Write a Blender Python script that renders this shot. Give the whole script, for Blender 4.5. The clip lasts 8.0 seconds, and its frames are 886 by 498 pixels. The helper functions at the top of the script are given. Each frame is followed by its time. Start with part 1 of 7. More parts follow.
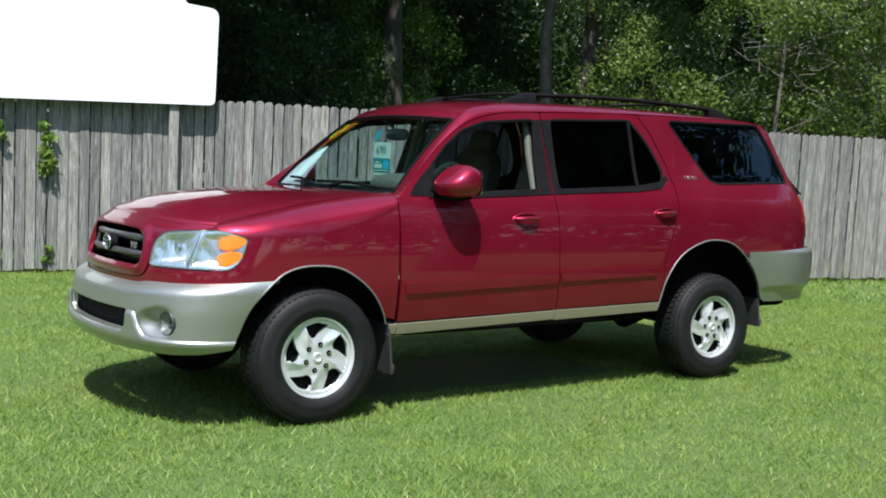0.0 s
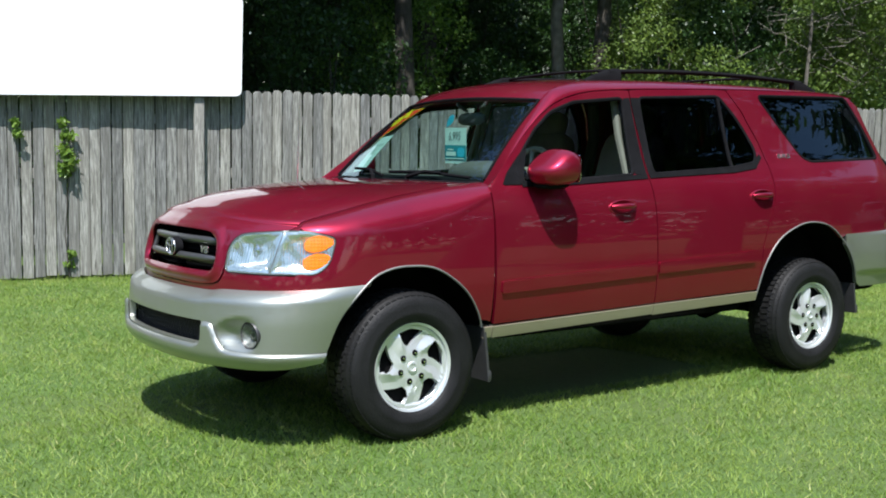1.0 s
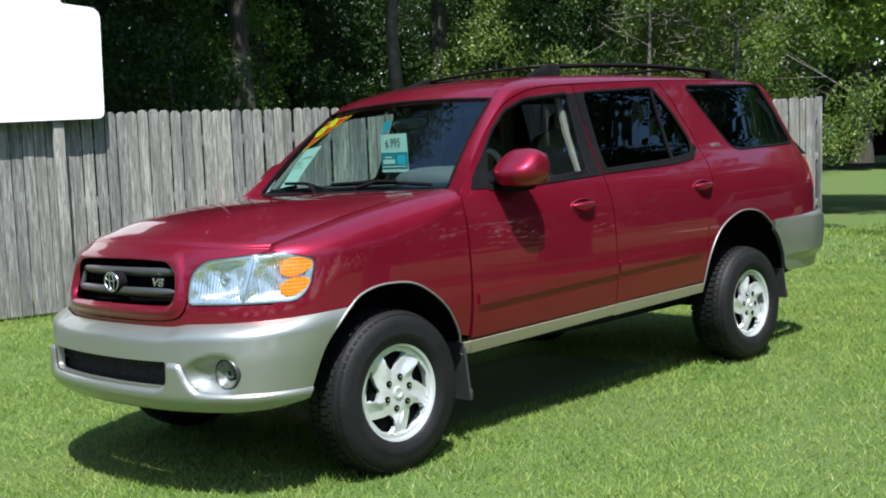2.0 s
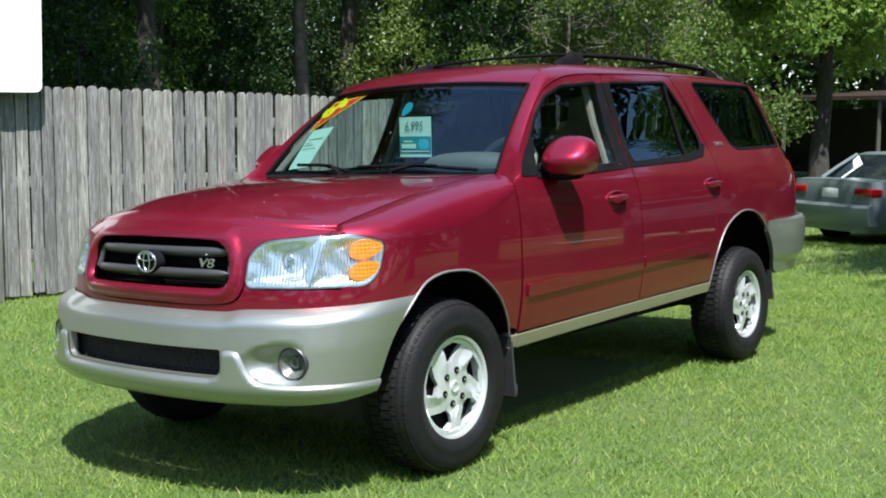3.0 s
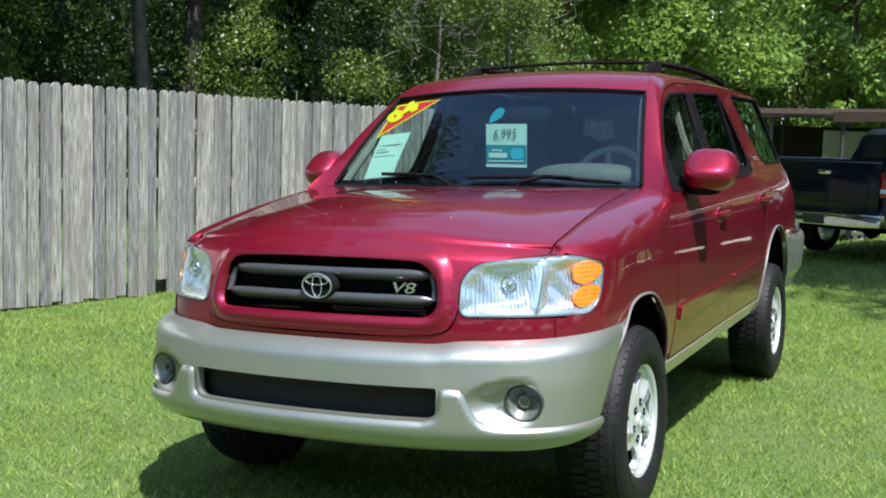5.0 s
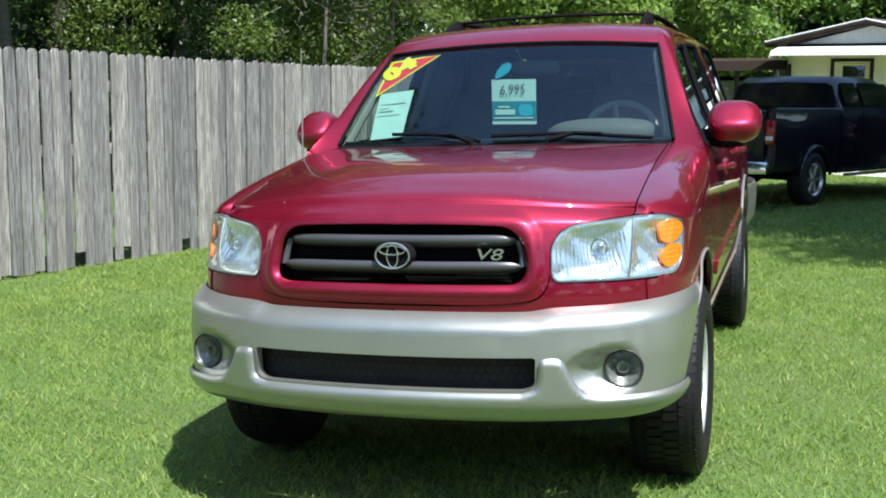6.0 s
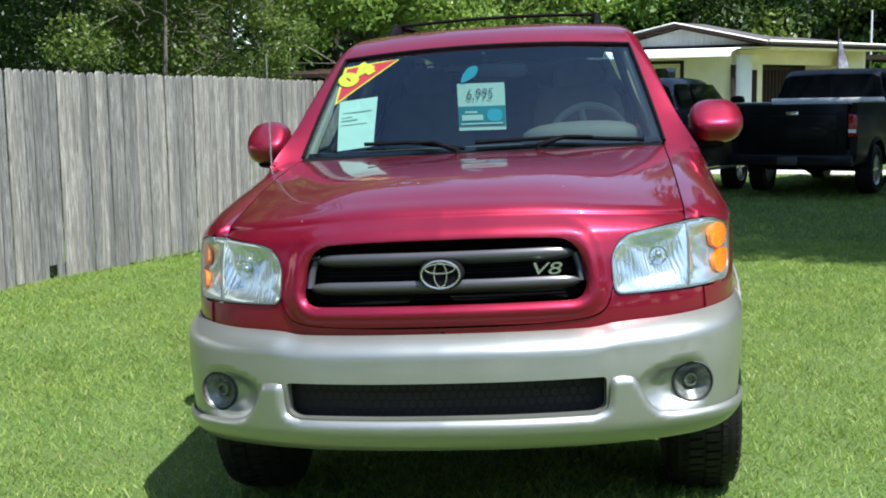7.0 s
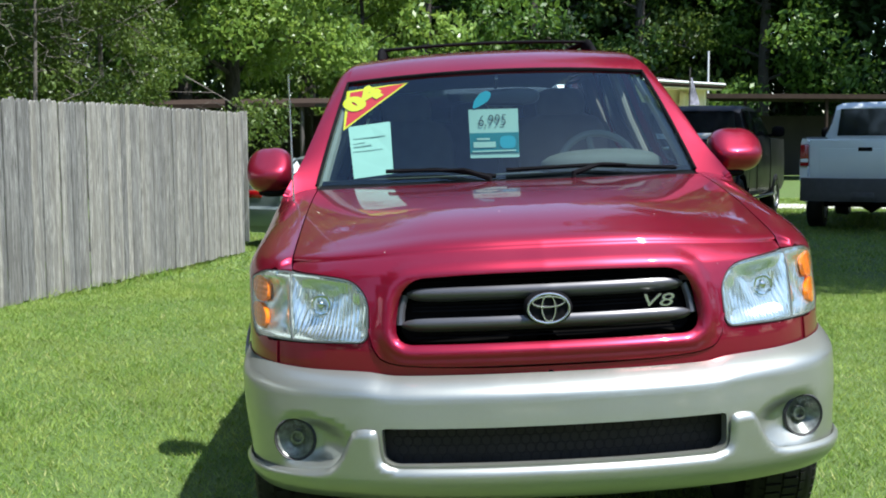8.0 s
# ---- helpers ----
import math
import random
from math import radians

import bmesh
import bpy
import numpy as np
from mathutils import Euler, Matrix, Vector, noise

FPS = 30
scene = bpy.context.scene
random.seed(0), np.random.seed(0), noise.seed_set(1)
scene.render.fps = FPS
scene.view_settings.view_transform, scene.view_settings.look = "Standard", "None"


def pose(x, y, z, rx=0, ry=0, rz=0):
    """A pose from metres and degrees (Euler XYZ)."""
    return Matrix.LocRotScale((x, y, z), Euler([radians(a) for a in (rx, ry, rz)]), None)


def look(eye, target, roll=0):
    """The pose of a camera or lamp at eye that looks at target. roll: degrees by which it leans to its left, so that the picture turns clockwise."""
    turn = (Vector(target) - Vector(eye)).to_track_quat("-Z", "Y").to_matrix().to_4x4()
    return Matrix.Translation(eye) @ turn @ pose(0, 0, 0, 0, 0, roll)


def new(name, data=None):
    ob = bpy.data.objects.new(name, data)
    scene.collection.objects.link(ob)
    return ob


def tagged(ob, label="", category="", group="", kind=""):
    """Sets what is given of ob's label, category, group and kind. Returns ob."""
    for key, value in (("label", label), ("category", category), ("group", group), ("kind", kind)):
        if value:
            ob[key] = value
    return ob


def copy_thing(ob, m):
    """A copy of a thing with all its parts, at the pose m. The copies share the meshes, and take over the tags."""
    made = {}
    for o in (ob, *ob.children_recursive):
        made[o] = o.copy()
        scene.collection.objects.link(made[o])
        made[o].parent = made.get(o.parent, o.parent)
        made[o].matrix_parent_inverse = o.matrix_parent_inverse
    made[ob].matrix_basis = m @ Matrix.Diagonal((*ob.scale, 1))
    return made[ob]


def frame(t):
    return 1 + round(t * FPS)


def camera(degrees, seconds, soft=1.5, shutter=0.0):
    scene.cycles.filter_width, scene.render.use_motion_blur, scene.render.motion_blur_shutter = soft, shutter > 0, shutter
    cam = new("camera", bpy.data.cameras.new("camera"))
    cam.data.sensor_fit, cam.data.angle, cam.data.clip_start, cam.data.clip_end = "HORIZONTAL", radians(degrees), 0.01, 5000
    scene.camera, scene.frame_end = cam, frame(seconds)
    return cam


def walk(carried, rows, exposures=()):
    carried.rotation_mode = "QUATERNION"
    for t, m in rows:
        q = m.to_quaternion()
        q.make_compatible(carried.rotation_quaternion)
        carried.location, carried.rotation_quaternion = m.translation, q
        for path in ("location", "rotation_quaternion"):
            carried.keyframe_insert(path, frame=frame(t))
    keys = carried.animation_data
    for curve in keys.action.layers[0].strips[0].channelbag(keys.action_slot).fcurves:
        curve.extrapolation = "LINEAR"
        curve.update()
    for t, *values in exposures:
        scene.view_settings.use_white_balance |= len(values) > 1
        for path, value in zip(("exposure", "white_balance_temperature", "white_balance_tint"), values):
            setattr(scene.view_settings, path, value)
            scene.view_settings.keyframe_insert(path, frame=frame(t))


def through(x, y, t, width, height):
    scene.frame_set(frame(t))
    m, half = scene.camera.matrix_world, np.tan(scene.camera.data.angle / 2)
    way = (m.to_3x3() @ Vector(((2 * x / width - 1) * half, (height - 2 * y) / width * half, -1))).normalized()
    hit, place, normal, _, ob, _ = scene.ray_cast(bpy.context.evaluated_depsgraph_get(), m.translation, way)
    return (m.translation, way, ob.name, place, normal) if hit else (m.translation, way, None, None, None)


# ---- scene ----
import mathutils
cam = camera(42.7, 8.0, soft=1.9)
PATH = [
    (0, (-2.729, -6.109, 1.597), (-1.621, -4.458, 1.38), 3.0),
    (0.5, (-2.847, -5.753, 1.559), (-1.693, -4.147, 1.259), 1.9),
    (1, (-2.891, -5.322, 1.55), (-1.759, -3.69, 1.313), 1.2),
    (1.5, (-3.034, -4.977, 1.514), (-1.759, -3.455, 1.275), 0.7),
    (1.7, (-3.132, -4.804, 1.53), (-1.804, -3.328, 1.293), -1.0),
    (2.8, (-3.54, -3.837, 1.367), (-2.002, -2.568, 1.211), 0.3),
    (3, (-3.649, -3.698, 1.415), (-2.081, -2.475, 1.203), 0.5),
    (3.5, (-3.783, -3.33, 1.377), (-2.168, -2.171, 1.153), -0.2),
    (4, (-3.871, -2.877, 1.407), (-2.206, -1.784, 1.217), 0.5),
    (4.2, (-3.935, -2.723, 1.404), (-2.201, -1.742, 1.225), 2.2),
    (5.3, (-4.166, -1.802, 1.355), (-2.334, -1.037, 1.114), 1.0),
    (5.5, (-4.196, -1.653, 1.328), (-2.332, -0.992, 1.031), 0.9),
    (6, (-4.234, -1.241, 1.377), (-2.343, -0.646, 1.115), 0.6),
    (6.5, (-4.146, -0.847, 1.386), (-2.231, -0.332, 1.129), -0.1),
    (7, (-4.123, -0.442, 1.365), (-2.155, -0.183, 1.118), -0.8),
    (7.5, (-4.026, -0.053, 1.315), (-2.04, 0.062, 1.115), -0.8),
    (8, (-3.937, 0.355, 1.338), (-1.946, 0.315, 1.148), -0.3),
]
walk(cam, [(t, look(eye, target, roll)) for t, eye, target, roll in PATH], [(0, 0.85), (1.5, 0.88), (3, 1.0), (4, 1.05), (5.5, 1.07), (6.5, 1.09), (8, 1.04)])

# ---- light ----
SUN = Vector((-0.31, -0.385, 1.0)).normalized()
world = bpy.data.worlds.new("sky")
scene.world = world
world.use_nodes = True
_nt = world.node_tree
_bg = _nt.nodes["Background"]
_sky = _nt.nodes.new("ShaderNodeTexSky")
_sky.sky_type = "NISHITA"
_sky.sun_disc = False
_sky.sun_elevation = math.asin(SUN.z)
_sky.sun_rotation = math.atan2(SUN.x, SUN.y)
_sky.air_density, _sky.dust_density, _sky.ozone_density = 1.0, 0.5, 1.5
_nt.links.new(_sky.outputs[0], _bg.inputs[0])
_bg.inputs[1].default_value = 0.15
_sun = bpy.data.lights.new("sun", "SUN")
_sun.energy, _sun.angle, _sun.color = 5.0, radians(0.53), (1.0, 0.97, 0.94)
sun = new("sun", _sun)
sun.matrix_world = look(SUN * 40, (0, 0, 0))
scene.view_settings.use_white_balance = True
scene.view_settings.white_balance_temperature = 6330


# ---- materials ----
class Nodes:
    """A node tree with a principled surface, and short calls to add to it."""

    def __init__(self, name):
        self.m = bpy.data.materials.new(name)
        self.m.use_nodes = True
        self.t = self.m.node_tree
        self.p = self.t.nodes["Principled BSDF"]
        self.out = self.t.nodes["Material Output"]

    def add(self, kind, **values):
        n = self.t.nodes.new("ShaderNode" + kind)
        for k, v in values.items():
            n.inputs[k].default_value = v
        return n

    def link(self, a, b):
        self.t.links.new(a, b)

    def coords(self, scale=(1, 1, 1), space="Object"):
        c, m = self.add("TexCoord"), self.add("Mapping")
        m.inputs["Scale"].default_value = scale
        self.link(c.outputs[space], m.inputs["Vector"])
        return m.outputs[0]

    def noise(self, vec, scale, detail=4.0, rough=0.55):
        n = self.add("TexNoise", Scale=scale, Detail=detail, Roughness=rough)
        self.link(vec, n.inputs["Vector"])
        return n.outputs["Fac"]

    def ramp(self, fac, stops):
        r = self.add("ValToRGB")
        e = r.color_ramp.elements
        while len(e) < len(stops):
            e.new(0.5)
        for el, (pos, col) in zip(e, stops):
            el.position, el.color = pos, (*col, 1)
        self.link(fac, r.inputs[0])
        return r.outputs[0]

    def mix(self, fac, a, b, blend="MIX"):
        n = self.t.nodes.new("ShaderNodeMix")
        n.data_type, n.blend_type = "RGBA", blend
        for sock, v in ((n.inputs[0], fac), (n.inputs[6], a), (n.inputs[7], b)):
            if isinstance(v, (int, float)):
                sock.default_value = v
            elif isinstance(v, tuple):
                sock.default_value = (*v, 1)
            else:
                self.link(v, sock)
        return n.outputs[2]

    def bump(self, height, strength, distance=0.01):
        b = self.add("Bump", Strength=strength, Distance=distance)
        self.link(height, b.inputs["Height"])
        self.link(b.outputs[0], self.p.inputs["Normal"])

    def base(self, v):
        if isinstance(v, tuple):
            self.p.inputs["Base Color"].default_value = (*v, 1)
        else:
            self.link(v, self.p.inputs["Base Color"])
        return self

    def set(self, **values):
        for k, v in values.items():
            self.p.inputs[k.replace("_", " ")].default_value = v
        return self


def plain(name, col, rough=0.5, metal=0.0, vary=0.12, scale=6.0, bump=0.0, fine=90.0, coat=0.0):
    """A surface of one colour, with soft stains, a fine grain and a little relief."""
    n = Nodes(name)
    v = n.coords()
    big, small = n.noise(v, scale), n.noise(v, fine, 2.0)
    dark = tuple(c * (1 - vary) for c in col)
    light = tuple(min(1.0, c * (1 + vary)) for c in col)
    c = n.ramp(big, [(0.3, dark), (0.7, light)])
    n.base(n.mix(n.ramp(small, [(0.35, (0.0, 0.0, 0.0)), (0.65, (0.25, 0.25, 0.25))]), c, dark))
    n.set(Roughness=rough, Metallic=metal, Coat_Weight=coat, Coat_Roughness=0.04)
    if bump:
        n.bump(small, bump, 0.004)
    return n.m


def paint_mat(name, col, metal=0.3, rough=0.32, dust=(0.30, 0.25, 0.2)):
    """Car paint: metal flakes under a clear coat, a trace of dust."""
    n = Nodes(name)
    v = n.coords()
    flake = n.noise(v, 900.0, 1.0)
    haze = n.noise(v, 2.2, 5.0)
    c = n.mix(n.ramp(flake, [(0.4, (0, 0, 0)), (0.7, (0.3, 0.3, 0.3))]), col, tuple(min(1, x * 1.6) for x in col))
    c = n.mix(n.ramp(haze, [(0.45, (0, 0, 0)), (0.8, (0.035, 0.035, 0.035))]), c, dust)
    n.base(c)
    n.set(Metallic=metal, Roughness=rough, Coat_Weight=1.0, Coat_Roughness=0.025, Coat_IOR=1.45)
    r = n.ramp(haze, [(0.3, (rough - 0.04,) * 3), (0.75, (rough + 0.08,) * 3)])
    n.link(r, n.p.inputs["Roughness"])
    return n.m


def glass_mat(name, tint, base=0.08, rough=0.0, sheen=(0.72, 0.9, 1)):
    """Thin glass: a tinted clear sheet whose reflection grows towards grazing angles."""
    n = Nodes(name)
    n.t.nodes.remove(n.p)
    clear, shine, mixer, facing = n.add("BsdfTransparent"), n.add("BsdfGlossy"), n.add("MixShader"), n.add("LayerWeight", Blend=0.5)
    clear.inputs[0].default_value = (*tint, 1)
    shine.inputs["Color"].default_value = (*sheen, 1)
    shine.inputs["Roughness"].default_value = rough
    power, grow = n.add("Math"), n.add("Math")
    power.operation, grow.operation = "POWER", "MULTIPLY_ADD"
    n.link(facing.outputs["Facing"], power.inputs[0])
    power.inputs[1].default_value = 4.5
    n.link(power.outputs[0], grow.inputs[0])
    grow.inputs[1].default_value, grow.inputs[2].default_value = 1 - base, base
    n.link(grow.outputs[0], mixer.inputs[0])
    n.link(clear.outputs[0], mixer.inputs[1])
    n.link(shine.outputs[0], mixer.inputs[2])
    n.link(mixer.outputs[0], n.out.inputs[0])
    return n.m


def leaf_mat(name, dark, mid, light, through=0.35, rough=0.45):
    """Leaves: each its own green, part of the light shines through."""
    n = Nodes(name)
    g = n.add("NewGeometry")
    v = n.coords()
    c = n.ramp(g.outputs["Random Per Island"], [(0.0, dark), (0.55, mid), (1.0, light)])
    c = n.mix(0.5, c, n.ramp(n.noise(v, 0.7, 3.0), [(0.3, dark), (0.7, light)]))
    n.base(c)
    n.set(Roughness=rough)
    n.p.inputs["Specular IOR Level"].default_value = 0.35
    tr, mixer = n.add("BsdfTranslucent"), n.add("MixShader")
    n.link(n.mix(0.5, c, (light[0] * 1.4, light[1] * 1.4, light[2])), tr.inputs[0])
    mixer.inputs[0].default_value = through
    n.link(n.p.outputs[0], mixer.inputs[1])
    n.link(tr.outputs[0], mixer.inputs[2])
    n.link(mixer.outputs[0], n.out.inputs[0])
    return n.m


RED = paint_mat("red_car_paint", (0.24, 0.0070, 0.027), metal=0.68, rough=0.34)
RED.node_tree.nodes["Principled BSDF"].inputs["Coat IOR"].default_value = 1.42
RED.node_tree.nodes["Principled BSDF"].inputs["Specular IOR Level"].default_value = 0.2
SILVER = paint_mat("silver_bumper_paint", (0.335, 0.35, 0.31), metal=0.78, rough=0.36)
SILVER.node_tree.nodes["Principled BSDF"].inputs["Coat Weight"].default_value = 0.6
GOLD = paint_mat("champagne_sill_paint", (0.33, 0.29, 0.215), metal=0.4, rough=0.4)
NAVY = paint_mat("navy_truck_paint", (0.003, 0.004, 0.010), metal=0.1, rough=0.3, dust=(0.1, 0.09, 0.08))
BLACKPAINT = paint_mat("black_truck_paint", (0.0022, 0.0026, 0.004), metal=0.0, rough=0.4)
BLACKPAINT.node_tree.nodes["Principled BSDF"].inputs["Coat Weight"].default_value = 0.12
NAVY.node_tree.nodes["Principled BSDF"].inputs["Coat Weight"].default_value = 0.6
NAVY.node_tree.nodes["Principled BSDF"].inputs["Specular IOR Level"].default_value = 0.2
BLACKPAINT.node_tree.nodes["Principled BSDF"].inputs["Specular IOR Level"].default_value = 0.12
SEDANPAINT = paint_mat("grey_green_sedan_paint", (0.20, 0.245, 0.25), metal=0.5, rough=0.35)
SEDANPAINT.node_tree.nodes["Principled BSDF"].inputs["Coat Weight"].default_value = 0.25
WHITEPAINT = paint_mat("white_truck_paint", (0.62, 0.67, 0.65), metal=0.0, rough=0.4)
BARGREY = plain("satin_grille_grey", (0.075, 0.075, 0.08), 0.34, 0.4, 0.1, coat=0.4)
FOGBOWL = plain("dull_mirror_bowl", (0.20, 0.21, 0.20), 0.35, 0.5, 0.5, 55.0)
BADGE = plain("dull_badge_chrome", (0.50, 0.51, 0.52), 0.24, 0.85, 0.1)
LAMPEDGE = plain("grey_lamp_edge", (0.11, 0.12, 0.12), 0.3, 0.2)
CHROME = plain("chrome", (0.75, 0.76, 0.77), 0.08, 1.0, 0.03)
BRIGHT = plain("polished_trim", (0.66, 0.66, 0.66), 0.30, 1.0, 0.05)
ALLOY = plain("silver_alloy", (0.70, 0.73, 0.74), 0.30, 0.55, 0.06, coat=0.6)
RUBBER = plain("tyre_rubber", (0.0085, 0.0085, 0.009), 0.6, 0.0, 0.35, 9.0, 0.5)
RUBBER.node_tree.nodes["Principled BSDF"].inputs["Specular IOR Level"].default_value = 0.28
BLACK = plain("black_plastic", (0.010, 0.010, 0.011), 0.5, 0.0, 0.2, 12.0, 0.2)
BLACK.node_tree.nodes["Principled BSDF"].inputs["Specular IOR Level"].default_value = 0.0
GREYTRIM = plain("dark_grey_plastic", (0.04, 0.04, 0.042), 0.40, 0.0, 0.2, 12.0, 0.2)
DARK = plain("underbody_black", (0.008, 0.008, 0.008), 0.9, 0.0, 0.3)
DARK.node_tree.nodes["Principled BSDF"].inputs["Specular IOR Level"].default_value = 0.0
BEIGE = plain("beige_trim", (0.17, 0.155, 0.13), 0.7, 0.0, 0.1, 14.0, 0.3)
CHIP = plain("bare_primer", (0.45, 0.28, 0.30), 0.7)
CREAM = plain("cream_plastic", (0.23, 0.22, 0.17), 0.5)
DASH = plain("dash_plastic", (0.075, 0.070, 0.056), 0.75, 0.0, 0.1, 14.0, 0.3)
INTAKEGREY = plain("dusty_intake_plastic", (0.030, 0.027, 0.026), 0.8, 0.0, 0.2)
ARCHGREY = plain("grey_arch_edge", (0.20, 0.20, 0.195), 0.45, 0.3, 0.15)
AMBER = plain("amber_lens", (0.95, 0.20, 0.0), 0.25, 0.0, 0.15, 40.0, coat=1.0)
REFLECTOR = plain("fluted_reflector", (0.70, 0.76, 0.73), 0.15, 0.88, 0.05)
REDLENS = plain("red_lens", (0.30, 0.004, 0.008), 0.15, 0.0, 0.05, coat=1.0)
PAPER = plain("white_paper", (0.36, 0.48, 0.40), 0.6, 0.0, 0.05)
CARD = plain("pale_green_card", (0.50, 0.66, 0.55), 0.6, 0.0, 0.05)
TWIG = plain("grey_twig_bark", (0.13, 0.118, 0.10), 0.9, 0.0, 0.35, 9.0, 0.4, 60.0)
TEAL = plain("teal_print", (0.012, 0.21, 0.23), 0.5, 0.0, 0.06)
CYAN = plain("cyan_tag", (0.03, 0.40, 0.50), 0.5, 0.0, 0.06)
INK = plain("black_ink", (0.02, 0.02, 0.025), 0.6)
YELLOW = plain("yellow_print", (0.85, 0.65, 0.01), 0.5, 0.0, 0.04)
REDPRINT = plain("red_print", (0.75, 0.02, 0.02), 0.5, 0.0, 0.04)
SCREEN = glass_mat("windshield_glass", (0.64, 0.80, 0.79), 0.065)
SIDEGLASS = glass_mat("side_glass", (0.80, 0.87, 0.85), 0.06)
PRIVACY = glass_mat("privacy_glass", (0.035, 0.04, 0.055), 0.035)
LENS = glass_mat("lamp_lens", (0.95, 0.97, 0.95), 0.035, sheen=(0.9, 0.92, 0.88))
TRUCKGLASS = glass_mat("truck_glass", (0.08, 0.10, 0.12))
WALLYELLOW = plain("cream_siding", (0.80, 0.72, 0.46), 0.7, 0.0, 0.08, 2.0, 0.2)
WHITEMETAL = plain("white_metal", (0.75, 0.77, 0.76), 0.45, 0.0, 0.06, 3.0, 0.1)
BROWN = plain("brown_trim", (0.035, 0.024, 0.018), 0.9, 0.0, 0.2, 3.0, 0.2)
BROWN.node_tree.nodes["Principled BSDF"].inputs["Specular IOR Level"].default_value = 0.15
ROOFMETAL = plain("dull_roof_metal", (0.11, 0.10, 0.095), 0.5, 0.2, 0.15, 1.5, 0.2)
GREYWALL = plain("grey_shed_metal", (0.04, 0.037, 0.034), 0.7, 0.1, 0.2, 1.5, 0.2)
CONCRETE = plain("pale_concrete", (0.52, 0.50, 0.46), 0.85, 0.0, 0.12, 1.2, 0.4)


def wood_mat():
    """Weathered fence boards: grey grain along the board, each a little different."""
    n = Nodes("weathered_fence_wood")
    o = n.add("ObjectInfo")
    shift = n.add("VectorMath")
    shift.operation = "MULTIPLY_ADD"
    c = n.add("TexCoord")
    n.link(c.outputs["Object"], shift.inputs[0])
    shift.inputs[1].default_value = (1, 1, 1)
    mult = n.add("VectorMath")
    mult.operation = "SCALE"
    mult.inputs[0].default_value = (13.0, 7.0, 29.0)
    n.link(o.outputs["Random"], mult.inputs["Scale"])
    n.link(mult.outputs[0], shift.inputs[2])
    m = n.add("Mapping")
    m.inputs["Scale"].default_value = (1.0, 1.0, 0.06)
    n.link(shift.outputs[0], m.inputs[0])
    m2 = n.add("Mapping")
    m2.inputs["Scale"].default_value = (1.0, 1.0, 0.45)
    n.link(shift.outputs[0], m2.inputs[0])
    grain = n.noise(m.outputs[0], 110.0, 6.0, 0.7)
    streak = n.noise(m.outputs[0], 24.0, 4.0, 0.6)
    stain = n.noise(m2.outputs[0], 5.0, 4.0, 0.65)
    a = n.ramp(grain, [(0.34, (0.07, 0.068, 0.062)), (0.48, (0.235, 0.235, 0.218)), (0.62, (0.40, 0.402, 0.375)), (0.78, (0.49, 0.492, 0.465))])
    b = n.mix(n.ramp(streak, [(0.46, (0, 0, 0)), (0.60, (0.7, 0.7, 0.7))]), a, (0.15, 0.145, 0.13))
    b = n.mix(n.ramp(stain, [(0.55, (0, 0, 0)), (0.75, (0.5, 0.5, 0.5))]), b, (0.17, 0.17, 0.145))
    tone = n.ramp(o.outputs["Random"], [(0.0, (0.64, 0.65, 0.67)), (0.5, (0.87, 0.87, 0.86)), (1.0, (1.10, 1.08, 1.03))])
    n.base(n.mix(1.0, b, tone, "MULTIPLY"))
    n.set(Roughness=0.88)
    n.bump(grain, 0.5, 0.004)
    return n.m


def bark_mat():
    n = Nodes("grey_brown_bark")
    v = n.coords((1, 1, 0.25))
    g = n.noise(v, 22.0, 6.0, 0.7)
    n.base(n.ramp(g, [(0.3, (0.018, 0.015, 0.012)), (0.7, (0.085, 0.074, 0.062))]))
    n.set(Roughness=0.95)
    n.bump(g, 0.9, 0.03)
    return n.m


def soil_mat():
    """The lawn's ground: thatch and soil under the blades, greener and browner by patches."""
    n = Nodes("lawn_ground")
    v = n.coords()
    a = n.ramp(n.noise(v, 55.0, 4.0, 0.7), [(0.3, (0.035, 0.07, 0.012)), (0.7, (0.10, 0.17, 0.032))])
    b = n.ramp(n.noise(v, 0.9, 5.0, 0.6), [(0.45, (0, 0, 0)), (0.75, (0.6, 0.6, 0.6))])
    n.base(n.mix(b, a, (0.085, 0.10, 0.03)))
    n.set(Roughness=0.95)
    n.bump(n.noise(v, 120.0, 3.0), 0.6, 0.02)
    return n.m


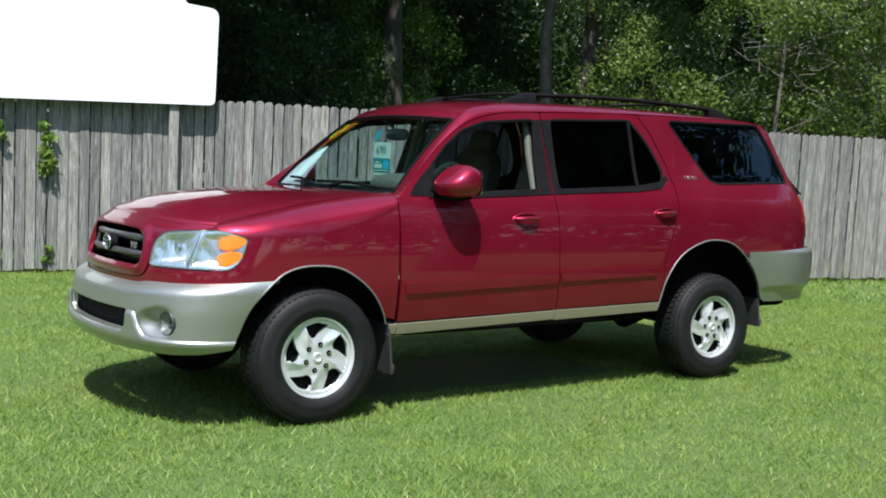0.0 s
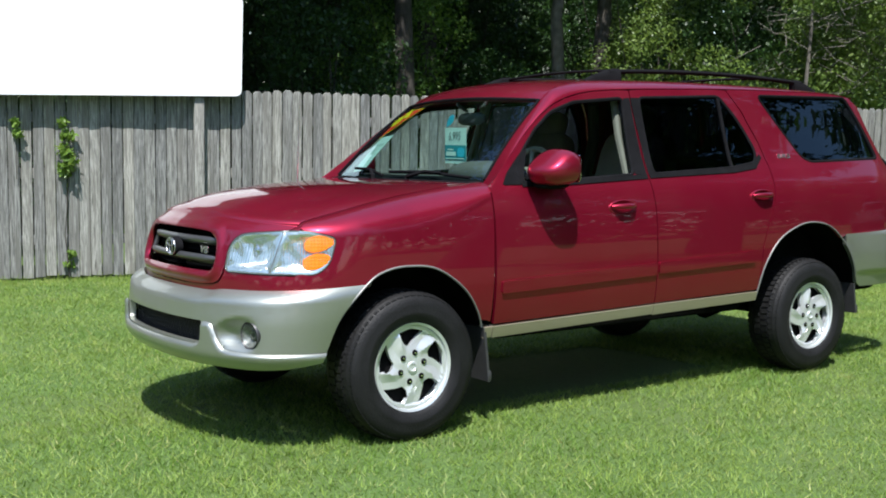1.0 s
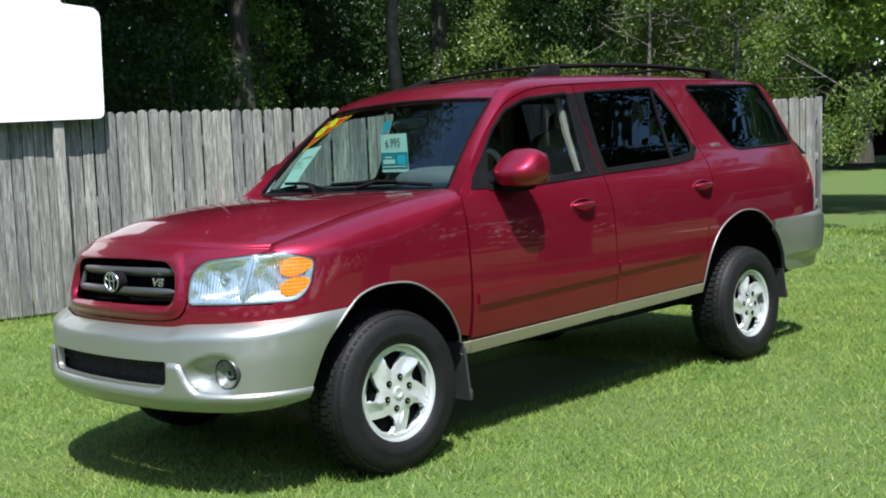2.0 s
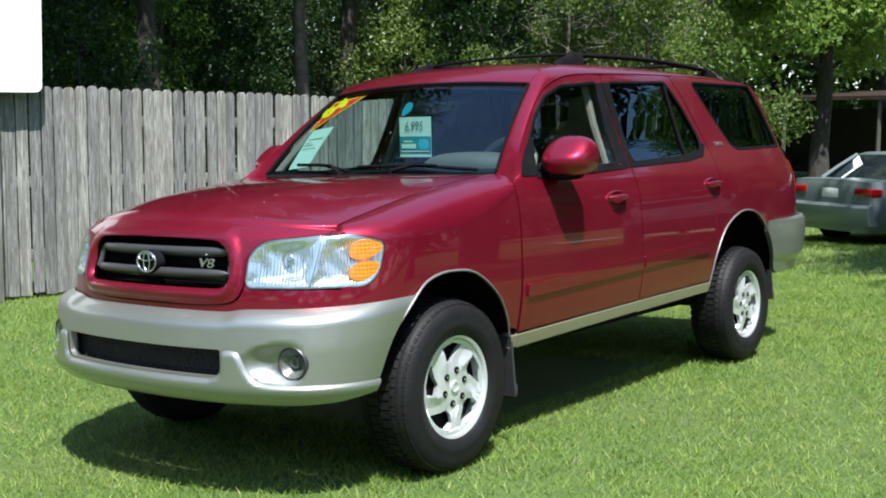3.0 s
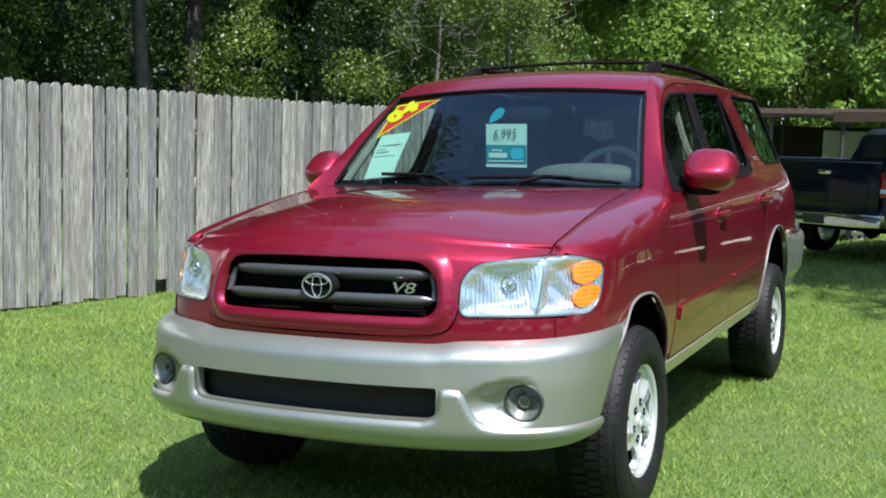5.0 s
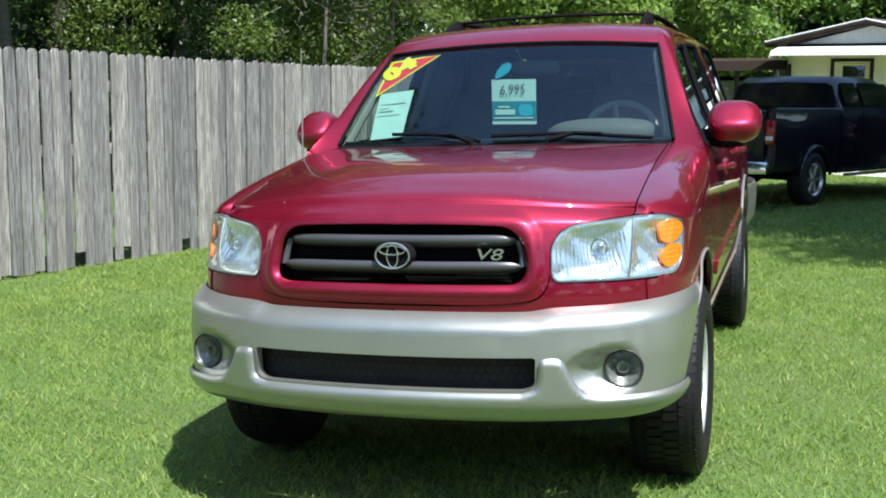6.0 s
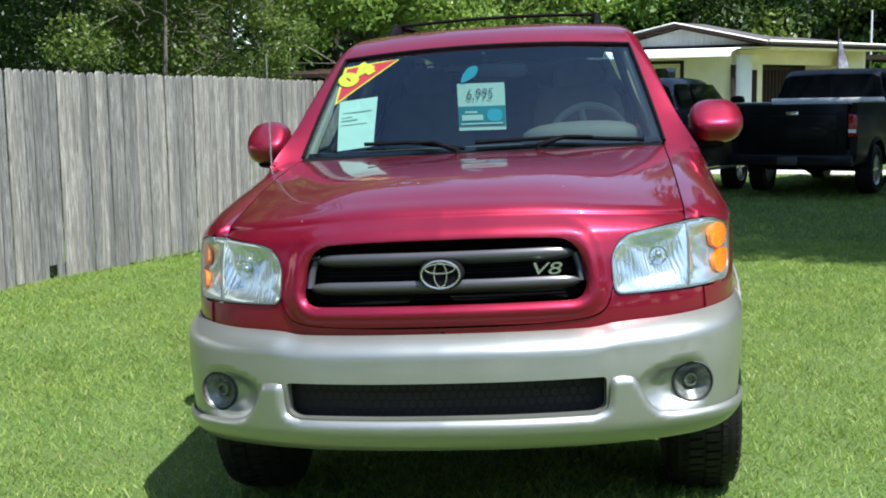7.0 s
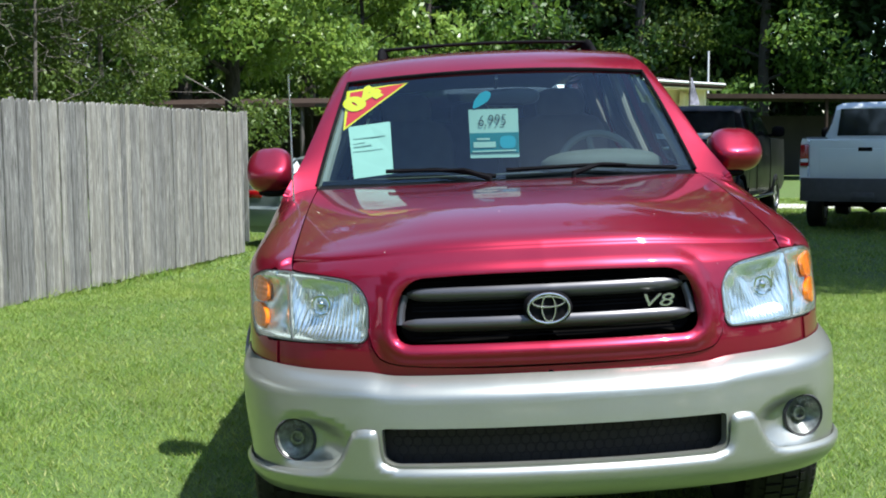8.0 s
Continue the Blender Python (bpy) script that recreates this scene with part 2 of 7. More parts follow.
def blade_mat():
    n = Nodes("grass_blades")
    g = n.add("NewGeometry")
    v = n.coords()
    c = n.ramp(g.outputs["Random Per Island"], [(0.0, (0.055, 0.125, 0.015)), (0.45, (0.13, 0.228, 0.034)), (0.80, (0.22, 0.315, 0.058)), (0.93, (0.31, 0.37, 0.10)), (1.0, (0.46, 0.43, 0.19))])
    patch = n.ramp(n.noise(v, 1.3, 4.0, 0.6), [(0.42, (0, 0, 0)), (0.66, (0.6, 0.6, 0.6))])
    c = n.mix(patch, c, (0.28, 0.345, 0.075))
    dull = n.ramp(n.noise(v, 3.7, 4.0, 0.6), [(0.5, (0, 0, 0)), (0.7, (0.55, 0.55, 0.55))])
    c = n.mix(dull, c, (0.075, 0.15, 0.018))
    lush = n.ramp(n.noise(v, 0.45, 3.0, 0.6), [(0.40, (0, 0, 0)), (0.62, (0.22, 0.22, 0.22))])
    c = n.mix(lush, c, (0.10, 0.20, 0.022))
    worn = n.ramp(n.noise(v, 6.5, 4.0, 0.6), [(0.60, (0, 0, 0)), (0.74, (0.6, 0.6, 0.6))])
    c = n.mix(worn, c, (0.30, 0.27, 0.105))
    n.base(c)
    n.set(Roughness=0.5)
    n.p.inputs["Specular IOR Level"].default_value = 0.3
    tr, mixer = n.add("BsdfTranslucent"), n.add("MixShader")
    n.link(n.mix(0.4, c, (0.42, 0.60, 0.09)), tr.inputs[0])
    mixer.inputs[0].default_value = 0.3
    n.link(n.p.outputs[0], mixer.inputs[1])
    n.link(tr.outputs[0], mixer.inputs[2])
    n.link(mixer.outputs[0], n.out.inputs[0])
    return n.m


FENCEWOOD, BARK, SOIL, BLADE = wood_mat(), bark_mat(), soil_mat(), blade_mat()
# near-black green: the deep shade of the wood is put into the leaf colour
LEAF_DARK = leaf_mat("shaded_deep_green_leaves", (0.008, 0.024, 0.006), (0.02, 0.052, 0.011), (0.045, 0.10, 0.02), 0.25)
LEAF_MID = leaf_mat("mid_green_leaves", (0.028, 0.075, 0.013), (0.07, 0.155, 0.027), (0.16, 0.27, 0.05), 0.35)
LEAF_OLIVE = leaf_mat("olive_green_leaves", (0.018, 0.047, 0.009), (0.062, 0.122, 0.023), (0.20, 0.28, 0.062), 0.34, 0.42)
LEAF_LIGHT = leaf_mat("yellow_green_leaves", (0.04, 0.095, 0.016), (0.12, 0.225, 0.037), (0.29, 0.41, 0.09), 0.38, 0.32)
SIGNWHITE = plain("white_sign_face", (0.86, 0.88, 0.88), 0.5, 0.0, 0.03, 2.0)


# ---- building blocks ----
def thing(name, label, category, at=None, group="", kind=""):
    ob = new(name)
    ob.empty_display_size = 0.2
    if at is not None:
        ob.matrix_world = at
    return tagged(ob, label, category, group, kind)


def finish(name, me, material, parent, label):
    me.materials.append(material)
    ob = new(name, me)
    if parent is not None:
        ob.parent = parent
    if label:
        ob["label"] = label
    return ob


def part(name, bm, material, parent=None, label="", smooth=True, sharp=38):
    """Links a bmesh as one mesh object under a thing or a part."""
    if smooth:
        lim = radians(sharp)
        for f in bm.faces:
            f.smooth = True
        for e in bm.edges:
            if len(e.link_faces) == 2 and e.calc_face_angle(0.0) > lim:
                e.smooth = False
    me = bpy.data.meshes.new(name)
    bm.to_mesh(me)
    bm.free()
    return finish(name, me, material, parent, label)


def mesh_of(name, verts, faces, normals=None):
    me = bpy.data.meshes.new(name)
    me.from_pydata([tuple(map(float, v)) for v in verts], [], [tuple(map(int, f)) for f in faces])
    me.shade_smooth()
    if normals is not None:
        me.normals_split_custom_set_from_vertices([tuple(map(float, v)) for v in normals])
    me.update()
    return me


def box(bm, centre, size, bevel=0.0, turn=None, segments=2):
    """Adds a box, with rounded edges if asked."""
    t = bmesh.new()
    bmesh.ops.create_cube(t, size=1.0)
    bmesh.ops.scale(t, vec=Vector(size), verts=t.verts)
    if bevel:
        bmesh.ops.bevel(t, geom=t.edges[:], offset=bevel, segments=segments, affect="EDGES", profile=0.5, clamp_overlap=True)
    m = Matrix.Translation(centre) @ (turn.to_4x4() if turn is not None else Matrix())
    bmesh.ops.transform(t, matrix=m, verts=t.verts)
    merge(bm, t)
    return bm


def merge(bm, t):
    me = bpy.data.meshes.new("tmp")
    t.to_mesh(me)
    t.free()
    bm.from_mesh(me)
    bpy.data.meshes.remove(me)


def rings(bm, loops, closed=True, caps=True):
    """Skins a row of rings of points; closed: each ring is a loop."""
    vs = [[bm.verts.new(p) for p in loop] for loop in loops]
    n = len(loops[0])
    for a, b in zip(vs, vs[1:]):
        for i in range(n if closed else n - 1):
            j = (i + 1) % n
            try:
                bm.faces.new((a[i], a[j], b[j], b[i]))
            except ValueError:
                pass
    if caps and closed and n > 2:
        bm.faces.new(list(reversed(vs[0])))
        bm.faces.new(vs[-1])
    bmesh.ops.recalc_face_normals(bm, faces=bm.faces[:])
    return bm


def tube(bm, path, radius, segs=8, flat=1.0, closed=False, caps=True):
    """A round or flattened bar along a path; radius a number or one for each point."""
    p = [Vector(q) for q in path]
    n = len(p)
    loops = []
    prev = None
    for i, q in enumerate(p):
        a = p[(i - 1) % n] if closed else p[max(i - 1, 0)]
        b = p[(i + 1) % n] if closed else p[min(i + 1, n - 1)]
        d = (b - a).normalized()
        up = Vector((0, 0, 1)) if abs(d.z) < 0.95 else Vector((1, 0, 0))
        if prev is not None:
            up = prev
        side = d.cross(up).normalized()
        up = side.cross(d).normalized()
        prev = up
        r = radius[i] if isinstance(radius, (list, tuple)) else radius
        loops.append([q + side * (math.cos(k * math.tau / segs) * r) + up * (math.sin(k * math.tau / segs) * r * flat) for k in range(segs)])
    t = bmesh.new()
    if closed:
        loops.append(loops[0])
    rings(t, loops, True, caps and not closed)
    if closed:
        bmesh.ops.remove_doubles(t, verts=t.verts[:], dist=1e-5)
    merge(bm, t)
    return bm


def lathe(bm, profile, segs=48, axis="Y", centre=(0, 0, 0), closed=True):
    """Turns a profile of (radius, along) round an axis."""
    loops = []
    for k in range(segs + 1):
        a = k * math.tau / segs
        c, s = math.cos(a), math.sin(a)
        ring = []
        for r, h in profile:
            q = {"Y": (r * c, h, r * s), "Z": (r * c, r * s, h), "X": (h, r * c, r * s)}[axis]
            ring.append(Vector(q) + Vector(centre))
        loops.append(ring)
    t = bmesh.new()
    rings(t, loops, closed, False)
    bmesh.ops.remove_doubles(t, verts=t.verts[:], dist=1e-6)
    bmesh.ops.recalc_face_normals(t, faces=t.faces[:])
    merge(bm, t)
    return bm


def pillow(bm, centre, size, power=3.0, segs=20, rows=12, turn=None):
    """A rounded block: a ball pulled towards a box."""
    def se(c, e):
        return math.copysign(abs(c) ** e, c)
    e = 2.0 / power
    loops = []
    for i in range(rows + 1):
        ph = -math.pi / 2 + math.pi * i / rows
        ring = []
        for k in range(segs):
            th = math.tau * k / segs
            v = Vector((se(math.cos(ph), e) * se(math.cos(th), e) * size[0] / 2, se(math.cos(ph), e) * se(math.sin(th), e) * size[1] / 2, se(math.sin(ph), e) * size[2] / 2))
            if turn is not None:
                v = turn @ v
            ring.append(v + Vector(centre))
        loops.append(ring)
    t = bmesh.new()
    rings(t, loops, True, False)
    bmesh.ops.remove_doubles(t, verts=t.verts[:], dist=1e-5)
    bmesh.ops.recalc_face_normals(t, faces=t.faces[:])
    merge(bm, t)
    return bm


def prism(bm, outline, depth, place):
    """A flat plate from an outline (u, v), that deep along w, laid by place(u, v, w)."""
    n = len(outline)
    a = [bm.verts.new(place(u, v, 0.0)) for u, v in outline]
    b = [bm.verts.new(place(u, v, depth)) for u, v in outline]
    bm.faces.new(a)
    bm.faces.new(list(reversed(b)))
    for i in range(n):
        j = (i + 1) % n
        bm.faces.new((a[j], a[i], b[i], b[j]))
    bmesh.ops.recalc_face_normals(bm, faces=bm.faces[:])
    return bm


def rounded(pts, r, n=4):
    """An outline with its corners rounded."""
    out = []
    k = len(pts)
    for i in range(k):
        p, a, b = (np.array(pts[j % k], float) for j in (i, i - 1, i + 1))
        rr = r[i] if isinstance(r, (list, tuple)) else r
        da, db = a - p, b - p
        la, lb = np.linalg.norm(da), np.linalg.norm(db)
        d = min(rr, la * 0.48, lb * 0.48)
        s, e = p + da / la * d, p + db / lb * d
        for q in range(n + 1):
            t = q / n
            out.append(tuple((1 - t) ** 2 * s + 2 * t * (1 - t) * p + t * t * e))
    return out


def spline(pts, n=10, closed=False):
    """A smooth line through points."""
    p = np.array(pts, float)
    k = len(p)
    out = []
    for i in range(k if closed else k - 1):
        p1, p2 = p[i], p[(i + 1) % k]
        p0 = p[i - 1] if (i or closed) else 2 * p1 - p2
        p3 = p[(i + 2) % k] if (closed or i + 2 < k) else 2 * p2 - p1
        for q in range(n):
            t = q / n
            out.append(0.5 * (2 * p1 + (p2 - p0) * t + (2 * p0 - 5 * p1 + 4 * p2 - p3) * t * t + (3 * p1 - p0 - 3 * p2 + p3) * t ** 3))
    if not closed:
        out.append(p[-1])
    return np.array(out)


def smooth_step(x, a, b):
    t = np.clip((np.asarray(x, float) - a) / (b - a), 0, 1)
    return t * t * (3 - 2 * t)


def line(xs, ys):
    """A smooth function through points."""
    d = spline(list(zip(xs, ys)), 16)
    return lambda x: np.interp(x, d[:, 0], d[:, 1])


def inside(poly, q):
    """Which points q lie in the outline."""
    poly, q = np.asarray(poly, float), np.asarray(q, float)
    x, y = q[:, 0], q[:, 1]
    c = np.zeros(len(q), bool)
    j = len(poly) - 1
    for i in range(len(poly)):
        xi, yi, xj, yj = *poly[i], *poly[j]
        if yi != yj:
            c ^= ((yi > y) != (yj > y)) & (x < (xj - xi) * (y - yi) / (yj - yi) + xi)
        j = i
    return c


def dense(outline, step):
    out = []
    n = len(outline)
    for i in range(n):
        a, b = np.array(outline[i], float), np.array(outline[(i + 1) % n], float)
        k = max(1, int(np.linalg.norm(b - a) / step))
        out += [tuple(a + (b - a) * q / k) for q in range(k)]
    return out


class Soup:
    """Vertices, faces and true normals of curved sheets."""

    def __init__(self):
        self.v, self.f, self.n = [], [], []

    def put(self, v, f, n):
        k = len(self.v)
        self.v += [tuple(q) for q in v]
        self.n += [tuple(q) for q in n]
        self.f += [tuple(i + k for i in t) for t in f]
        return self

    def mirrored(self):
        s = Soup()
        s.v = [(x, -y, z) for x, y, z in self.v]
        s.n = [(x, -y, z) for x, y, z in self.n]
        s.f = [tuple(reversed(t)) for t in self.f]
        return s

    def make(self, name, material, parent=None, label=""):
        return finish(name, mesh_of(name, self.v, self.f, self.n), material, parent, label)


def skin(outline, fn, step, holes=(), thick=0.012, sign=-1.0, soup=None):
    """A curved sheet: an outline in (u, v), less its holes, laid on the surface fn, with a folded-in edge."""
    soup = soup or Soup()
    loops = [dense(o, step) for o in (outline, *holes)]
    pts, edges = [], []
    for lp in loops:
        k = len(pts)
        pts += lp
        edges += [(k + i, k + (i + 1) % len(lp)) for i in range(len(lp))]
    o = np.array(outline)
    lo, hi = o.min(0), o.max(0)
    g = np.stack(np.meshgrid(np.arange(lo[0], hi[0], step), np.arange(lo[1], hi[1], step)), -1).reshape(-1, 2)
    if len(g):
        keep = inside(outline, g)
        for h in holes:
            keep &= ~inside(h, g)
        g = g[keep]
        b = np.array(pts)
        if len(g):
            far = np.array([((b - q) ** 2).sum(1).min() for q in g]) > (0.45 * step) ** 2
            pts += [tuple(q) for q in g[far]]
    res = mathutils.geometry.delaunay_2d_cdt([Vector(p) for p in pts], edges, [], 0, 1e-7)
    uv = np.array([tuple(p) for p in res[0]])
    tri = np.array(res[2])
    mid = uv[tri].mean(1)
    keep = inside(outline, mid)
    for h in holes:
        keep &= ~inside(h, mid)
    tri = tri[keep]
    e = 1e-4
    p = fn(uv[:, 0], uv[:, 1])
    nn = np.cross(fn(uv[:, 0] + e, uv[:, 1]) - fn(uv[:, 0] - e, uv[:, 1]), fn(uv[:, 0], uv[:, 1] + e) - fn(uv[:, 0], uv[:, 1] - e)) * sign
    nn /= np.linalg.norm(nn, axis=1, keepdims=True) + 1e-12
    fn_tri = np.cross(p[tri[:, 1]] - p[tri[:, 0]], p[tri[:, 2]] - p[tri[:, 0]])
    flip = (fn_tri * nn[tri].mean(1)).sum(1) < 0
    tri[flip] = tri[flip][:, ::-1]
    soup.put(p, tri.tolist(), nn)
    if thick:
        count = {}
        for t in tri.tolist():
            for i in range(3):
                a, b = t[i], t[(i + 1) % 3]
                count[(a, b)] = count.get((a, b), 0) + 1
        v, f, n = [], [], []
        for a, b in count:
            if (b, a) not in count:
                k = len(v)
                pa, pb = p[a], p[b]
                qa, qb = pa - nn[a] * thick, pb - nn[b] * thick
                out = np.cross(pb - pa, nn[a])
                out = out / (np.linalg.norm(out) + 1e-12)
                v += [pa, qa, qb, pb]
                n += [out] * 4
                f.append((k, k + 1, k + 2, k + 3))
        soup.put(v, f, n)
    return soup


def lettering(text, size, depth, m, name, material, parent, label="", fat=0.0):
    """Raised letters in the built-in font, laid at the pose m."""
    cu = bpy.data.curves.new("letters", "FONT")
    cu.body, cu.size, cu.extrude, cu.align_x, cu.align_y = text, size, depth, "CENTER", "CENTER"
    cu.offset = fat
    tmp = new("letters", cu)
    me = bpy.data.meshes.new_from_object(tmp.evaluated_get(bpy.context.evaluated_depsgraph_get()))
    bpy.data.objects.remove(tmp)
    bpy.data.curves.remove(cu)
    me.transform(m)
    me.name = name
    me.materials.clear()
    return finish(name, me, material, parent, label)


# ---- ground ----
def ground_z(x, y):
    """The lawn: nearly flat, a little swell along the fence."""
    x, y = np.asarray(x, float), np.asarray(y, float)
    far = smooth_step(np.hypot(x - 2, y), 2.6, 6.0)
    dip = -0.068 * smooth_step(y, -0.75, 0.75) + 0.075 * smooth_step(y, 1.2, 3.9)
    dip = dip * (1 - smooth_step(x, 7.0, 14.0)) * smooth_step(x, -9.0, -4.0)
    fall = -0.09 * smooth_step(x, 4.5, 11.0) - 0.25 * smooth_step(x, 10.5, 14.5) * smooth_step(y, -0.5, 2.0)
    return fall + far * 0.02 * (np.sin(x * 0.9 + 1.0) * np.cos(y * 0.7) + 0.6 * np.sin(x * 0.37 + y * 0.53)) - 0.01 * far + dip


def sheet_of(xs, ys):
    gx, gy = np.meshgrid(xs, ys)
    v = np.stack([gx, gy, ground_z(gx, gy)], -1).reshape(-1, 3)
    nx, f = len(xs), []
    for j in range(len(ys) - 1):
        for i in range(nx - 1):
            k = j * nx + i
            f.append((k, k + 1, k + 1 + nx, k + nx))
    return v, f


_far = [25, 40, 70, 120, 200, 350]
_v, _f = sheet_of(np.array([-x for x in reversed(_far)] + list(np.arange(-12, 22.1, 0.5)) + _far), np.array([-x for x in reversed(_far)] + list(np.arange(-14, 14.1, 0.5)) + _far))
ground = finish("ground", mesh_of("ground", _v, _f), SOIL, None, "")
tagged(ground, "mown green lawn with thatch and bare spots", "lawn", kind="structure")


def blades(name, x0, x1, y0, y1, per, height, width, label, seed, keep=None, soft=1.0):
    """Grass as single blades, scattered with thin and thick spots."""
    rng = np.random.default_rng(seed)
    n = int((x1 - x0) * (y1 - y0) * per)
    x, y = rng.uniform(x0, x1, n), rng.uniform(y0, y1, n)
    thick = 0.5 + 0.5 * np.sin(x * 2.3 + 1.7 * np.sin(y * 1.9)) * np.sin(y * 2.7 + 1.3 * np.sin(x * 1.3))
    fine = 0.5 + 0.5 * np.sin(x * 17 + 3 * np.sin(y * 11)) * np.sin(y * 19 + 2 * np.sin(x * 13))
    k = rng.uniform(0, 1, n) < 0.55 + 0.3 * thick + 0.25 * fine
    k &= rng.uniform(0, 1, n) < np.clip(np.minimum(np.minimum(x - x0, x1 - x), np.minimum(y - y0, y1 - y)) / soft, 0, 1) ** 1.3
    if keep is not None:
        k &= keep(x, y)
    x, y, thick, fine = x[k], y[k], thick[k], fine[k]
    n = len(x)
    h = height * rng.uniform(0.45, 1.15, n) * (0.75 + 0.35 * thick + 0.25 * fine)
    a, lean, b = rng.uniform(0, math.tau, n), rng.uniform(0.35, 1.7, n) * h, rng.uniform(0, math.tau, n)
    w = width * rng.uniform(0.6, 1.3, n)
    z = ground_z(x, y) - 0.004
    v = np.empty((n, 3, 3), np.float32)
    v[:, 0] = np.stack([x - w * np.cos(a), y - w * np.sin(a), z], -1)
    v[:, 1] = np.stack([x + w * np.cos(a), y + w * np.sin(a), z], -1)
    v[:, 2] = np.stack([x + lean * np.cos(b), y + lean * np.sin(b), z + h], -1)
    me = bpy.data.meshes.new(name)
    me.vertices.add(3 * n)
    me.vertices.foreach_set("co", v.ravel())
    me.loops.add(3 * n)
    me.loops.foreach_set("vertex_index", np.arange(3 * n, dtype=np.int32))
    me.polygons.add(n)
    me.polygons.foreach_set("loop_start", np.arange(0, 3 * n, 3, dtype=np.int32))
    me.update(calc_edges=True)
    ob = finish(name, me, BLADE, None, "")
    return tagged(ob, label, "grass", kind="stuff")


FENCE_Y, FALL = 4.88, -0.22    # the fence's line: y at x 0.4, and its slope


def fence_y(x):
    return FENCE_Y + FALL * (np.asarray(x, float) - 0.4)


blades("lawn_grass", -3.6, 8.6, -4.4, 6.2, 5600, 0.034, 0.0030, "short bright green mown grass blades", 1, lambda x, y: (y < fence_y(x) - 0.02) & ~((x > 0.4) & (x < 2.5) & (np.abs(y) < 0.55)))
blades("lawn_grass", 7.4, 24.0, -12.0, 4.2, 620, 0.05, 0.008, "short green grass blades farther off", 2)
blades("fence_grass", -3.5, 10.9, -0.10, 0.14, 900, 0.10, 0.004, "long grass along the foot of the fence", 3, None, 0.01)
_g = scene.objects["fence_grass"]
_co = np.empty(len(_g.data.vertices) * 3, np.float32)
_g.data.vertices.foreach_get("co", _co)
_co = _co.reshape(-1, 3)
_co[:, 1] += fence_y(_co[:, 0]) - 0.10
_g.data.vertices.foreach_set("co", _co.ravel())


# ---- fence of single boards ----
fence = thing("fence", "weathered grey wooden board fence with dog-eared tops", "fence", kind="structure")
SLOPE = math.atan(FALL)


def board_mesh(w, h, seed):
    rng = random.Random(seed)
    t = 0.017
    c = w * 0.28
    base = rng.uniform(-0.015, 0.02)
    o = [(-w / 2, base), (-w / 2, h - c), (-w / 2 + c * 0.9, h), (w / 2 - c * 0.9, h), (w / 2, h - c), (w / 2, base + rng.uniform(-0.01, 0.01))]
    bm = bmesh.new()
    prism(bm, o, t, lambda u, v, d: Vector((u, d, v)))
    bmesh.ops.bevel(bm, geom=bm.edges[:], offset=0.003, segments=1, affect="EDGES")
    me = bpy.data.meshes.new("board")
    bm.to_mesh(me)
    bm.free()
    me.materials.append(FENCEWOOD)
    return me


_boards = [board_mesh(0.0875 + 0.003 * (k % 3), 1.705 + 0.004 * (k % 5 - 2), 40 + k) for k in range(9)]
rng = random.Random(5)
d, count = -4.6, 0
ux, uy = math.cos(SLOPE), math.sin(SLOPE)
while d < 10.56:
    me = _boards[rng.randrange(9)]
    x = 0.4 + d * ux
    ob = new("board", me)
    ob.parent = fence
    rise = 0.014 + 0.008 * math.sin(x * 0.9) - 0.09 * float(smooth_step(x, 3.5, 10.5))
    # a few boards are rotted away at the foot
    rise += sum(0.12 for q in (3.50, 3.97, 4.66) if abs(x - q) < 0.048)
    top = 1.722 + 0.008 * math.sin(x * 0.9) - 0.012 * float(smooth_step(x, 5.0, 10.5))
    ob.matrix_basis = Matrix.Translation((x, FENCE_Y + d * uy + rng.uniform(-0.009, 0.009), rise)) @ Matrix.Rotation(SLOPE + rng.uniform(-0.05, 0.05), 4, "Z") @ Matrix.Rotation(radians(rng.uniform(-0.2, 0.2)), 4, "Y") @ Matrix.Diagonal((1, 1, (top - rise) / 1.705 + rng.uniform(-0.003, 0.003), 1))
    d += 0.0968 + (rng.uniform(0.005, 0.016) if rng.random() < 0.2 else 0.0)
for z in (0.35, 0.95, 1.45):
    bm = bmesh.new()
    box(bm, (0, 0, 0), (15.2, 0.04, 0.09), 0.004)
    ob = part("rail", bm, FENCEWOOD, fence)
    ob.matrix_basis = Matrix.Translation((0.4 + 3.05 * ux + 0.008, FENCE_Y + 3.05 * uy + 0.042, z)) @ Matrix.Rotation(SLOPE, 4, "Z")
for k in range(6):
    q = -4.0 + 2.44 * k
    bm = bmesh.new()
    box(bm, (0, 0, 0.85), (0.09, 0.09, 1.7), 0.005)
    ob = part("post", bm, FENCEWOOD, fence)
    ob.matrix_basis = Matrix.Translation((0.4 + q * ux, FENCE_Y + q * uy + 0.11, 0)) @ Matrix.Rotation(SLOPE, 4, "Z")
bm = bmesh.new()
box(bm, (0, 0, 0.86), (0.022, 0.10, 1.68), 0.004)
ob = part("end_board", bm, FENCEWOOD, fence)
ob.matrix_basis = Matrix.Translation((0.4 + 10.62 * ux, FENCE_Y + 10.62 * uy + 0.02, 0.03)) @ Matrix.Rotation(SLOPE, 4, "Z")


def on_fence(x, out, z):
    """A place at the fence: x along it, out metres in front of it."""
    return Vector((x + uy * out, float(fence_y(x)) - out * ux, z))


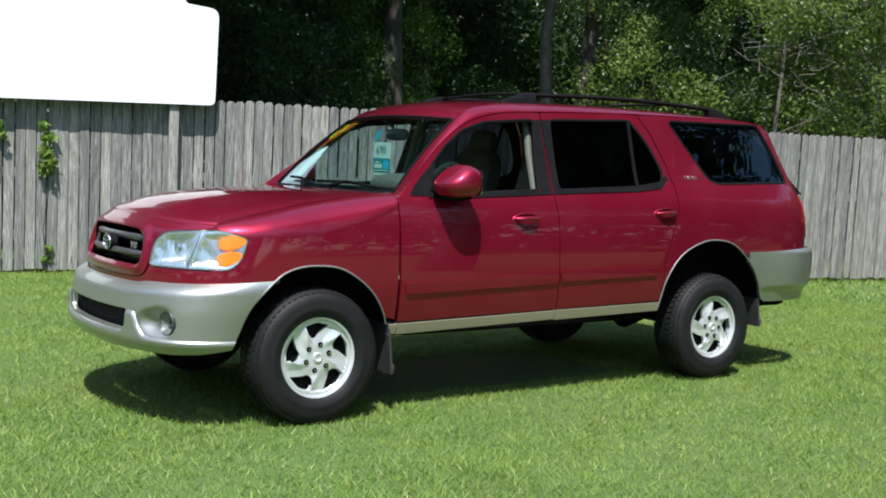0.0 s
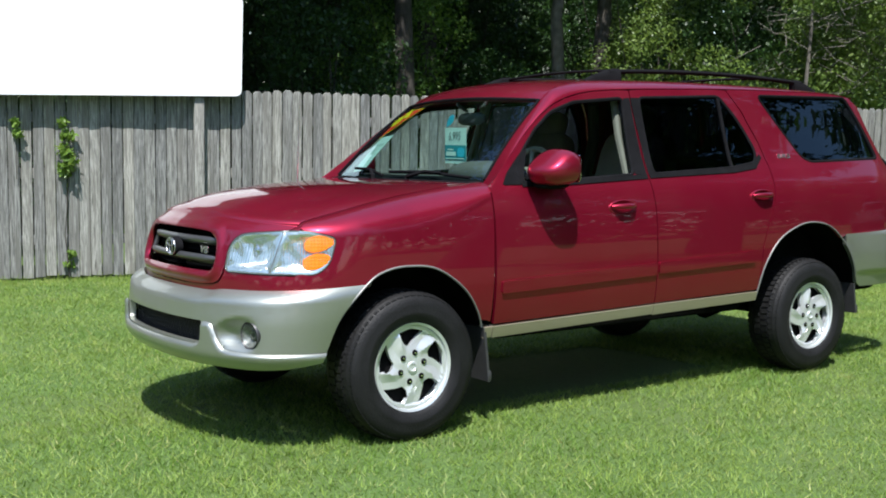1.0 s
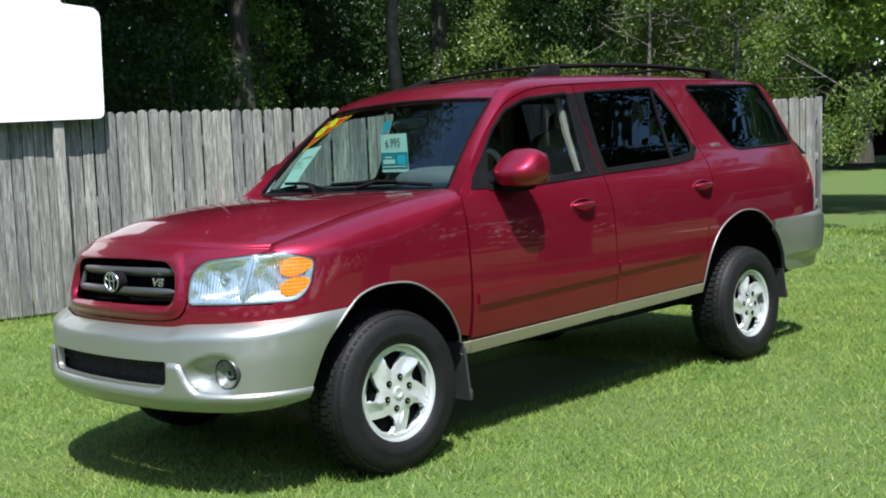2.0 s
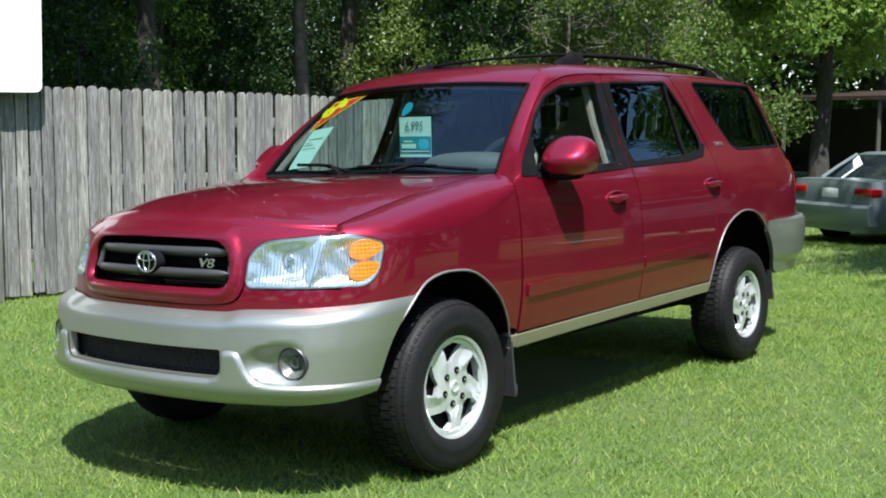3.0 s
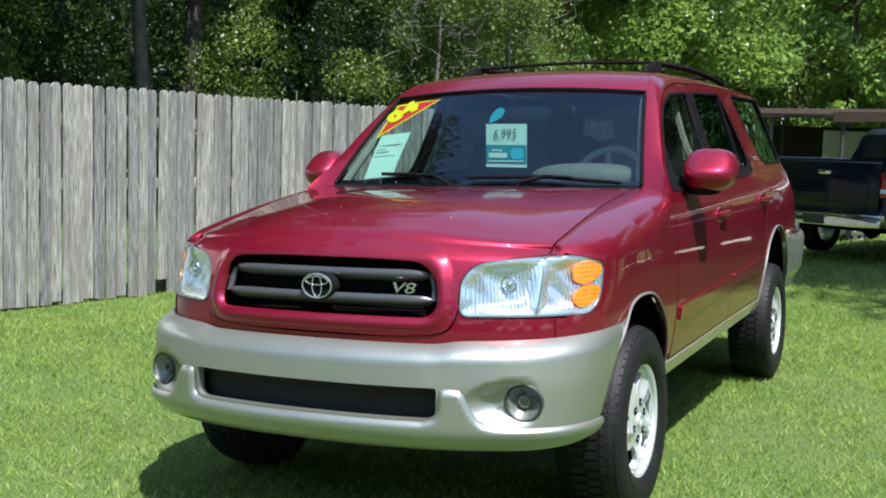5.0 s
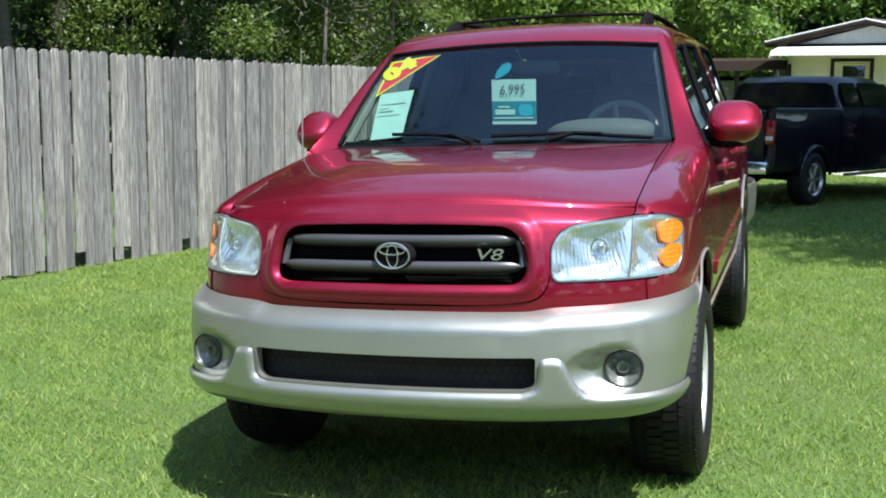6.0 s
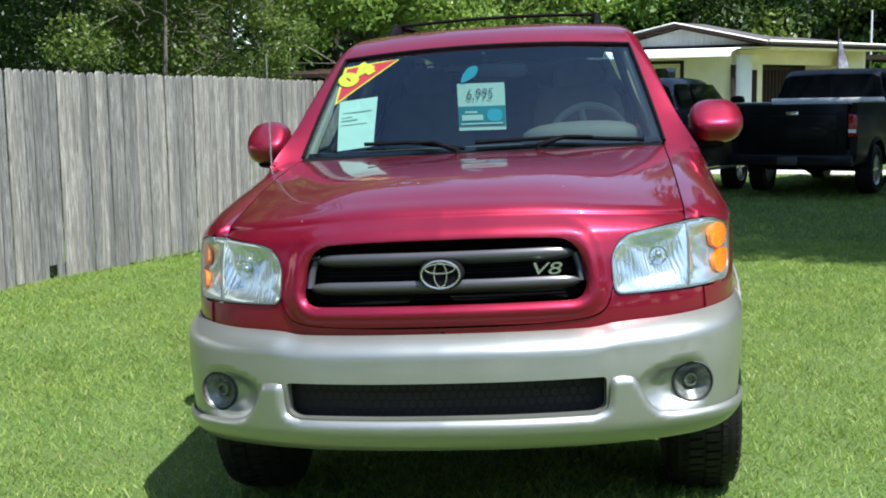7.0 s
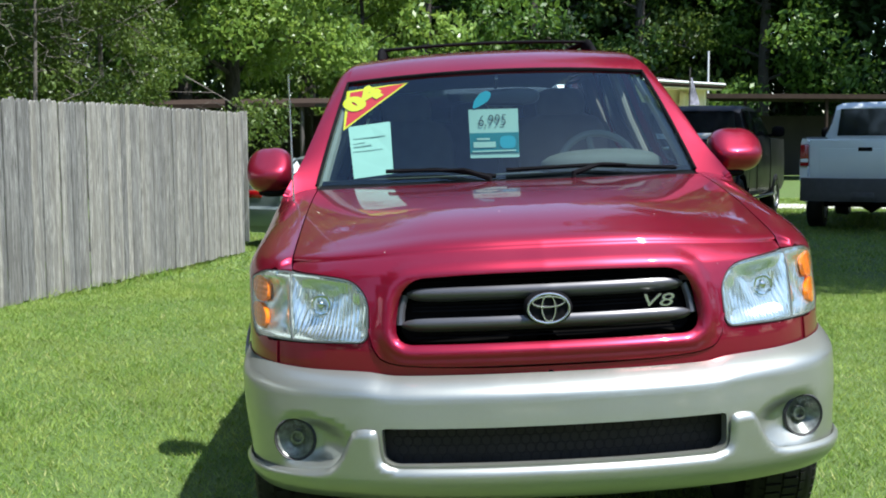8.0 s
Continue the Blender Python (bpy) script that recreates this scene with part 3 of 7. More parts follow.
# white signboard that stands just in front of the fence
sign = thing("signboard", "large white signboard with rounded corners above the fence", "sign")
bm = bmesh.new()
prism(bm, rounded([(-2.4, 1.60), (1.625, 1.672), (1.64, 2.60), (1.33, 2.635), (1.31, 2.69), (0.30, 2.73), (0.23, 2.65), (-2.4, 2.65)], [0.06, 0.06, 0.09, 0.05, 0.05, 0.05, 0.05, 0.06], 6), 0.025, lambda u, v, w: on_fence(u, 0.13 - w, v))
part("board", bm, SIGNWHITE, sign, "plain white sign face")
for x in (-0.6, 1.52):
    bm = bmesh.new()
    box(bm, on_fence(x, 0.085, 2.15), (0.05, 0.03, 0.86), 0.004, Matrix.Rotation(SLOPE, 3, "Z"))
    part("batten", bm, FENCEWOOD, sign)
for x, zt in ((1.25, 1.66), (-0.55, 1.63)):
    bm = bmesh.new()
    box(bm, (0, 0, zt / 2), (0.088, 0.06, zt), 0.004)
    ob = part("post", bm, FENCEWOOD, sign, "weathered wooden post")
    ob.matrix_basis = Matrix.Translation(on_fence(x, 0.07, 0.0)) @ Matrix.Rotation(SLOPE, 4, "Z")


# ---- leaves, trees, vines ----
def leaf_soup(centres, radii, n, size, seed, droop=0.3, flatten=0.8):
    """Many small pointed leaves in clumps. Returns vertices and faces."""
    rng = np.random.default_rng(seed)
    centres, radii = np.asarray(centres, float), np.asarray(radii, float)
    w = radii ** 2 / (radii ** 2).sum()
    k = rng.choice(len(centres), n, p=w)
    u = rng.normal(size=(n, 3))
    u /= np.linalg.norm(u, axis=1, keepdims=True)
    r = rng.uniform(0.0, 1.0, n) ** 0.45
    p = centres[k] + u * (radii[k] * r)[:, None] * np.array([1, 1, flatten])
    d = rng.normal(size=(n, 3))
    d[:, 2] -= droop * 2
    d /= np.linalg.norm(d, axis=1, keepdims=True)
    nrm = rng.normal(size=(n, 3)) * 0.8 + u * 0.5 + np.array([0, 0, 0.8])
    s = np.cross(d, nrm)
    s /= np.linalg.norm(s, axis=1, keepdims=True)
    L = size * rng.uniform(0.6, 1.4, n)[:, None]
    v = np.empty((n, 4, 3), np.float32)
    v[:, 0] = p - d * L * 0.5
    v[:, 1] = p + s * L * 0.24 - d * L * 0.05
    v[:, 2] = p + d * L * 0.5
    v[:, 3] = p - s * L * 0.24 - d * L * 0.05
    return v


def leaf_object(name, v, material, parent=None, label=""):
    n = len(v)
    me = bpy.data.meshes.new(name)
    me.vertices.add(4 * n)
    me.vertices.foreach_set("co", v.reshape(-1))
    me.loops.add(4 * n)
    me.loops.foreach_set("vertex_index", np.arange(4 * n, dtype=np.int32))
    me.polygons.add(n)
    me.polygons.foreach_set("loop_start", np.arange(0, 4 * n, 4, dtype=np.int32))
    me.update(calc_edges=True)
    return finish(name, me, material, parent, label)


def tree(x, y, height, girth, spread, base, leaves, leaf, material, seed, label, clumps=26, clump=0.85, lean=(0, 0), twigs=0, bark=None):
    """A trunk with forking limbs, and a crown of leaf clumps at the limbs' ends and along them."""
    rng = random.Random(seed)
    t = thing("tree", label, "tree", pose(x, y, 0), "trees of the wood")
    bm = bmesh.new()
    path = [Vector((0, 0, -0.1))]
    n = 7
    for i in range(1, n + 1):
        f = i / n
        path.append(Vector((lean[0] * f + rng.uniform(-1, 1) * 0.06 * height * 0.12, lean[1] * f + rng.uniform(-1, 1) * 0.06 * height * 0.12, height * 0.9 * f)))
    tube(bm, path, [girth * (1.25 - 1.05 * (i / n) ** 0.8) * (1.25 if i == 0 else 1) for i in range(n + 1)], 10)
    centres, radii = [], []
    limbs = max(6, clumps // 3)
    for i in range(limbs):
        f = base + (1 - base) * (i + rng.random()) / limbs
        f = min(f, 0.97)
        k = min(int(f * n), n - 1)
        p = path[k].lerp(path[k + 1], f * n - k)
        a = i * 2.4 + rng.uniform(-0.5, 0.5)
        reach = spread * (0.55 + 0.45 * rng.random()) * (1.0 - 0.45 * max(0, f - 0.5))
        q = p + Vector((math.cos(a) * reach * 0.5, math.sin(a) * reach * 0.5, reach * rng.uniform(0.05, 0.3)))
        e = p + Vector((math.cos(a + 0.2) * reach, math.sin(a + 0.2) * reach, reach * rng.uniform(-0.15, 0.45)))
        r = girth * (0.34 - 0.16 * f)
        tube(bm, [p, q, e], [r, r * 0.6, r * 0.2], 6)
        for j in range(3):
            b = q.lerp(e, rng.random()) + Vector((rng.uniform(-1, 1), rng.uniform(-1, 1), rng.uniform(-0.6, 0.7))) * reach * 0.35
            tube(bm, [q.lerp(e, rng.uniform(0.1, 0.7)), b], [r * 0.35, r * 0.08], 4, caps=False)
            centres.append(b)
            radii.append(clump * rng.uniform(0.55, 1.2))
    part("trunk", bm, bark or BARK, t)
    if twigs:
        # thin bare branches that show between the leaves
        bm = bmesh.new()
        for i in range(twigs):
            c = centres[rng.randrange(len(centres))]
            k = rng.randrange(1, n)
            p = path[k].lerp(c, rng.uniform(0.3, 0.9))
            d = Vector((rng.uniform(-1, 1), rng.uniform(-1, 1), rng.uniform(-0.4, 0.9))) * rng.uniform(0.25, 0.6)
            q = p + d * 0.5 + Vector((rng.uniform(-1, 1), rng.uniform(-1, 1), rng.uniform(-1, 1))) * 0.12
            tube(bm, [p, q, p + d], [0.007, 0.005, 0.002], 4, caps=False)
        tagged(part("twig_tangle", bm, TWIG, t, "thin grey bare twigs"), kind="stuff")
    v = leaf_soup([tuple(c) for c in centres], radii, leaves, leaf, seed)
    leaf_object("crown", v, material, t)
    return t


def bush(x, y, size, leaves, leaf, material, seed, label, clumps=14):
    """A shrub: stems from the ground and leaf clumps down to it."""
    rng = random.Random(seed)
    t = thing("shrub", label, "shrub", pose(x, y, 0), "shrubs behind the fence")
    bm = bmesh.new()
    centres, radii = [], []
    for i in range(clumps):
        a, f = i * 2.4 + rng.uniform(-0.4, 0.4), (i + 0.5) / clumps
        e = Vector((math.cos(a) * size[0] * 0.5 * rng.uniform(0.4, 1), math.sin(a) * size[1] * 0.5 * rng.uniform(0.4, 1), size[2] * (0.15 + 0.8 * f)))
        tube(bm, [(e.x * 0.08, e.y * 0.08, -0.05), e * 0.55 + Vector((rng.uniform(-0.15, 0.15), rng.uniform(-0.15, 0.15), 0)), e], [0.028, 0.016, 0.006], 5, caps=False)
        centres.append(tuple(e))
        radii.append(min(size) * rng.uniform(0.2, 0.36))
    part("stem", bm, BARK, t)
    leaf_object("leaves", leaf_soup(centres, radii, leaves, leaf, seed), material, t)
    return t


WOOD_TREE = "tall dark green tree behind the fence"
SHRUB = "leafy green shrub behind the fence"
# the wood behind the fence: tall trees whose crowns shade what stands below them, shade also in the leaf colour
rng = random.Random(11)
k = 0
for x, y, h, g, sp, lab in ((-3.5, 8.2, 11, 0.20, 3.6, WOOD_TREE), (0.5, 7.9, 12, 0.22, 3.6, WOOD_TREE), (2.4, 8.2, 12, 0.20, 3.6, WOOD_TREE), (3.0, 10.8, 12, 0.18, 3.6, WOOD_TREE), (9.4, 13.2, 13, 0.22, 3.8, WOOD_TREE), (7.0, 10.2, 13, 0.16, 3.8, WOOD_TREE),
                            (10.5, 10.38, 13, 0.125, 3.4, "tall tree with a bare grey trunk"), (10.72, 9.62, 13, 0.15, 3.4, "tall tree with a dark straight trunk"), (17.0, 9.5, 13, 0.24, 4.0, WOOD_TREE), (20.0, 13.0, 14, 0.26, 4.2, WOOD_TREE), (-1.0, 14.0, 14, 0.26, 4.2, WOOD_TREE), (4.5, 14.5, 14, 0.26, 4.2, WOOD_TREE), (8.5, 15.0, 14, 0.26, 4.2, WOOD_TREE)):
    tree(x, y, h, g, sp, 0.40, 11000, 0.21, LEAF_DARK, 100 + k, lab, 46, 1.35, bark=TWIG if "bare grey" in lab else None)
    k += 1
# mid and olive green for the sunlit shrubs, shade-dark green for the others
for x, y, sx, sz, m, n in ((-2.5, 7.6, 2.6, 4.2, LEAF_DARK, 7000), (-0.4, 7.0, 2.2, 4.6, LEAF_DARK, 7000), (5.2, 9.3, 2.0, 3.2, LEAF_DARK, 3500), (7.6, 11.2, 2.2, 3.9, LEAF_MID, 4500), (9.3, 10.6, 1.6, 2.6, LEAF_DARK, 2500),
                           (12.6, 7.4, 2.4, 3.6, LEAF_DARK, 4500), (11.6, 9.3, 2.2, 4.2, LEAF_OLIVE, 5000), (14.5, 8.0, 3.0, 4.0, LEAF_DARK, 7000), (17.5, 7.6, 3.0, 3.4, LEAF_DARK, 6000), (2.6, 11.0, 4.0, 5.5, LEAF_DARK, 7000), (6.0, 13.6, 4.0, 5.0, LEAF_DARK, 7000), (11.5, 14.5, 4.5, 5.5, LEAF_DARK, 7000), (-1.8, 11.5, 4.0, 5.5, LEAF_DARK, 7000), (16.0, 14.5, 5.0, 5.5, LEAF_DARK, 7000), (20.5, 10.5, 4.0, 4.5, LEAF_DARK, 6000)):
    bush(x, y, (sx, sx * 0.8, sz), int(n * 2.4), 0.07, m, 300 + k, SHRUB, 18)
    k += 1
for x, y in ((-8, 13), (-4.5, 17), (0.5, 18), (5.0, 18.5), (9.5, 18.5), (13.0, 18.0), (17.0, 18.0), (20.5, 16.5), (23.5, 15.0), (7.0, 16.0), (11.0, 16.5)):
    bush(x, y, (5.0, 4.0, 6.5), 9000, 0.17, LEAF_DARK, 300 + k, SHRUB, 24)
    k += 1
# sunlit trees by the end of the fence
tree(10.7, 5.2, 6.5, 0.035, 2.0, 0.16, 22000, 0.066, LEAF_OLIVE, 41, "slender green tree with thin grey stems behind the fence", 40, 0.46, twigs=260, bark=TWIG)
tree(12.6, 4.9, 6.8, 0.05, 2.2, 0.16, 26000, 0.070, LEAF_OLIVE, 43, "slender green tree standing at the end of the fence", 42, 0.50, twigs=260, bark=TWIG)
tree(14.4, 6.6, 7.5, 0.07, 2.4, 0.14, 15000, 0.08, LEAF_OLIVE, 45, "leafy green tree in the shade of the wood", 42, 0.60, twigs=120)
tree(17.6, 3.9, 8.5, 0.17, 2.5, 0.30, 34000, 0.13, LEAF_LIGHT, 44, "broad sunlit yellow-green tree with a dark trunk", 60, 0.80)
tree(37.0, 2.4, 9.0, 0.16, 3.4, 0.22, 16000, 0.24, LEAF_LIGHT, 46, "sunlit yellow-green tree beyond the carport", 54, 1.0)

# far wood behind the buildings
k = 0
for x, y, h in ((26, 16, 13), (32, 12, 14), (38, 9, 15), (44, 5, 15), (47, 0, 15), (49, -5, 14), (50, -10, 15), (50, -16, 15), (46, -22, 14), (54, -3, 16), (55, -13, 16), (40, 14, 16), (52, 6, 16), (48, -28, 15), (56, -20, 16), (33, 18, 15), (42, 10, 12)):
    tree(x, y, h * 1.5, 0.28, 4.6, 0.08, 15000, 0.32, (LEAF_OLIVE, LEAF_MID, LEAF_DARK)[k % 3], 500 + k, "tall green tree beyond the house", 60, 1.7)
    k += 1
rng = np.random.default_rng(77)
_n = 460
_th = rng.uniform(-0.75, 1.75, _n)
_rr = rng.uniform(58, 75, _n)
_c = np.stack([_rr * np.cos(_th), _rr * np.sin(_th), rng.uniform(0.5, 18, _n)], -1)
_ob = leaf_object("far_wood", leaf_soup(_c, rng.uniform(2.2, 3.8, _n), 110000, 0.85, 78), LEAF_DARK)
tagged(_ob, "dense dark green wood far behind", "woods", kind="stuff")

_n = 240
_th = rng.uniform(-0.8, 0.5, _n)
_rr = rng.uniform(60, 76, _n)
_c = np.stack([_rr * np.cos(_th), _rr * np.sin(_th), rng.uniform(8, 27, _n)], -1)
_ob = leaf_object("far_wood", leaf_soup(_c, rng.uniform(2.4, 4.0, _n), 50000, 1.0, 80), LEAF_DARK)
tagged(_ob, "tall dark tree tops far behind the house", "woods", kind="stuff")
_n = 260
_th = rng.uniform(-0.62, 0.12, _n)
_rr = rng.uniform(52, 60, _n)
_c = np.stack([_rr * np.cos(_th), _rr * np.sin(_th), rng.uniform(3, 17, _n)], -1)
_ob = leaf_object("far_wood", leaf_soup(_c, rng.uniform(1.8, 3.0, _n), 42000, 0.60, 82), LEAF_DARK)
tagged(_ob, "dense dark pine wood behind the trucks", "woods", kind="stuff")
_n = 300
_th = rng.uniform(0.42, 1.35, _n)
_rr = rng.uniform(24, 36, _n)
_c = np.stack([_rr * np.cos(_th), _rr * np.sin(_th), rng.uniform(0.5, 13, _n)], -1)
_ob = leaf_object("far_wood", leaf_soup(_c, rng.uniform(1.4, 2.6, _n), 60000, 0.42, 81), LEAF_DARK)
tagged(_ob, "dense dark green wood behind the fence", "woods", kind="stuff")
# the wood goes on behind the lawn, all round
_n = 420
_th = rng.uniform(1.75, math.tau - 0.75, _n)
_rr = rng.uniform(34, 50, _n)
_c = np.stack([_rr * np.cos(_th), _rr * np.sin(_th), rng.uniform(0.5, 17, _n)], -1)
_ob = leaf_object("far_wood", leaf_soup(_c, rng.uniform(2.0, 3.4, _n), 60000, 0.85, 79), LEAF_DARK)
tagged(_ob, "dense dark green wood round the lawn", "woods", kind="stuff")

# vine on the fence
vine = thing("vine", "green vine climbing the fence boards", "vine", Matrix.Translation(on_fence(0.09, 0.03, 0.0)))
bm = bmesh.new()
tube(bm, [(0.03, 0, 0.02), (0.0, 0, 0.4), (0.04, 0, 0.9), (0.0, 0, 1.45)], [0.006, 0.005, 0.004, 0.002], 5)
part("stem", bm, BARK, vine)
leaf_object("leaves", leaf_soup([(0.0, -0.02, 1.40), (0.02, -0.02, 1.28), (0.0, -0.02, 1.16), (0.03, -0.02, 1.06), (0.02, 0, 0.97), (0.04, -0.01, 0.22), (0.03, 0, 0.13)], [0.06, 0.08, 0.09, 0.10, 0.07, 0.05, 0.05], 300, 0.065, 9), LEAF_LIGHT, vine)
vine2 = thing("vine", "small green vine shoot on the fence boards", "vine", Matrix.Translation(on_fence(-0.30, 0.03, 0.0)))
bm = bmesh.new()
tube(bm, [(0.0, 0, 0.9), (0.01, 0, 1.4)], [0.004, 0.002], 5)
part("stem", bm, BARK, vine2)
leaf_object("leaves", leaf_soup([(0.0, -0.02, 1.40), (0.02, -0.02, 1.30)], [0.06, 0.05], 60, 0.06, 10), LEAF_LIGHT, vine2)

# pale drive that crosses behind the lawn
bm = bmesh.new()
box(bm, (0, 0, 0), (1.5, 20, 0.06), 0.02)
drive = part("drive", bm, CONCRETE)
drive.matrix_world = Matrix.Translation((21.2, -3.0, -0.115)) @ Matrix.Rotation(radians(-12), 4, "Z")
tagged(drive, "pale concrete drive strip across the grass", "driveway", kind="structure")


# ---- the red SUV: its surfaces ----
# the plan of the body, from the middle of the front round the side to the middle of the rear
PLAN = spline([(-0.845, 0), (-0.838, 0.2), (-0.812, 0.4), (-0.768, 0.555), (-0.697, 0.703), (-0.59, 0.815), (-0.45, 0.89), (-0.27, 0.92), (-0.05, 0.929),
               (0.2, 0.93), (0.9, 0.93), (1.8, 0.93), (2.8, 0.93), (3.5, 0.922), (3.78, 0.90), (3.92, 0.845), (3.995, 0.72), (4.03, 0.4), (4.04, 0)], 40)
_seg = np.linalg.norm(np.diff(PLAN, axis=0), axis=1)
ARC = np.concatenate([[0], np.cumsum(_seg)])
_tan = np.gradient(PLAN, axis=0)
_tan /= np.linalg.norm(_tan, axis=1, keepdims=True)
_nor = np.stack([-_tan[:, 1], _tan[:, 0]], 1)
A0 = float(np.interp(1.0, PLAN[:, 0][:700], ARC[:700])) - 1.0    # along the straight side the arc is x + A0


def arc_y(y):
    """The arc at which the front's plan has this half width."""
    k = np.searchsorted(ARC, A0 - 0.2)
    return float(np.interp(y, PLAN[:k, 1], ARC[:k]))


SIDE_IN = line([0.30, 0.40, 0.47, 0.56, 0.63, 0.70, 0.76, 0.90, 1.0, 1.08, 1.17, 1.25, 1.33, 1.5, 1.69, 1.77], [0.10, 0.070, 0.048, 0.026, 0.013, 0.004, 0.0, 0.0, 0.004, 0.012, 0.035, 0.073, 0.115, 0.182, 0.25, 0.285])
FRONT_IN = line([0.30, 0.60, 0.75, 0.84, 0.94, 0.975, 0.995, 1.022, 1.04, 1.1], [0.0, 0.0, 0.0, 0.009, 0.0355, 0.0475, 0.0545, 0.0685, 0.083, 0.15])


def wrap(a, z, off=0.0):
    """The body's upright skin: the arc round the plan (minus: the driver's side), the height, the distance outwards."""
    a, z = np.asarray(a, float), np.asarray(z, float)
    s, b = np.sign(a) + (a == 0), np.abs(a)
    x, y = np.interp(b, ARC, PLAN[:, 0]), np.interp(b, ARC, PLAN[:, 1])
    nx, ny = np.interp(b, ARC, _nor[:, 0]), np.interp(b, ARC, _nor[:, 1])
    k = 1 / np.hypot(nx, ny)
    w = smooth_step(b, A0 - 0.75, A0 - 0.25)
    d = off - (w * SIDE_IN(z) + (1 - w) * FRONT_IN(z))
    return np.stack([x + nx * k * d, s * (y + ny * k * d), z + 0 * b], -1)


def side(x, z, off=0.0):
    """The driver's side, by x along the straight side."""
    return wrap(-(np.asarray(x, float) + A0), z, off)


def side_pt(x, z, off=0.0):
    return Vector(side(np.array([x]), np.array([z]), off)[0])


# bonnet: its middle line, and how it falls towards the wings
_c = spline([(0.42, 1.222), (0.2, 1.214), (-0.1, 1.196), (-0.35, 1.172), (-0.53, 1.142), (-0.66, 1.103), (-0.735, 1.062), (-0.778, 1.022), (-0.792, 0.995), (-0.799, 0.975), (-0.811, 0.94), (-0.824, 0.89), (-0.836, 0.84), (-0.843, 0.79), (-0.845, 0.755)], 20)
_cs = np.concatenate([[0], np.cumsum(np.linalg.norm(np.diff(_c, axis=0), axis=1))])
BON = float(_cs[200])    # where the nose turns upright
_k = np.searchsorted(ARC, A0 - 0.2)


GR = rounded([(-0.443, 0.817), (-0.424, 0.998), (-0.2, 1.008), (0.2, 1.008), (0.424, 0.998), (0.443, 0.817)], [0.06, 0.075, 0.1, 0.1, 0.075, 0.06], 7)


def far_from(line_pts, a, z, closed=False):
    """The distance of points (a, z) from a broken line."""
    q = np.stack([np.asarray(a, float), np.asarray(z, float)], -1).reshape(-1, 2)
    p = np.array(line_pts, float)
    if closed:
        p = np.concatenate([p, p[:1]])
    p0, d = p[:-1], p[1:] - p[:-1]
    t = np.clip(((q[:, None] - p0) * d).sum(-1) / ((d * d).sum(-1) + 1e-12), 0, 1)
    return np.sqrt((((p0 + t[..., None] * d) - q[:, None]) ** 2).sum(-1)).min(1).reshape(np.shape(a))


CROWN = line([-0.1, 0, 0.35, 0.66, 0.82, 0.90, 0.965, 1.06], [0.002, 0.004, 0.035, 0.060, 0.050, 0.026, 0.004, 0.0])


def bonnet(s, y):
    s, y = np.asarray(s, float), np.asarray(y, float)
    f = np.clip(s / BON, -0.05, 1.05)
    x, z = np.interp(s, _cs, _c[:, 0]), np.interp(s, _cs, _c[:, 1])
    py, px, pnx, pny = PLAN[:_k, 1], PLAN[:_k, 0], _nor[:_k, 0], _nor[:_k, 1]
    shift = np.interp(np.abs(y), py, px) - PLAN[0, 0]
    old = x + shift * (0.35 + 0.65 * smooth_step(f, 0.0, 0.9))
    d = np.clip(x - PLAN[0, 0], -0.02, 0.12)
    yp = np.abs(y)
    for _ in range(8):
        yp = np.abs(y) + d * np.interp(yp, py, pny)
    front = np.interp(yp, py, px) - np.interp(yp, py, pnx) * d
    g = smooth_step(f, 0.80, 0.92)
    u = np.abs(y) / 0.742
    crown = CROWN(f)
    bulge = 0.012 * (1 - smooth_step(np.abs(y), 0.30, 0.54)) * smooth_step(f, 0.05, 0.5) * (1 - smooth_step(f, 0.70, 1.0))
    out = np.stack([old * (1 - g) + front * g, y, z - crown * u ** 2.3 + bulge], -1)
    # the raised rim round the grille
    yz = np.stack([y, out[..., 2]], -1).reshape(-1, 2)
    r = far_from(GR, y, out[..., 2], True) * np.where(inside(GR, yz), -1, 1).reshape(y.shape) / 0.058
    r = np.clip(r, -0.3, 1.0)
    lift = 0.014 * np.where(r > 0.4, (1 - ((r - 0.4) / 0.6) ** 2) ** 2, 1 - (0.2 + 1.1 * (1 - smooth_step(out[..., 2], 0.88, 1.0))) * ((0.4 - r) / 0.4) ** 2) * smooth_step(f, 0.86, 0.93)
    out[..., 0] -= lift
    return out


_edge = bonnet(np.linspace(0, BON, 60), np.full(60, 0.742))
WING_Z = lambda x: np.interp(x, _edge[::-1, 0], _edge[::-1, 2])


def wing_base(a):
    """Along the arc: plan place, outward way, depth to the bonnet's edge, top height, height where the round begins."""
    b = np.abs(a)
    x, y = np.interp(b, ARC, PLAN[:, 0]), np.interp(b, ARC, PLAN[:, 1])
    nx, ny = np.interp(b, ARC, _nor[:, 0]), np.interp(b, ARC, _nor[:, 1])
    d1 = np.maximum(np.clip((y - 0.747) / np.maximum(ny, 0.2), 0.03, 0.19), np.interp(x, [-0.62, -0.5, -0.4], [0.083, 0.08, 0.03]))
    zt = WING_Z(x - nx * d1) - 0.001
    zs = zt - np.interp(x, [-0.6, -0.4, 0.0, 0.25, 0.46], [0.06, 0.10, 0.165, 0.14, 0.075])
    return x, y, nx, ny, d1, zt, zs


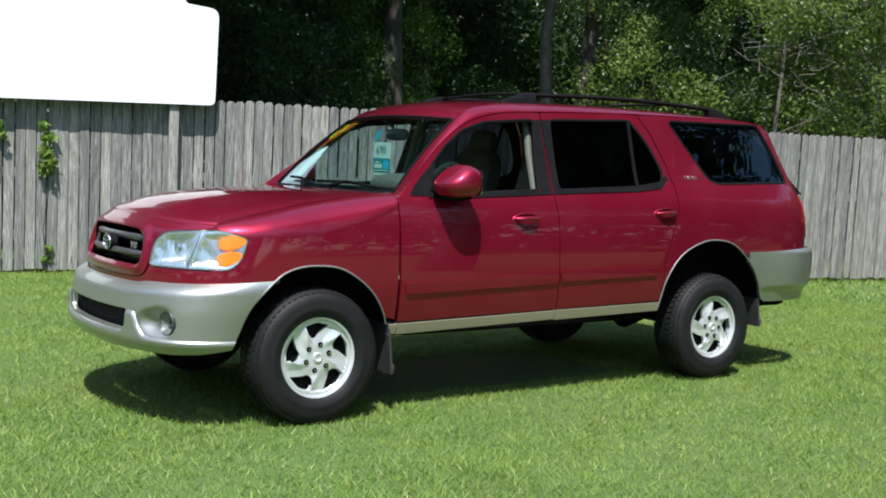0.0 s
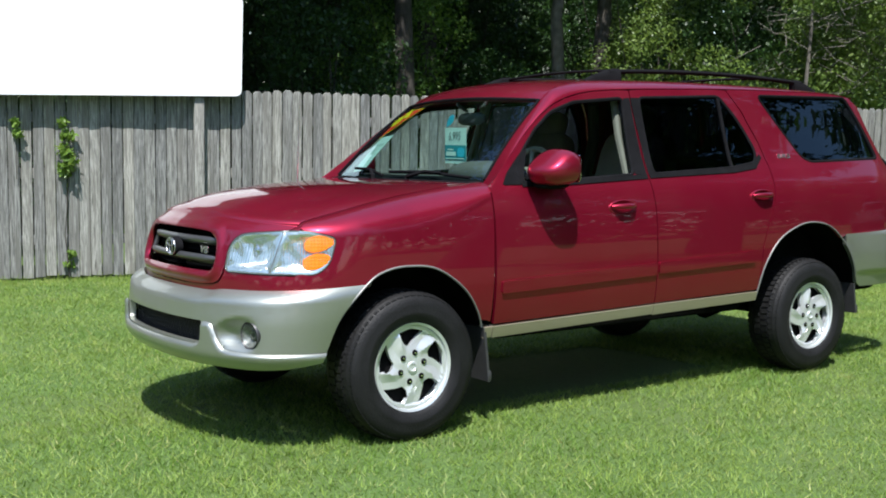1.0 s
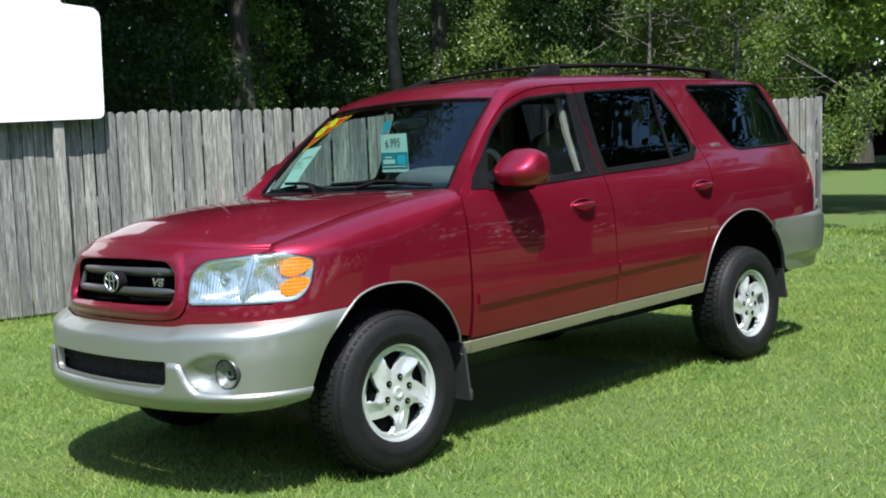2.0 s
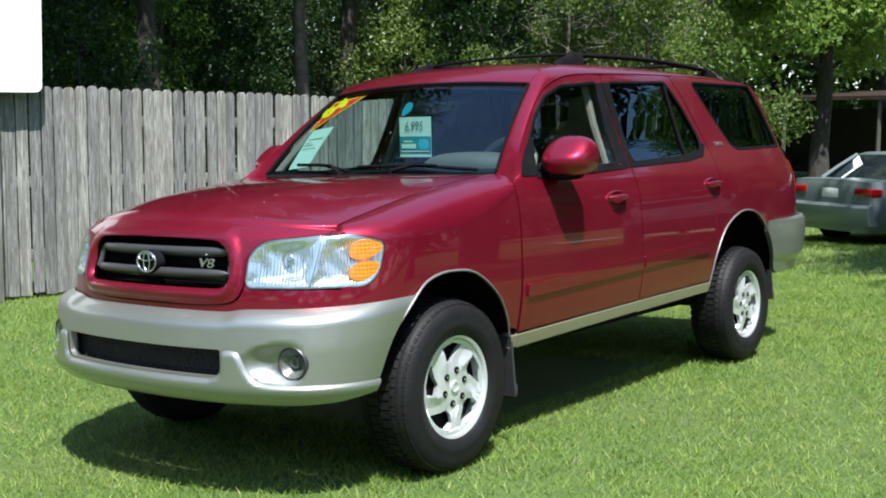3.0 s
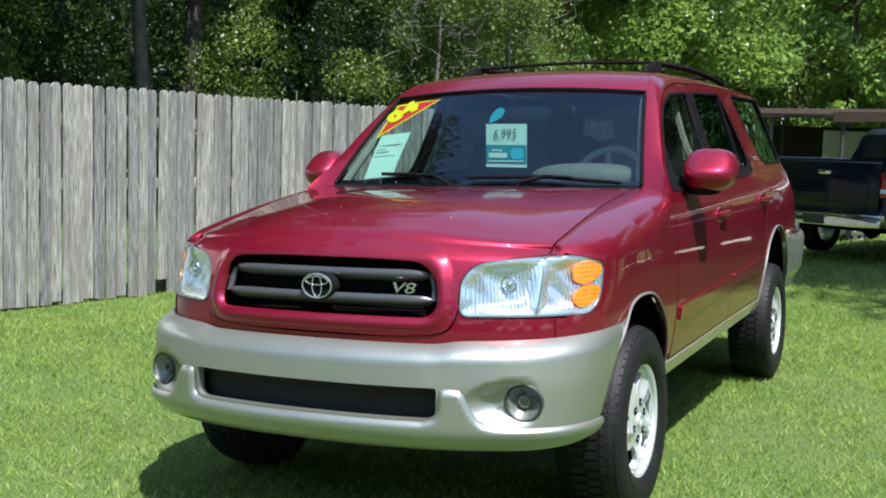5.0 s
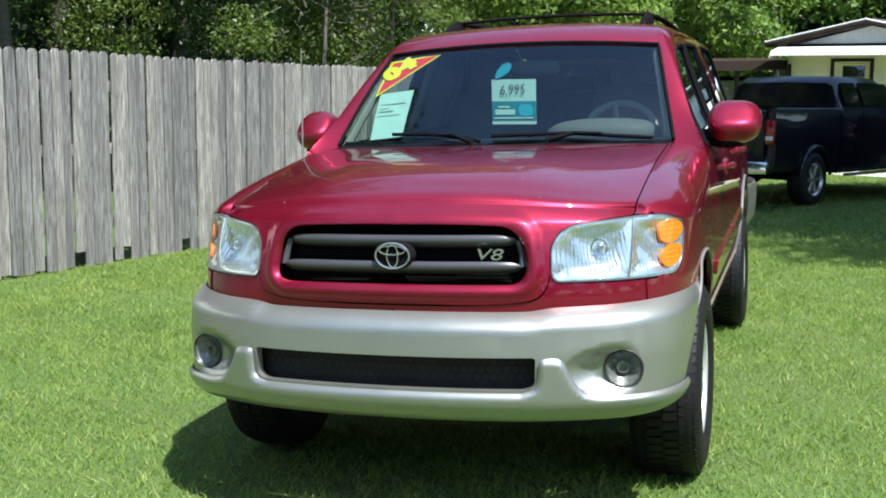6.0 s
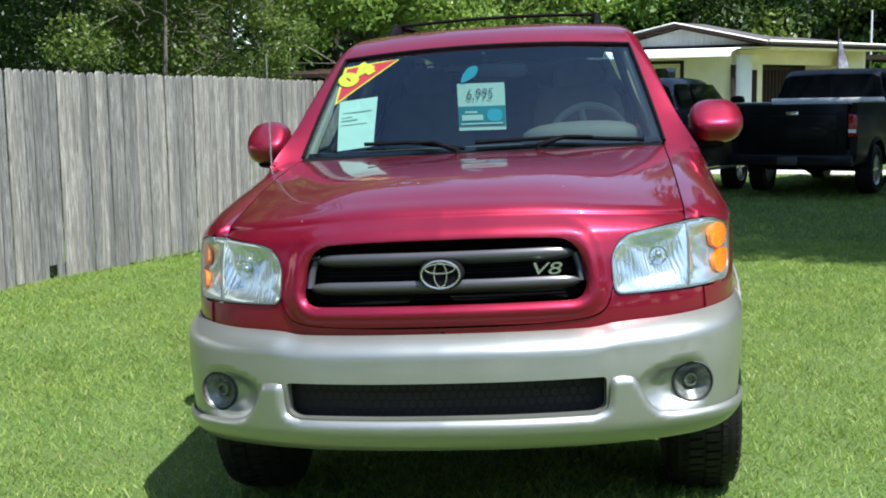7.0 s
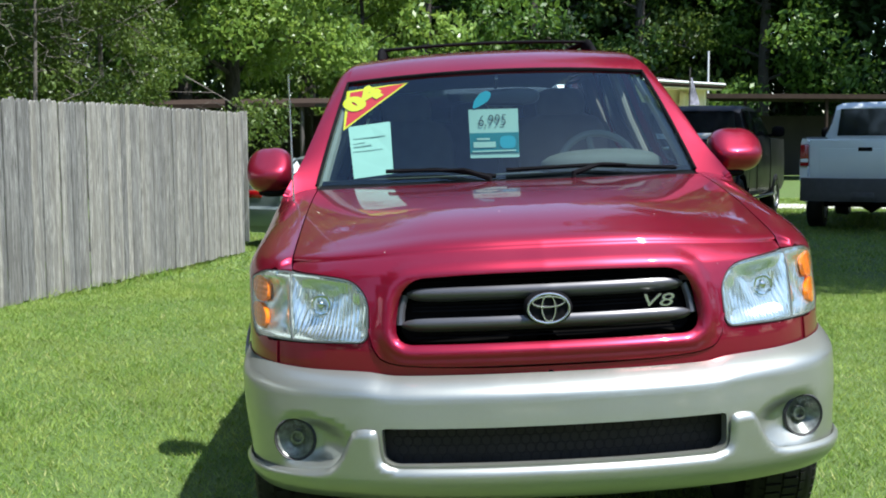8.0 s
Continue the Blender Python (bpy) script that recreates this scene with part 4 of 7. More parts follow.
def wing(a, v):
    """A front wing: v below 0 is the height under the round top's beginning, 0 to 0.2 runs over the round to the bonnet."""
    a, v = np.asarray(a, float), np.asarray(v, float)
    x, y, nx, ny, d1, zt, zs = wing_base(a)
    w = smooth_step(np.abs(a), A0 - 0.75, A0 - 0.25)
    zl = zs + np.minimum(v, 0)
    low = w * SIDE_IN(zl) + (1 - w) * FRONT_IN(zl)
    th = np.clip(v / 0.2, 0, 1.02) * math.pi / 2
    d = low + (d1 - low) * (1 - np.cos(th))
    z = zl + (zt - zs) * np.sin(th)
    return np.stack([x - nx * d, np.sign(a) * (y - ny * d), z], -1)


def wing_v(x, z):
    """The v of a place on the wing, by x along the side and height."""
    zt, zs = (float(q[0]) for q in wing_base(np.array([x + A0]))[5:])
    return z - zs if z <= zs else 0.2 * math.asin(min(1.0, (z - zs) / (zt - zs))) * 2 / math.pi


LAMP_IN, LAMP_CUT = arc_y(0.521), arc_y(0.795)
LAMP = rounded([(LAMP_IN - 0.006, 0.823), (LAMP_IN - 0.002, 0.942), (LAMP_IN + 0.048, 0.992), (LAMP_IN + 0.12, 1.004), (LAMP_CUT, 1.016), (A0 - 0.52, 1.016), (A0 - 0.395, 0.984), (A0 - 0.430, 0.868), (A0 - 0.49, 0.819)], [0.035, 0.05, 0.05, 0.1, 0.05, 0.03, 0.03, 0.04, 0.04], 7)


def lamp_face(a, z, off=0.0):
    """The skin over a head lamp: the nose's at its inner end, the wing's round at its outer end."""
    a, z = np.asarray(a, float), np.asarray(z, float)
    x, y, nx, ny, d1, zt, zs = wing_base(a)
    w = smooth_step(np.abs(a), A0 - 0.75, A0 - 0.25)
    zl = np.minimum(z, zs)
    low = w * SIDE_IN(zl) + (1 - w) * FRONT_IN(zl)
    th = np.arcsin(np.clip((z - zs) / np.maximum(zt - zs, 0.01), 0, 1))
    d = low + (d1 - low) * (1 - np.cos(th)) - off
    out = np.stack([x - nx * d, np.sign(a) * (y - ny * d), z], -1)
    g = smooth_step(np.abs(a), LAMP_CUT - 0.03, LAMP_CUT + 0.05)[..., None]
    return out * g + wrap(a, z, off) * (1 - g)


def screen(u, v):
    """The windshield: u across (-1 to 1), v up (0 to 1)."""
    u, v = np.asarray(u, float), np.asarray(v, float)
    y = u * (0.755 + (0.639 - 0.755) * v)
    x = (0.44 + 0.10 * u * u) * (1 - v) + (0.900 + 0.087 * u * u) * v - 0.013 * np.sin(np.pi * np.clip(v, 0, 1))
    z = 1.226 * (1 - v) + (1.665 - 0.024 * u * u) * v + 0.009 * np.sin(np.pi * np.clip(v, 0, 1))
    return np.stack([x, y, z], -1)


_rz = line([0.82, 0.90, 0.96, 1.05, 1.18, 1.4, 1.9, 2.6, 3.3, 3.7], [1.600, 1.667, 1.706, 1.742, 1.767, 1.786, 1.80, 1.80, 1.782, 1.75])
_ry = line([0.90, 0.99, 1.2, 1.6, 2.2, 3.4, 3.7], [0.650, 0.639, 0.608, 0.578, 0.572, 0.565, 0.555])


def roof(u, w):
    """The roof: u across, w from the windshield's head (0) to the tailgate (1)."""
    u, w = np.asarray(u, float), np.asarray(w, float)
    x0 = 0.900 + 0.087 * u * u
    x = x0 + (3.66 - 0.05 * u * u - x0) * w
    return np.stack([x, u * _ry(x), _rz(x - 0.087 * u * u * (1 - w) ** 6) - 0.026 * np.abs(u) ** 2.4], -1)


# ---- the red SUV: its parts ----
# it stands with a slight lean to the passenger's side, where the ground falls away
LEAN = Matrix.Translation((0, -0.88, 0.36)) @ Matrix.Rotation(radians(-2.2), 4, "X") @ Matrix.Translation((0, 0.88, -0.36))
car = thing("suv", "dark red four-door SUV with silver bumpers parked on the lawn", "car", LEAN @ Matrix.Translation((0, -0.02, 0)) @ Matrix.Diagonal((1, 0.990, 1, 1)))

WS_F = [(0.672, 1.268), (0.745, 1.362), (0.865, 1.478), (1.0, 1.572), (1.17, 1.628), (1.535, 1.658), (1.475, 1.25), (0.97, 1.225), (0.70, 1.215)]
WS_R = [(1.667, 1.665), (2.325, 1.69), (2.45, 1.545), (2.525, 1.37), (2.50, 1.305), (2.28, 1.275), (1.632, 1.248)]
WS_Q = [(2.685, 1.70), (3.56, 1.708), (3.69, 1.50), (3.755, 1.325), (3.02, 1.308), (2.95, 1.335)]
RAIL = [(0.474, 1.196), (0.500, 1.219), (0.66, 1.352), (0.80, 1.474), (0.95, 1.582), (1.1, 1.652), (1.3, 1.697), (1.6, 1.718), (2.2, 1.738), (2.8, 1.746), (3.4, 1.741), (3.66, 1.715)]
ARCH_F = [(-0.455, 0.47), (-0.385, 0.63), (-0.255, 0.77), (-0.155, 0.822), (-0.03, 0.838), (0.13, 0.815), (0.29, 0.71), (0.385, 0.585), (0.43, 0.47)]
ARCH_R = [(2.445, 0.47), (2.487, 0.68), (2.60, 0.83), (2.76, 0.91), (2.92, 0.935), (3.10, 0.90), (3.26, 0.78), (3.36, 0.65), (3.43, 0.50)]
AF, AR = [tuple(p) for p in spline(ARCH_F, 6)], [tuple(p) for p in spline(ARCH_R, 6)]


def shrink(pts, k):
    """The outline pushed outwards by k (inwards if minus)."""
    p = np.array(pts, float)
    area = 0.5 * np.sum(p[:, 0] * np.roll(p[:, 1], -1) - np.roll(p[:, 0], -1) * p[:, 1])
    s = 1 if area > 0 else -1
    d1, d2 = p - np.roll(p, 1, 0), np.roll(p, -1, 0) - p
    d1, d2 = d1 / np.linalg.norm(d1, axis=1, keepdims=True), d2 / np.linalg.norm(d2, axis=1, keepdims=True)
    n = np.stack([d1[:, 1] + d2[:, 1], -(d1[:, 0] + d2[:, 0])], 1) * s
    n = n / np.maximum(np.linalg.norm(n, axis=1, keepdims=True), 1e-6)
    return [tuple(q) for q in p + n * k]


WF, WR, WQ = rounded(WS_F, 0.03), rounded(WS_R, [0.03, 0.03, 0.08, 0.05, 0.05, 0.1, 0.03]), rounded(WS_Q, [0.03, 0.03, 0.1, 0.03, 0.08, 0.05])
RAILD = [tuple(p) for p in spline(RAIL, 5)]


def under_rail(x0, x1):
    return [(x, z - 0.006) for x, z in RAILD if x0 <= x <= x1]


DOOR_F = [(0.478, 1.19), (0.484, 1.21)] + under_rail(0.52, 1.59) + [(1.597, 1.708), (1.583, 1.40), (1.572, 1.235), (1.585, 1.0), (1.598, 0.535), (0.492, 0.515)]
DOOR_R = [(1.606, 1.709)] + under_rail(1.61, 2.39) + [(2.405, 1.731), (2.49, 1.61), (2.572, 1.42), (2.60, 1.28), (2.592, 1.16), (2.567, 1.06), (2.515, 0.95), (2.462, 0.80), (2.455, 0.55), (1.606, 0.535), (1.593, 1.0), (1.580, 1.235), (1.592, 1.40)]
QUARTER = [(2.413, 1.731)] + under_rail(2.42, 3.65) + [(3.70, 1.66), (3.80, 1.42), (3.875, 1.27), (3.95, 1.18), (3.985, 1.05), (3.99, 0.868), (3.6, 0.852), (3.245, 0.838)]
QUARTER += [p for p in reversed(AR) if 2.47 < p[0] < 3.22] + [(2.4635, 0.62), (2.470, 0.80), (2.523, 0.948), (2.575, 1.058), (2.60, 1.16), (2.608, 1.28), (2.58, 1.424), (2.498, 1.614)]


_btop = line([-0.2, 0, 0.20, 0.40, 0.46, 0.53, 0.70, 0.9, 1.1, 1.4, 1.6], [0.733, 0.733, 0.733, 0.733, 0.735, 0.744, 0.747, 0.752, 0.760, 0.772, 0.775])


def bumper_top(a):
    return float(_btop(abs(a)))


def fender_outline():
    """The wing's outline in arc and v."""
    arch = [p for p in reversed(AF) if p[0] > -0.232 and p[1] > 0.53]
    low = [(0.470, 0.53)] + arch + [(a - A0, bumper_top(a) - 0.008) for a in np.linspace(A0 - 0.244, LAMP_CUT + 0.002, 16)]
    seat = shrink(LAMP, 0.003)
    k = max(range(len(seat)), key=lambda i: seat[i][0])
    front = [p for p in reversed(seat[k:]) if p[0] > LAMP_CUT + 0.004] + [p for p in reversed(seat[:k]) if p[0] > LAMP_CUT - 0.004]
    o = [(-(A0 + x), wing_v(x, z)) for x, z in low + [(LAMP_CUT + 0.002 - A0, 0.814)] + [(a - A0, z) for a, z in front]]
    o += [(-(A0 - 0.60), 0.2)]
    o += [(-(A0 + x), 0.2) for x in np.linspace(-0.57, 0.50, 26)]
    o += [(-(A0 + 0.50), 0.06), (-(A0 + 0.470), 0.05)]
    return o


for mirror in (False, True):
    def lay(soup, name, material, parent, label=""):
        return (soup.mirrored() if mirror else soup).make(name, material, parent, label)

    lay(skin(DOOR_F, side, 0.035, [shrink(WF, 0.012)], 0.02, 1.0), "front_door", RED, car, "dark red front door with window opening")
    lay(skin(DOOR_R, side, 0.035, [shrink(WR, 0.012)], 0.02, 1.0), "rear_door", RED, car, "dark red rear door with tinted window")
    lay(skin(QUARTER, side, 0.035, [shrink(WQ, 0.010)], 0.02, 1.0), "quarter_panel", RED, car, "dark red rear quarter panel")
    sp = skin(fender_outline(), wing, 0.022, (), 0.015, -1.0)
    lay(sp, "front_wing", RED, car, "dark red front wing with a rounded top")
    # glass and seals
    for nm, o, mtl in (("front_window", WF, SIDEGLASS), ("rear_window", WR, PRIVACY), ("quarter_window", WQ, PRIVACY)):
        ob = lay(skin(o, lambda x, z: side(x, z, -0.012), 0.06, (), 0.004, 1.0), nm, mtl, car, "clear side glass" if mtl is SIDEGLASS else "dark tinted glass")
        bm = bmesh.new()
        tube(bm, [side_pt(x, z, -0.004) for x, z in dense(shrink(o, 0.005), 0.05)], 0.011, 6, 0.7, True)
        ob = part("window_seal", bm, BLACK, car)
        if mirror:
            ob.data.transform(Matrix.Diagonal((1, -1, 1, 1)))
            ob.data.flip_normals()
    lay(skin([(1.482, 1.246), (1.542, 1.664), (1.592, 1.668), (1.578, 1.40), (1.568, 1.243)], lambda x, z: side(x, z, 0.002), 0.05, (), 0.004, 1.0), "door_pillar_trim", BLACK, car)
    lay(skin([(1.600, 1.668), (1.662, 1.670), (1.627, 1.246), (1.583, 1.243), (1.594, 1.40)], lambda x, z: side(x, z, 0.002), 0.05, (), 0.004, 1.0), "door_pillar_trim", BLACK, car)
    lay(skin([(0.68, 1.195), (0.68, 1.214), (0.97, 1.222), (1.566, 1.246), (1.566, 1.222), (0.97, 1.198)], lambda x, z: side(x, z, 0.006), 0.04, (), 0.008, 1.0), "belt_trim", BLACK, car)
    lay(skin([(1.585, 1.224), (1.585, 1.247), (2.28, 1.273), (2.46, 1.295), (2.545, 1.35), (2.56, 1.33), (2.48, 1.268), (2.28, 1.246)], lambda x, z: side(x, z, 0.006), 0.04, (), 0.008, 1.0), "belt_trim", BLACK, car)
    lay(skin([(2.272, 1.278), (2.312, 1.688), (2.332, 1.688), (2.292, 1.278)], lambda x, z: side(x, z, 0.0), 0.04, (), 0.01, 1.0), "window_divider", BLACK, car)
    lay(skin(rounded([(0.555, 1.205), (0.685, 1.205), (0.775, 1.385), (0.735, 1.372), (0.60, 1.262)], 0.015), lambda x, z: side(x, z, 0.004), 0.04, (), 0.008, 1.0), "mirror_sail", BLACK, car)
    # body moulding and sill
    for x0, x1, z0, z1 in ((0.52, 1.585, 0.730, 0.762), (1.605, 2.39, 0.763, 0.786)):
        lay(skin(rounded([(x0, z0 - 0.062), (x0, z0), (x1, z1), (x1, z1 - 0.068)], 0.012), lambda x, z: side(x, z, 0.011), 0.012, (), 0.016, 1.0), "door_moulding", RED, car)
    for x0, x1, za, zb in ((0.44, 0.486, 0.500, 0.501), (0.492, 1.596, 0.501, 0.524), (1.602, 2.452, 0.525, 0.537)):
        lay(skin([(x0, za - 0.058), (x0, za), (x1, zb), (x1, zb - 0.052)], lambda x, z: side(x, z, 0.006), 0.05, (), 0.05, 1.0), "sill_panel", GOLD, car, "champagne coloured sill panel")
    # arch trim
    for arch in (AF, AR):
        bm = bmesh.new()
        pts = [p for p in arch if p[1] > (0.50 if arch is AR else 0.47)]
        tube(bm, [side_pt(x, z, 0.002 + 0.020 * (1 - float(smooth_step(x, -0.33, -0.15)))) for x, z in dense(pts, 0.05)[:-max(1, int(np.hypot(*(np.subtract(pts[-1], pts[0]))) / 0.05))]], 0.0052, 8, 1.0)
        ob = part("arch_trim", bm, ARCHGREY, car, "grey wheel arch edge")
        if mirror:
            ob.data.transform(Matrix.Diagonal((1, -1, 1, 1)))
            ob.data.flip_normals()
    # windshield pillar and roof rail, one long sheet
    top = [tuple(screen(1.0, v)) for v in np.linspace(-0.14, 1, 24)] + [tuple(roof(1.0, w)) for w in np.linspace(0.03, 1, 31)]
    tp = np.array(top)
    rp = np.array([side_pt(x, z) for x, z in RAILD])
    rp[:, 1] *= -1

    def rail(q, t):
        q, t = np.asarray(q, float), np.clip(np.asarray(t, float), 0, 1)
        # the two edges are matched by x
        x = 0.475 + np.clip(q, 0, 1) * 3.185
        lo = np.stack([np.interp(x, rp[:, 0], rp[:, k]) for k in range(3)], -1)
        hi = np.stack([np.interp(x + 0.02 * (1 - q), tp[:, 0], tp[:, k]) for k in range(3)], -1)
        th = t * math.pi / 2
        cy, cz = 1 - np.cos(th) ** 1.0, np.sin(th)
        mixy = lo[..., 1] + (hi[..., 1] - lo[..., 1]) * (0.45 * t + 0.55 * cy)
        mixz = lo[..., 2] + (hi[..., 2] - lo[..., 2]) * (0.45 * t + 0.55 * cz)
        mixx = lo[..., 0] + (hi[..., 0] - lo[..., 0]) * t
        return np.stack([mixx, -mixy, mixz], -1)

    qs = np.linspace(0, 1, 90)
    lay(skin([(q, 0.0) for q in qs] + [(1.0, t) for t in (0.25, 0.5, 0.75)] + [(q, 1.0) for q in qs[::-1]] + [(0.0, t) for t in (0.75, 0.5, 0.25)], rail, 0.02, (), 0.012, 1.0), "roof_pillar", RED, car)

# bonnet, nose, roof
_ss = np.linspace(1.0, float(_cs[-1]), 400)


def bonnet_at(y, z):
    """The bonnet's place for a half width and a height on the nose."""
    b = bonnet(_ss, np.full(400, y))[:, 2]
    return float(np.interp(-z, -np.minimum.accumulate(b), _ss)), y


_seat = shrink(LAMP, 0.003)
_k1 = next(i for i, (a, z) in enumerate(_seat) if z > 0.864)
_k2 = max(range(len(_seat)), key=lambda i: _seat[i][0])
_rim = [tuple(wrap(a, z)[1:]) for a, z in _seat[_k1:_k2] if wrap(a, z)[1] < 0.738]
NOSE = spline([(0.512, 0.862), (0.505, 0.833), (0.494, 0.802), (0.465, 0.774), (0.39, 0.760), (0.2, 0.753), (0.0, 0.752)], 7)
_hb = [(0.742, _rim[-1][1] + 0.002)] + _rim[::-1] + [(_rim[0][0], 0.864)] + [tuple(q) for q in NOSE]
_half = [(s, 0.742) for s in np.linspace(0.055, bonnet_at(*_hb[0])[0] - 0.012, 30)] + [bonnet_at(y, z) for y, z in _hb]
_bo = _half + [(s, -y) for s, y in reversed(_half[:-1])]
_hole = [bonnet_at(float(wrap(a, z)[1]), z) for a, z in dense(GR, 0.02)]
skin(_bo, bonnet, 0.016, [_hole], 0.022, -1.0).make("bonnet", RED, car, "dark red bonnet with a raised middle and small paint chips")
_u = np.linspace(-1, 1, 40)
skin([(u, 0.0) for u in _u] + [(1.0, w) for w in np.linspace(0.02, 1, 40)] + [(u, 1.0) for u in _u[::-1]] + [(-1.0, w) for w in np.linspace(1, 0.02, 40)], roof, 0.04, (), 0.02, -1.0).make("roof", RED, car, "dark red roof panel")
_ob = skin([(u, 0.0) for u in _u] + [(1.0, v) for v in np.linspace(0.1, 0.9, 10)] + [(u, 1.0) for u in _u[::-1]] + [(-1.0, v) for v in np.linspace(0.9, 0.1, 10)], screen, 0.08, (), 0.005, -1.0).make("windshield", SCREEN, car, "raked windshield with stickers inside")
bm = bmesh.new()
tube(bm, [Vector(screen(1.0, v)) + Vector((-0.004, 0, 0.002)) for v in np.linspace(0, 1, 14)] + [Vector(screen(u, 1.0)) + Vector((-0.006, 0, 0.002)) for u in np.linspace(0.92, -0.92, 14)] + [Vector(screen(-1.0, v)) + Vector((-0.004, 0, 0.002)) for v in np.linspace(1, 0, 14)], 0.008, 6)
part("windshield_seal", bm, BLACK, car)
# black printed band inside the foot of the glass
bm = bmesh.new()
rings(bm, [[Vector(screen(u, v)) + Vector((0.010, 0, -0.007)) for v in (-0.02, 0.015, 0.05)] for u in np.linspace(-0.98, 0.98, 30)], False, False)
part("glass_band", bm, BLACK, car, "black band along the windshield's foot")
# small stone chips in the paint
_cr = random.Random(31)
for k in range(9):
    cs, cy, cr = _cr.uniform(0.82, 1.26), _cr.uniform(-0.62, 0.62), _cr.uniform(0.0010, 0.0020)
    q = [Vector(bonnet(np.array([cs + dx]), np.array([cy + dy]))[0]) for dx, dy in ((0, 0), (0.002, 0), (0, 0.002))]
    n = (q[2] - q[0]).cross(q[1] - q[0]).normalized()
    n = n if n.z - n.x > 0 else -n
    m = Matrix.Translation(q[0]) @ n.to_track_quat("Z", "Y").to_matrix().to_4x4()
    bm = bmesh.new()
    lathe(bm, [(0.0, 0.0012), (cr * 0.7, 0.001), (cr * _cr.uniform(0.9, 1.5), -0.0005)], 7, "Z", closed=False)
    bmesh.ops.transform(bm, matrix=m @ Matrix.Diagonal((1, _cr.uniform(0.6, 1.6), 1, 1)), verts=bm.verts)
    part("stone_chip", bm, CHIP, car)
# black cowl below the windshield
bm = bmesh.new()
rings(bm, [[Vector(screen(u, -0.01)) + Vector((0.02, 0, 0.002)), Vector(screen(u, 0.0)) + Vector((-0.05, 0, -0.014)), Vector(screen(u, 0.0)) + Vector((-0.16, 0, -0.03)), Vector(screen(u, 0.0)) + Vector((-0.16, 0, -0.09)), Vector(screen(u, 0.0)) + Vector((0.02, 0, -0.09))] for u in np.linspace(-0.985, 0.985, 24)])
part("cowl", bm, BLACK, car, "black plastic cowl below the windshield")

# nose with the grille's opening and the lamps' seats
_ends = [(a, z) for a, z in _seat if a < LAMP_CUT - 0.002 and z < 0.862]
_upper = [(float(arc_y(y)) + 0.006, z - 0.004) for y, z in reversed(NOSE[:-3])] + [(LAMP_IN - 0.012, 0.860)] + _ends[::-1] + [(LAMP_CUT + 0.012, 0.814)]
_low = [(a, bumper_top(a) - 0.008) for a in np.linspace(LAMP_CUT + 0.012, 0.0, 30)]
skin(_upper + _low[:-1] + [(-a, z) for a, z in reversed(_low[:-1])] + [(-a, z) for a, z in reversed(_upper)], lambda a, z: wrap(a, z, -0.006), 0.02, (), 0.02, -1.0).make("nose_panel", RED, car, "dark red filler panel below the bonnet and head lamps")
# added black backing behind the shut lines, in place of the shade inside them
skin([(-0.60, 0.76), (-0.56, 1.00), (0.56, 1.00), (0.60, 0.76)], lambda a, z: wrap(a, z, -0.03), 0.05, [shrink(GR, 0.02)], 0.0, -1.0).make("shut_line_backing", DARK, car)
# grille
skin(shrink(GR, 0.004), lambda a, z: wrap(a, z, -0.075), 0.06, (), 0.01, -1.0).make("grille_back", DARK, car)
for zc, hw, h in ((0.950, 0.412, 0.020), (0.867, 0.425, 0.020)):
    bm = bmesh.new()
    loops = []
    for a in np.linspace(-hw, hw, 41):
        e = max(0.25, math.sqrt(max(0.0, 1 - (abs(a) / hw) ** 14)))
        c = Vector(wrap(a, zc, -0.028))
        loops.append([c + Vector((-0.022 * math.cos(q) * e, 0, h * math.sin(q) * e + (0.004 if math.cos(q) > 0.3 else 0))) for q in np.linspace(0, math.tau, 13)[:-1]])
    rings(bm, loops)
    part("grille_bar", bm, BARGREY, car, "satin grey grille bar")
for s in (-1, 1):
    bm = bmesh.new()
    tube(bm, [Vector(wrap(s * 0.418, 0.950, -0.03)), Vector(wrap(s * 0.43, 0.91, -0.034)), Vector(wrap(s * 0.431, 0.867, -0.03))], 0.012, 8)
    part("grille_end", bm, BARGREY, car)
bm = bmesh.new()
for k in range(6):
    zc = (0.902, 0.912, 0.922, 0.828, 0.838, 0.982)[k]
    tube(bm, [Vector(wrap(a, zc, -0.055)) for a in np.linspace(-0.40, 0.40, 20)], 0.003, 5)
part("grille_slats", bm, BLACK, car)
# plain oval emblem
ex = float(wrap(0, 0.908)[0]) + 0.004
bm = bmesh.new()
tube(bm, [(ex - 0.018, 0.058 * math.cos(t), 0.908 + 0.041 * math.sin(t)) for t in np.linspace(0, math.tau, 41)[:-1]], 0.0036, 8, 1.0, True)
tube(bm, [(ex - 0.018, 0.019 * math.cos(t), 0.908 + 0.037 * math.sin(t)) for t in np.linspace(0, math.tau, 33)[:-1]], 0.0026, 6, 1.0, True)
tube(bm, [(ex - 0.019, 0.045 * math.cos(t), 0.926 + 0.0145 * math.sin(t)) for t in np.linspace(0, math.tau, 33)[:-1]], 0.0026, 6, 1.0, True)
emb = part("emblem", bm, BADGE, car, "plain oval chrome emblem")
bm = bmesh.new()
rings(bm, [[Vector((ex + d, 0.062 * k * math.cos(t), 0.908 + 0.043 * k * math.sin(t))) for t in np.linspace(0, math.tau, 33)[:-1]] for d, k in ((0.02, 1.12), (-0.008, 1.1), (-0.014, 1.0))])
part("emblem_base", bm, BLACK, emb)
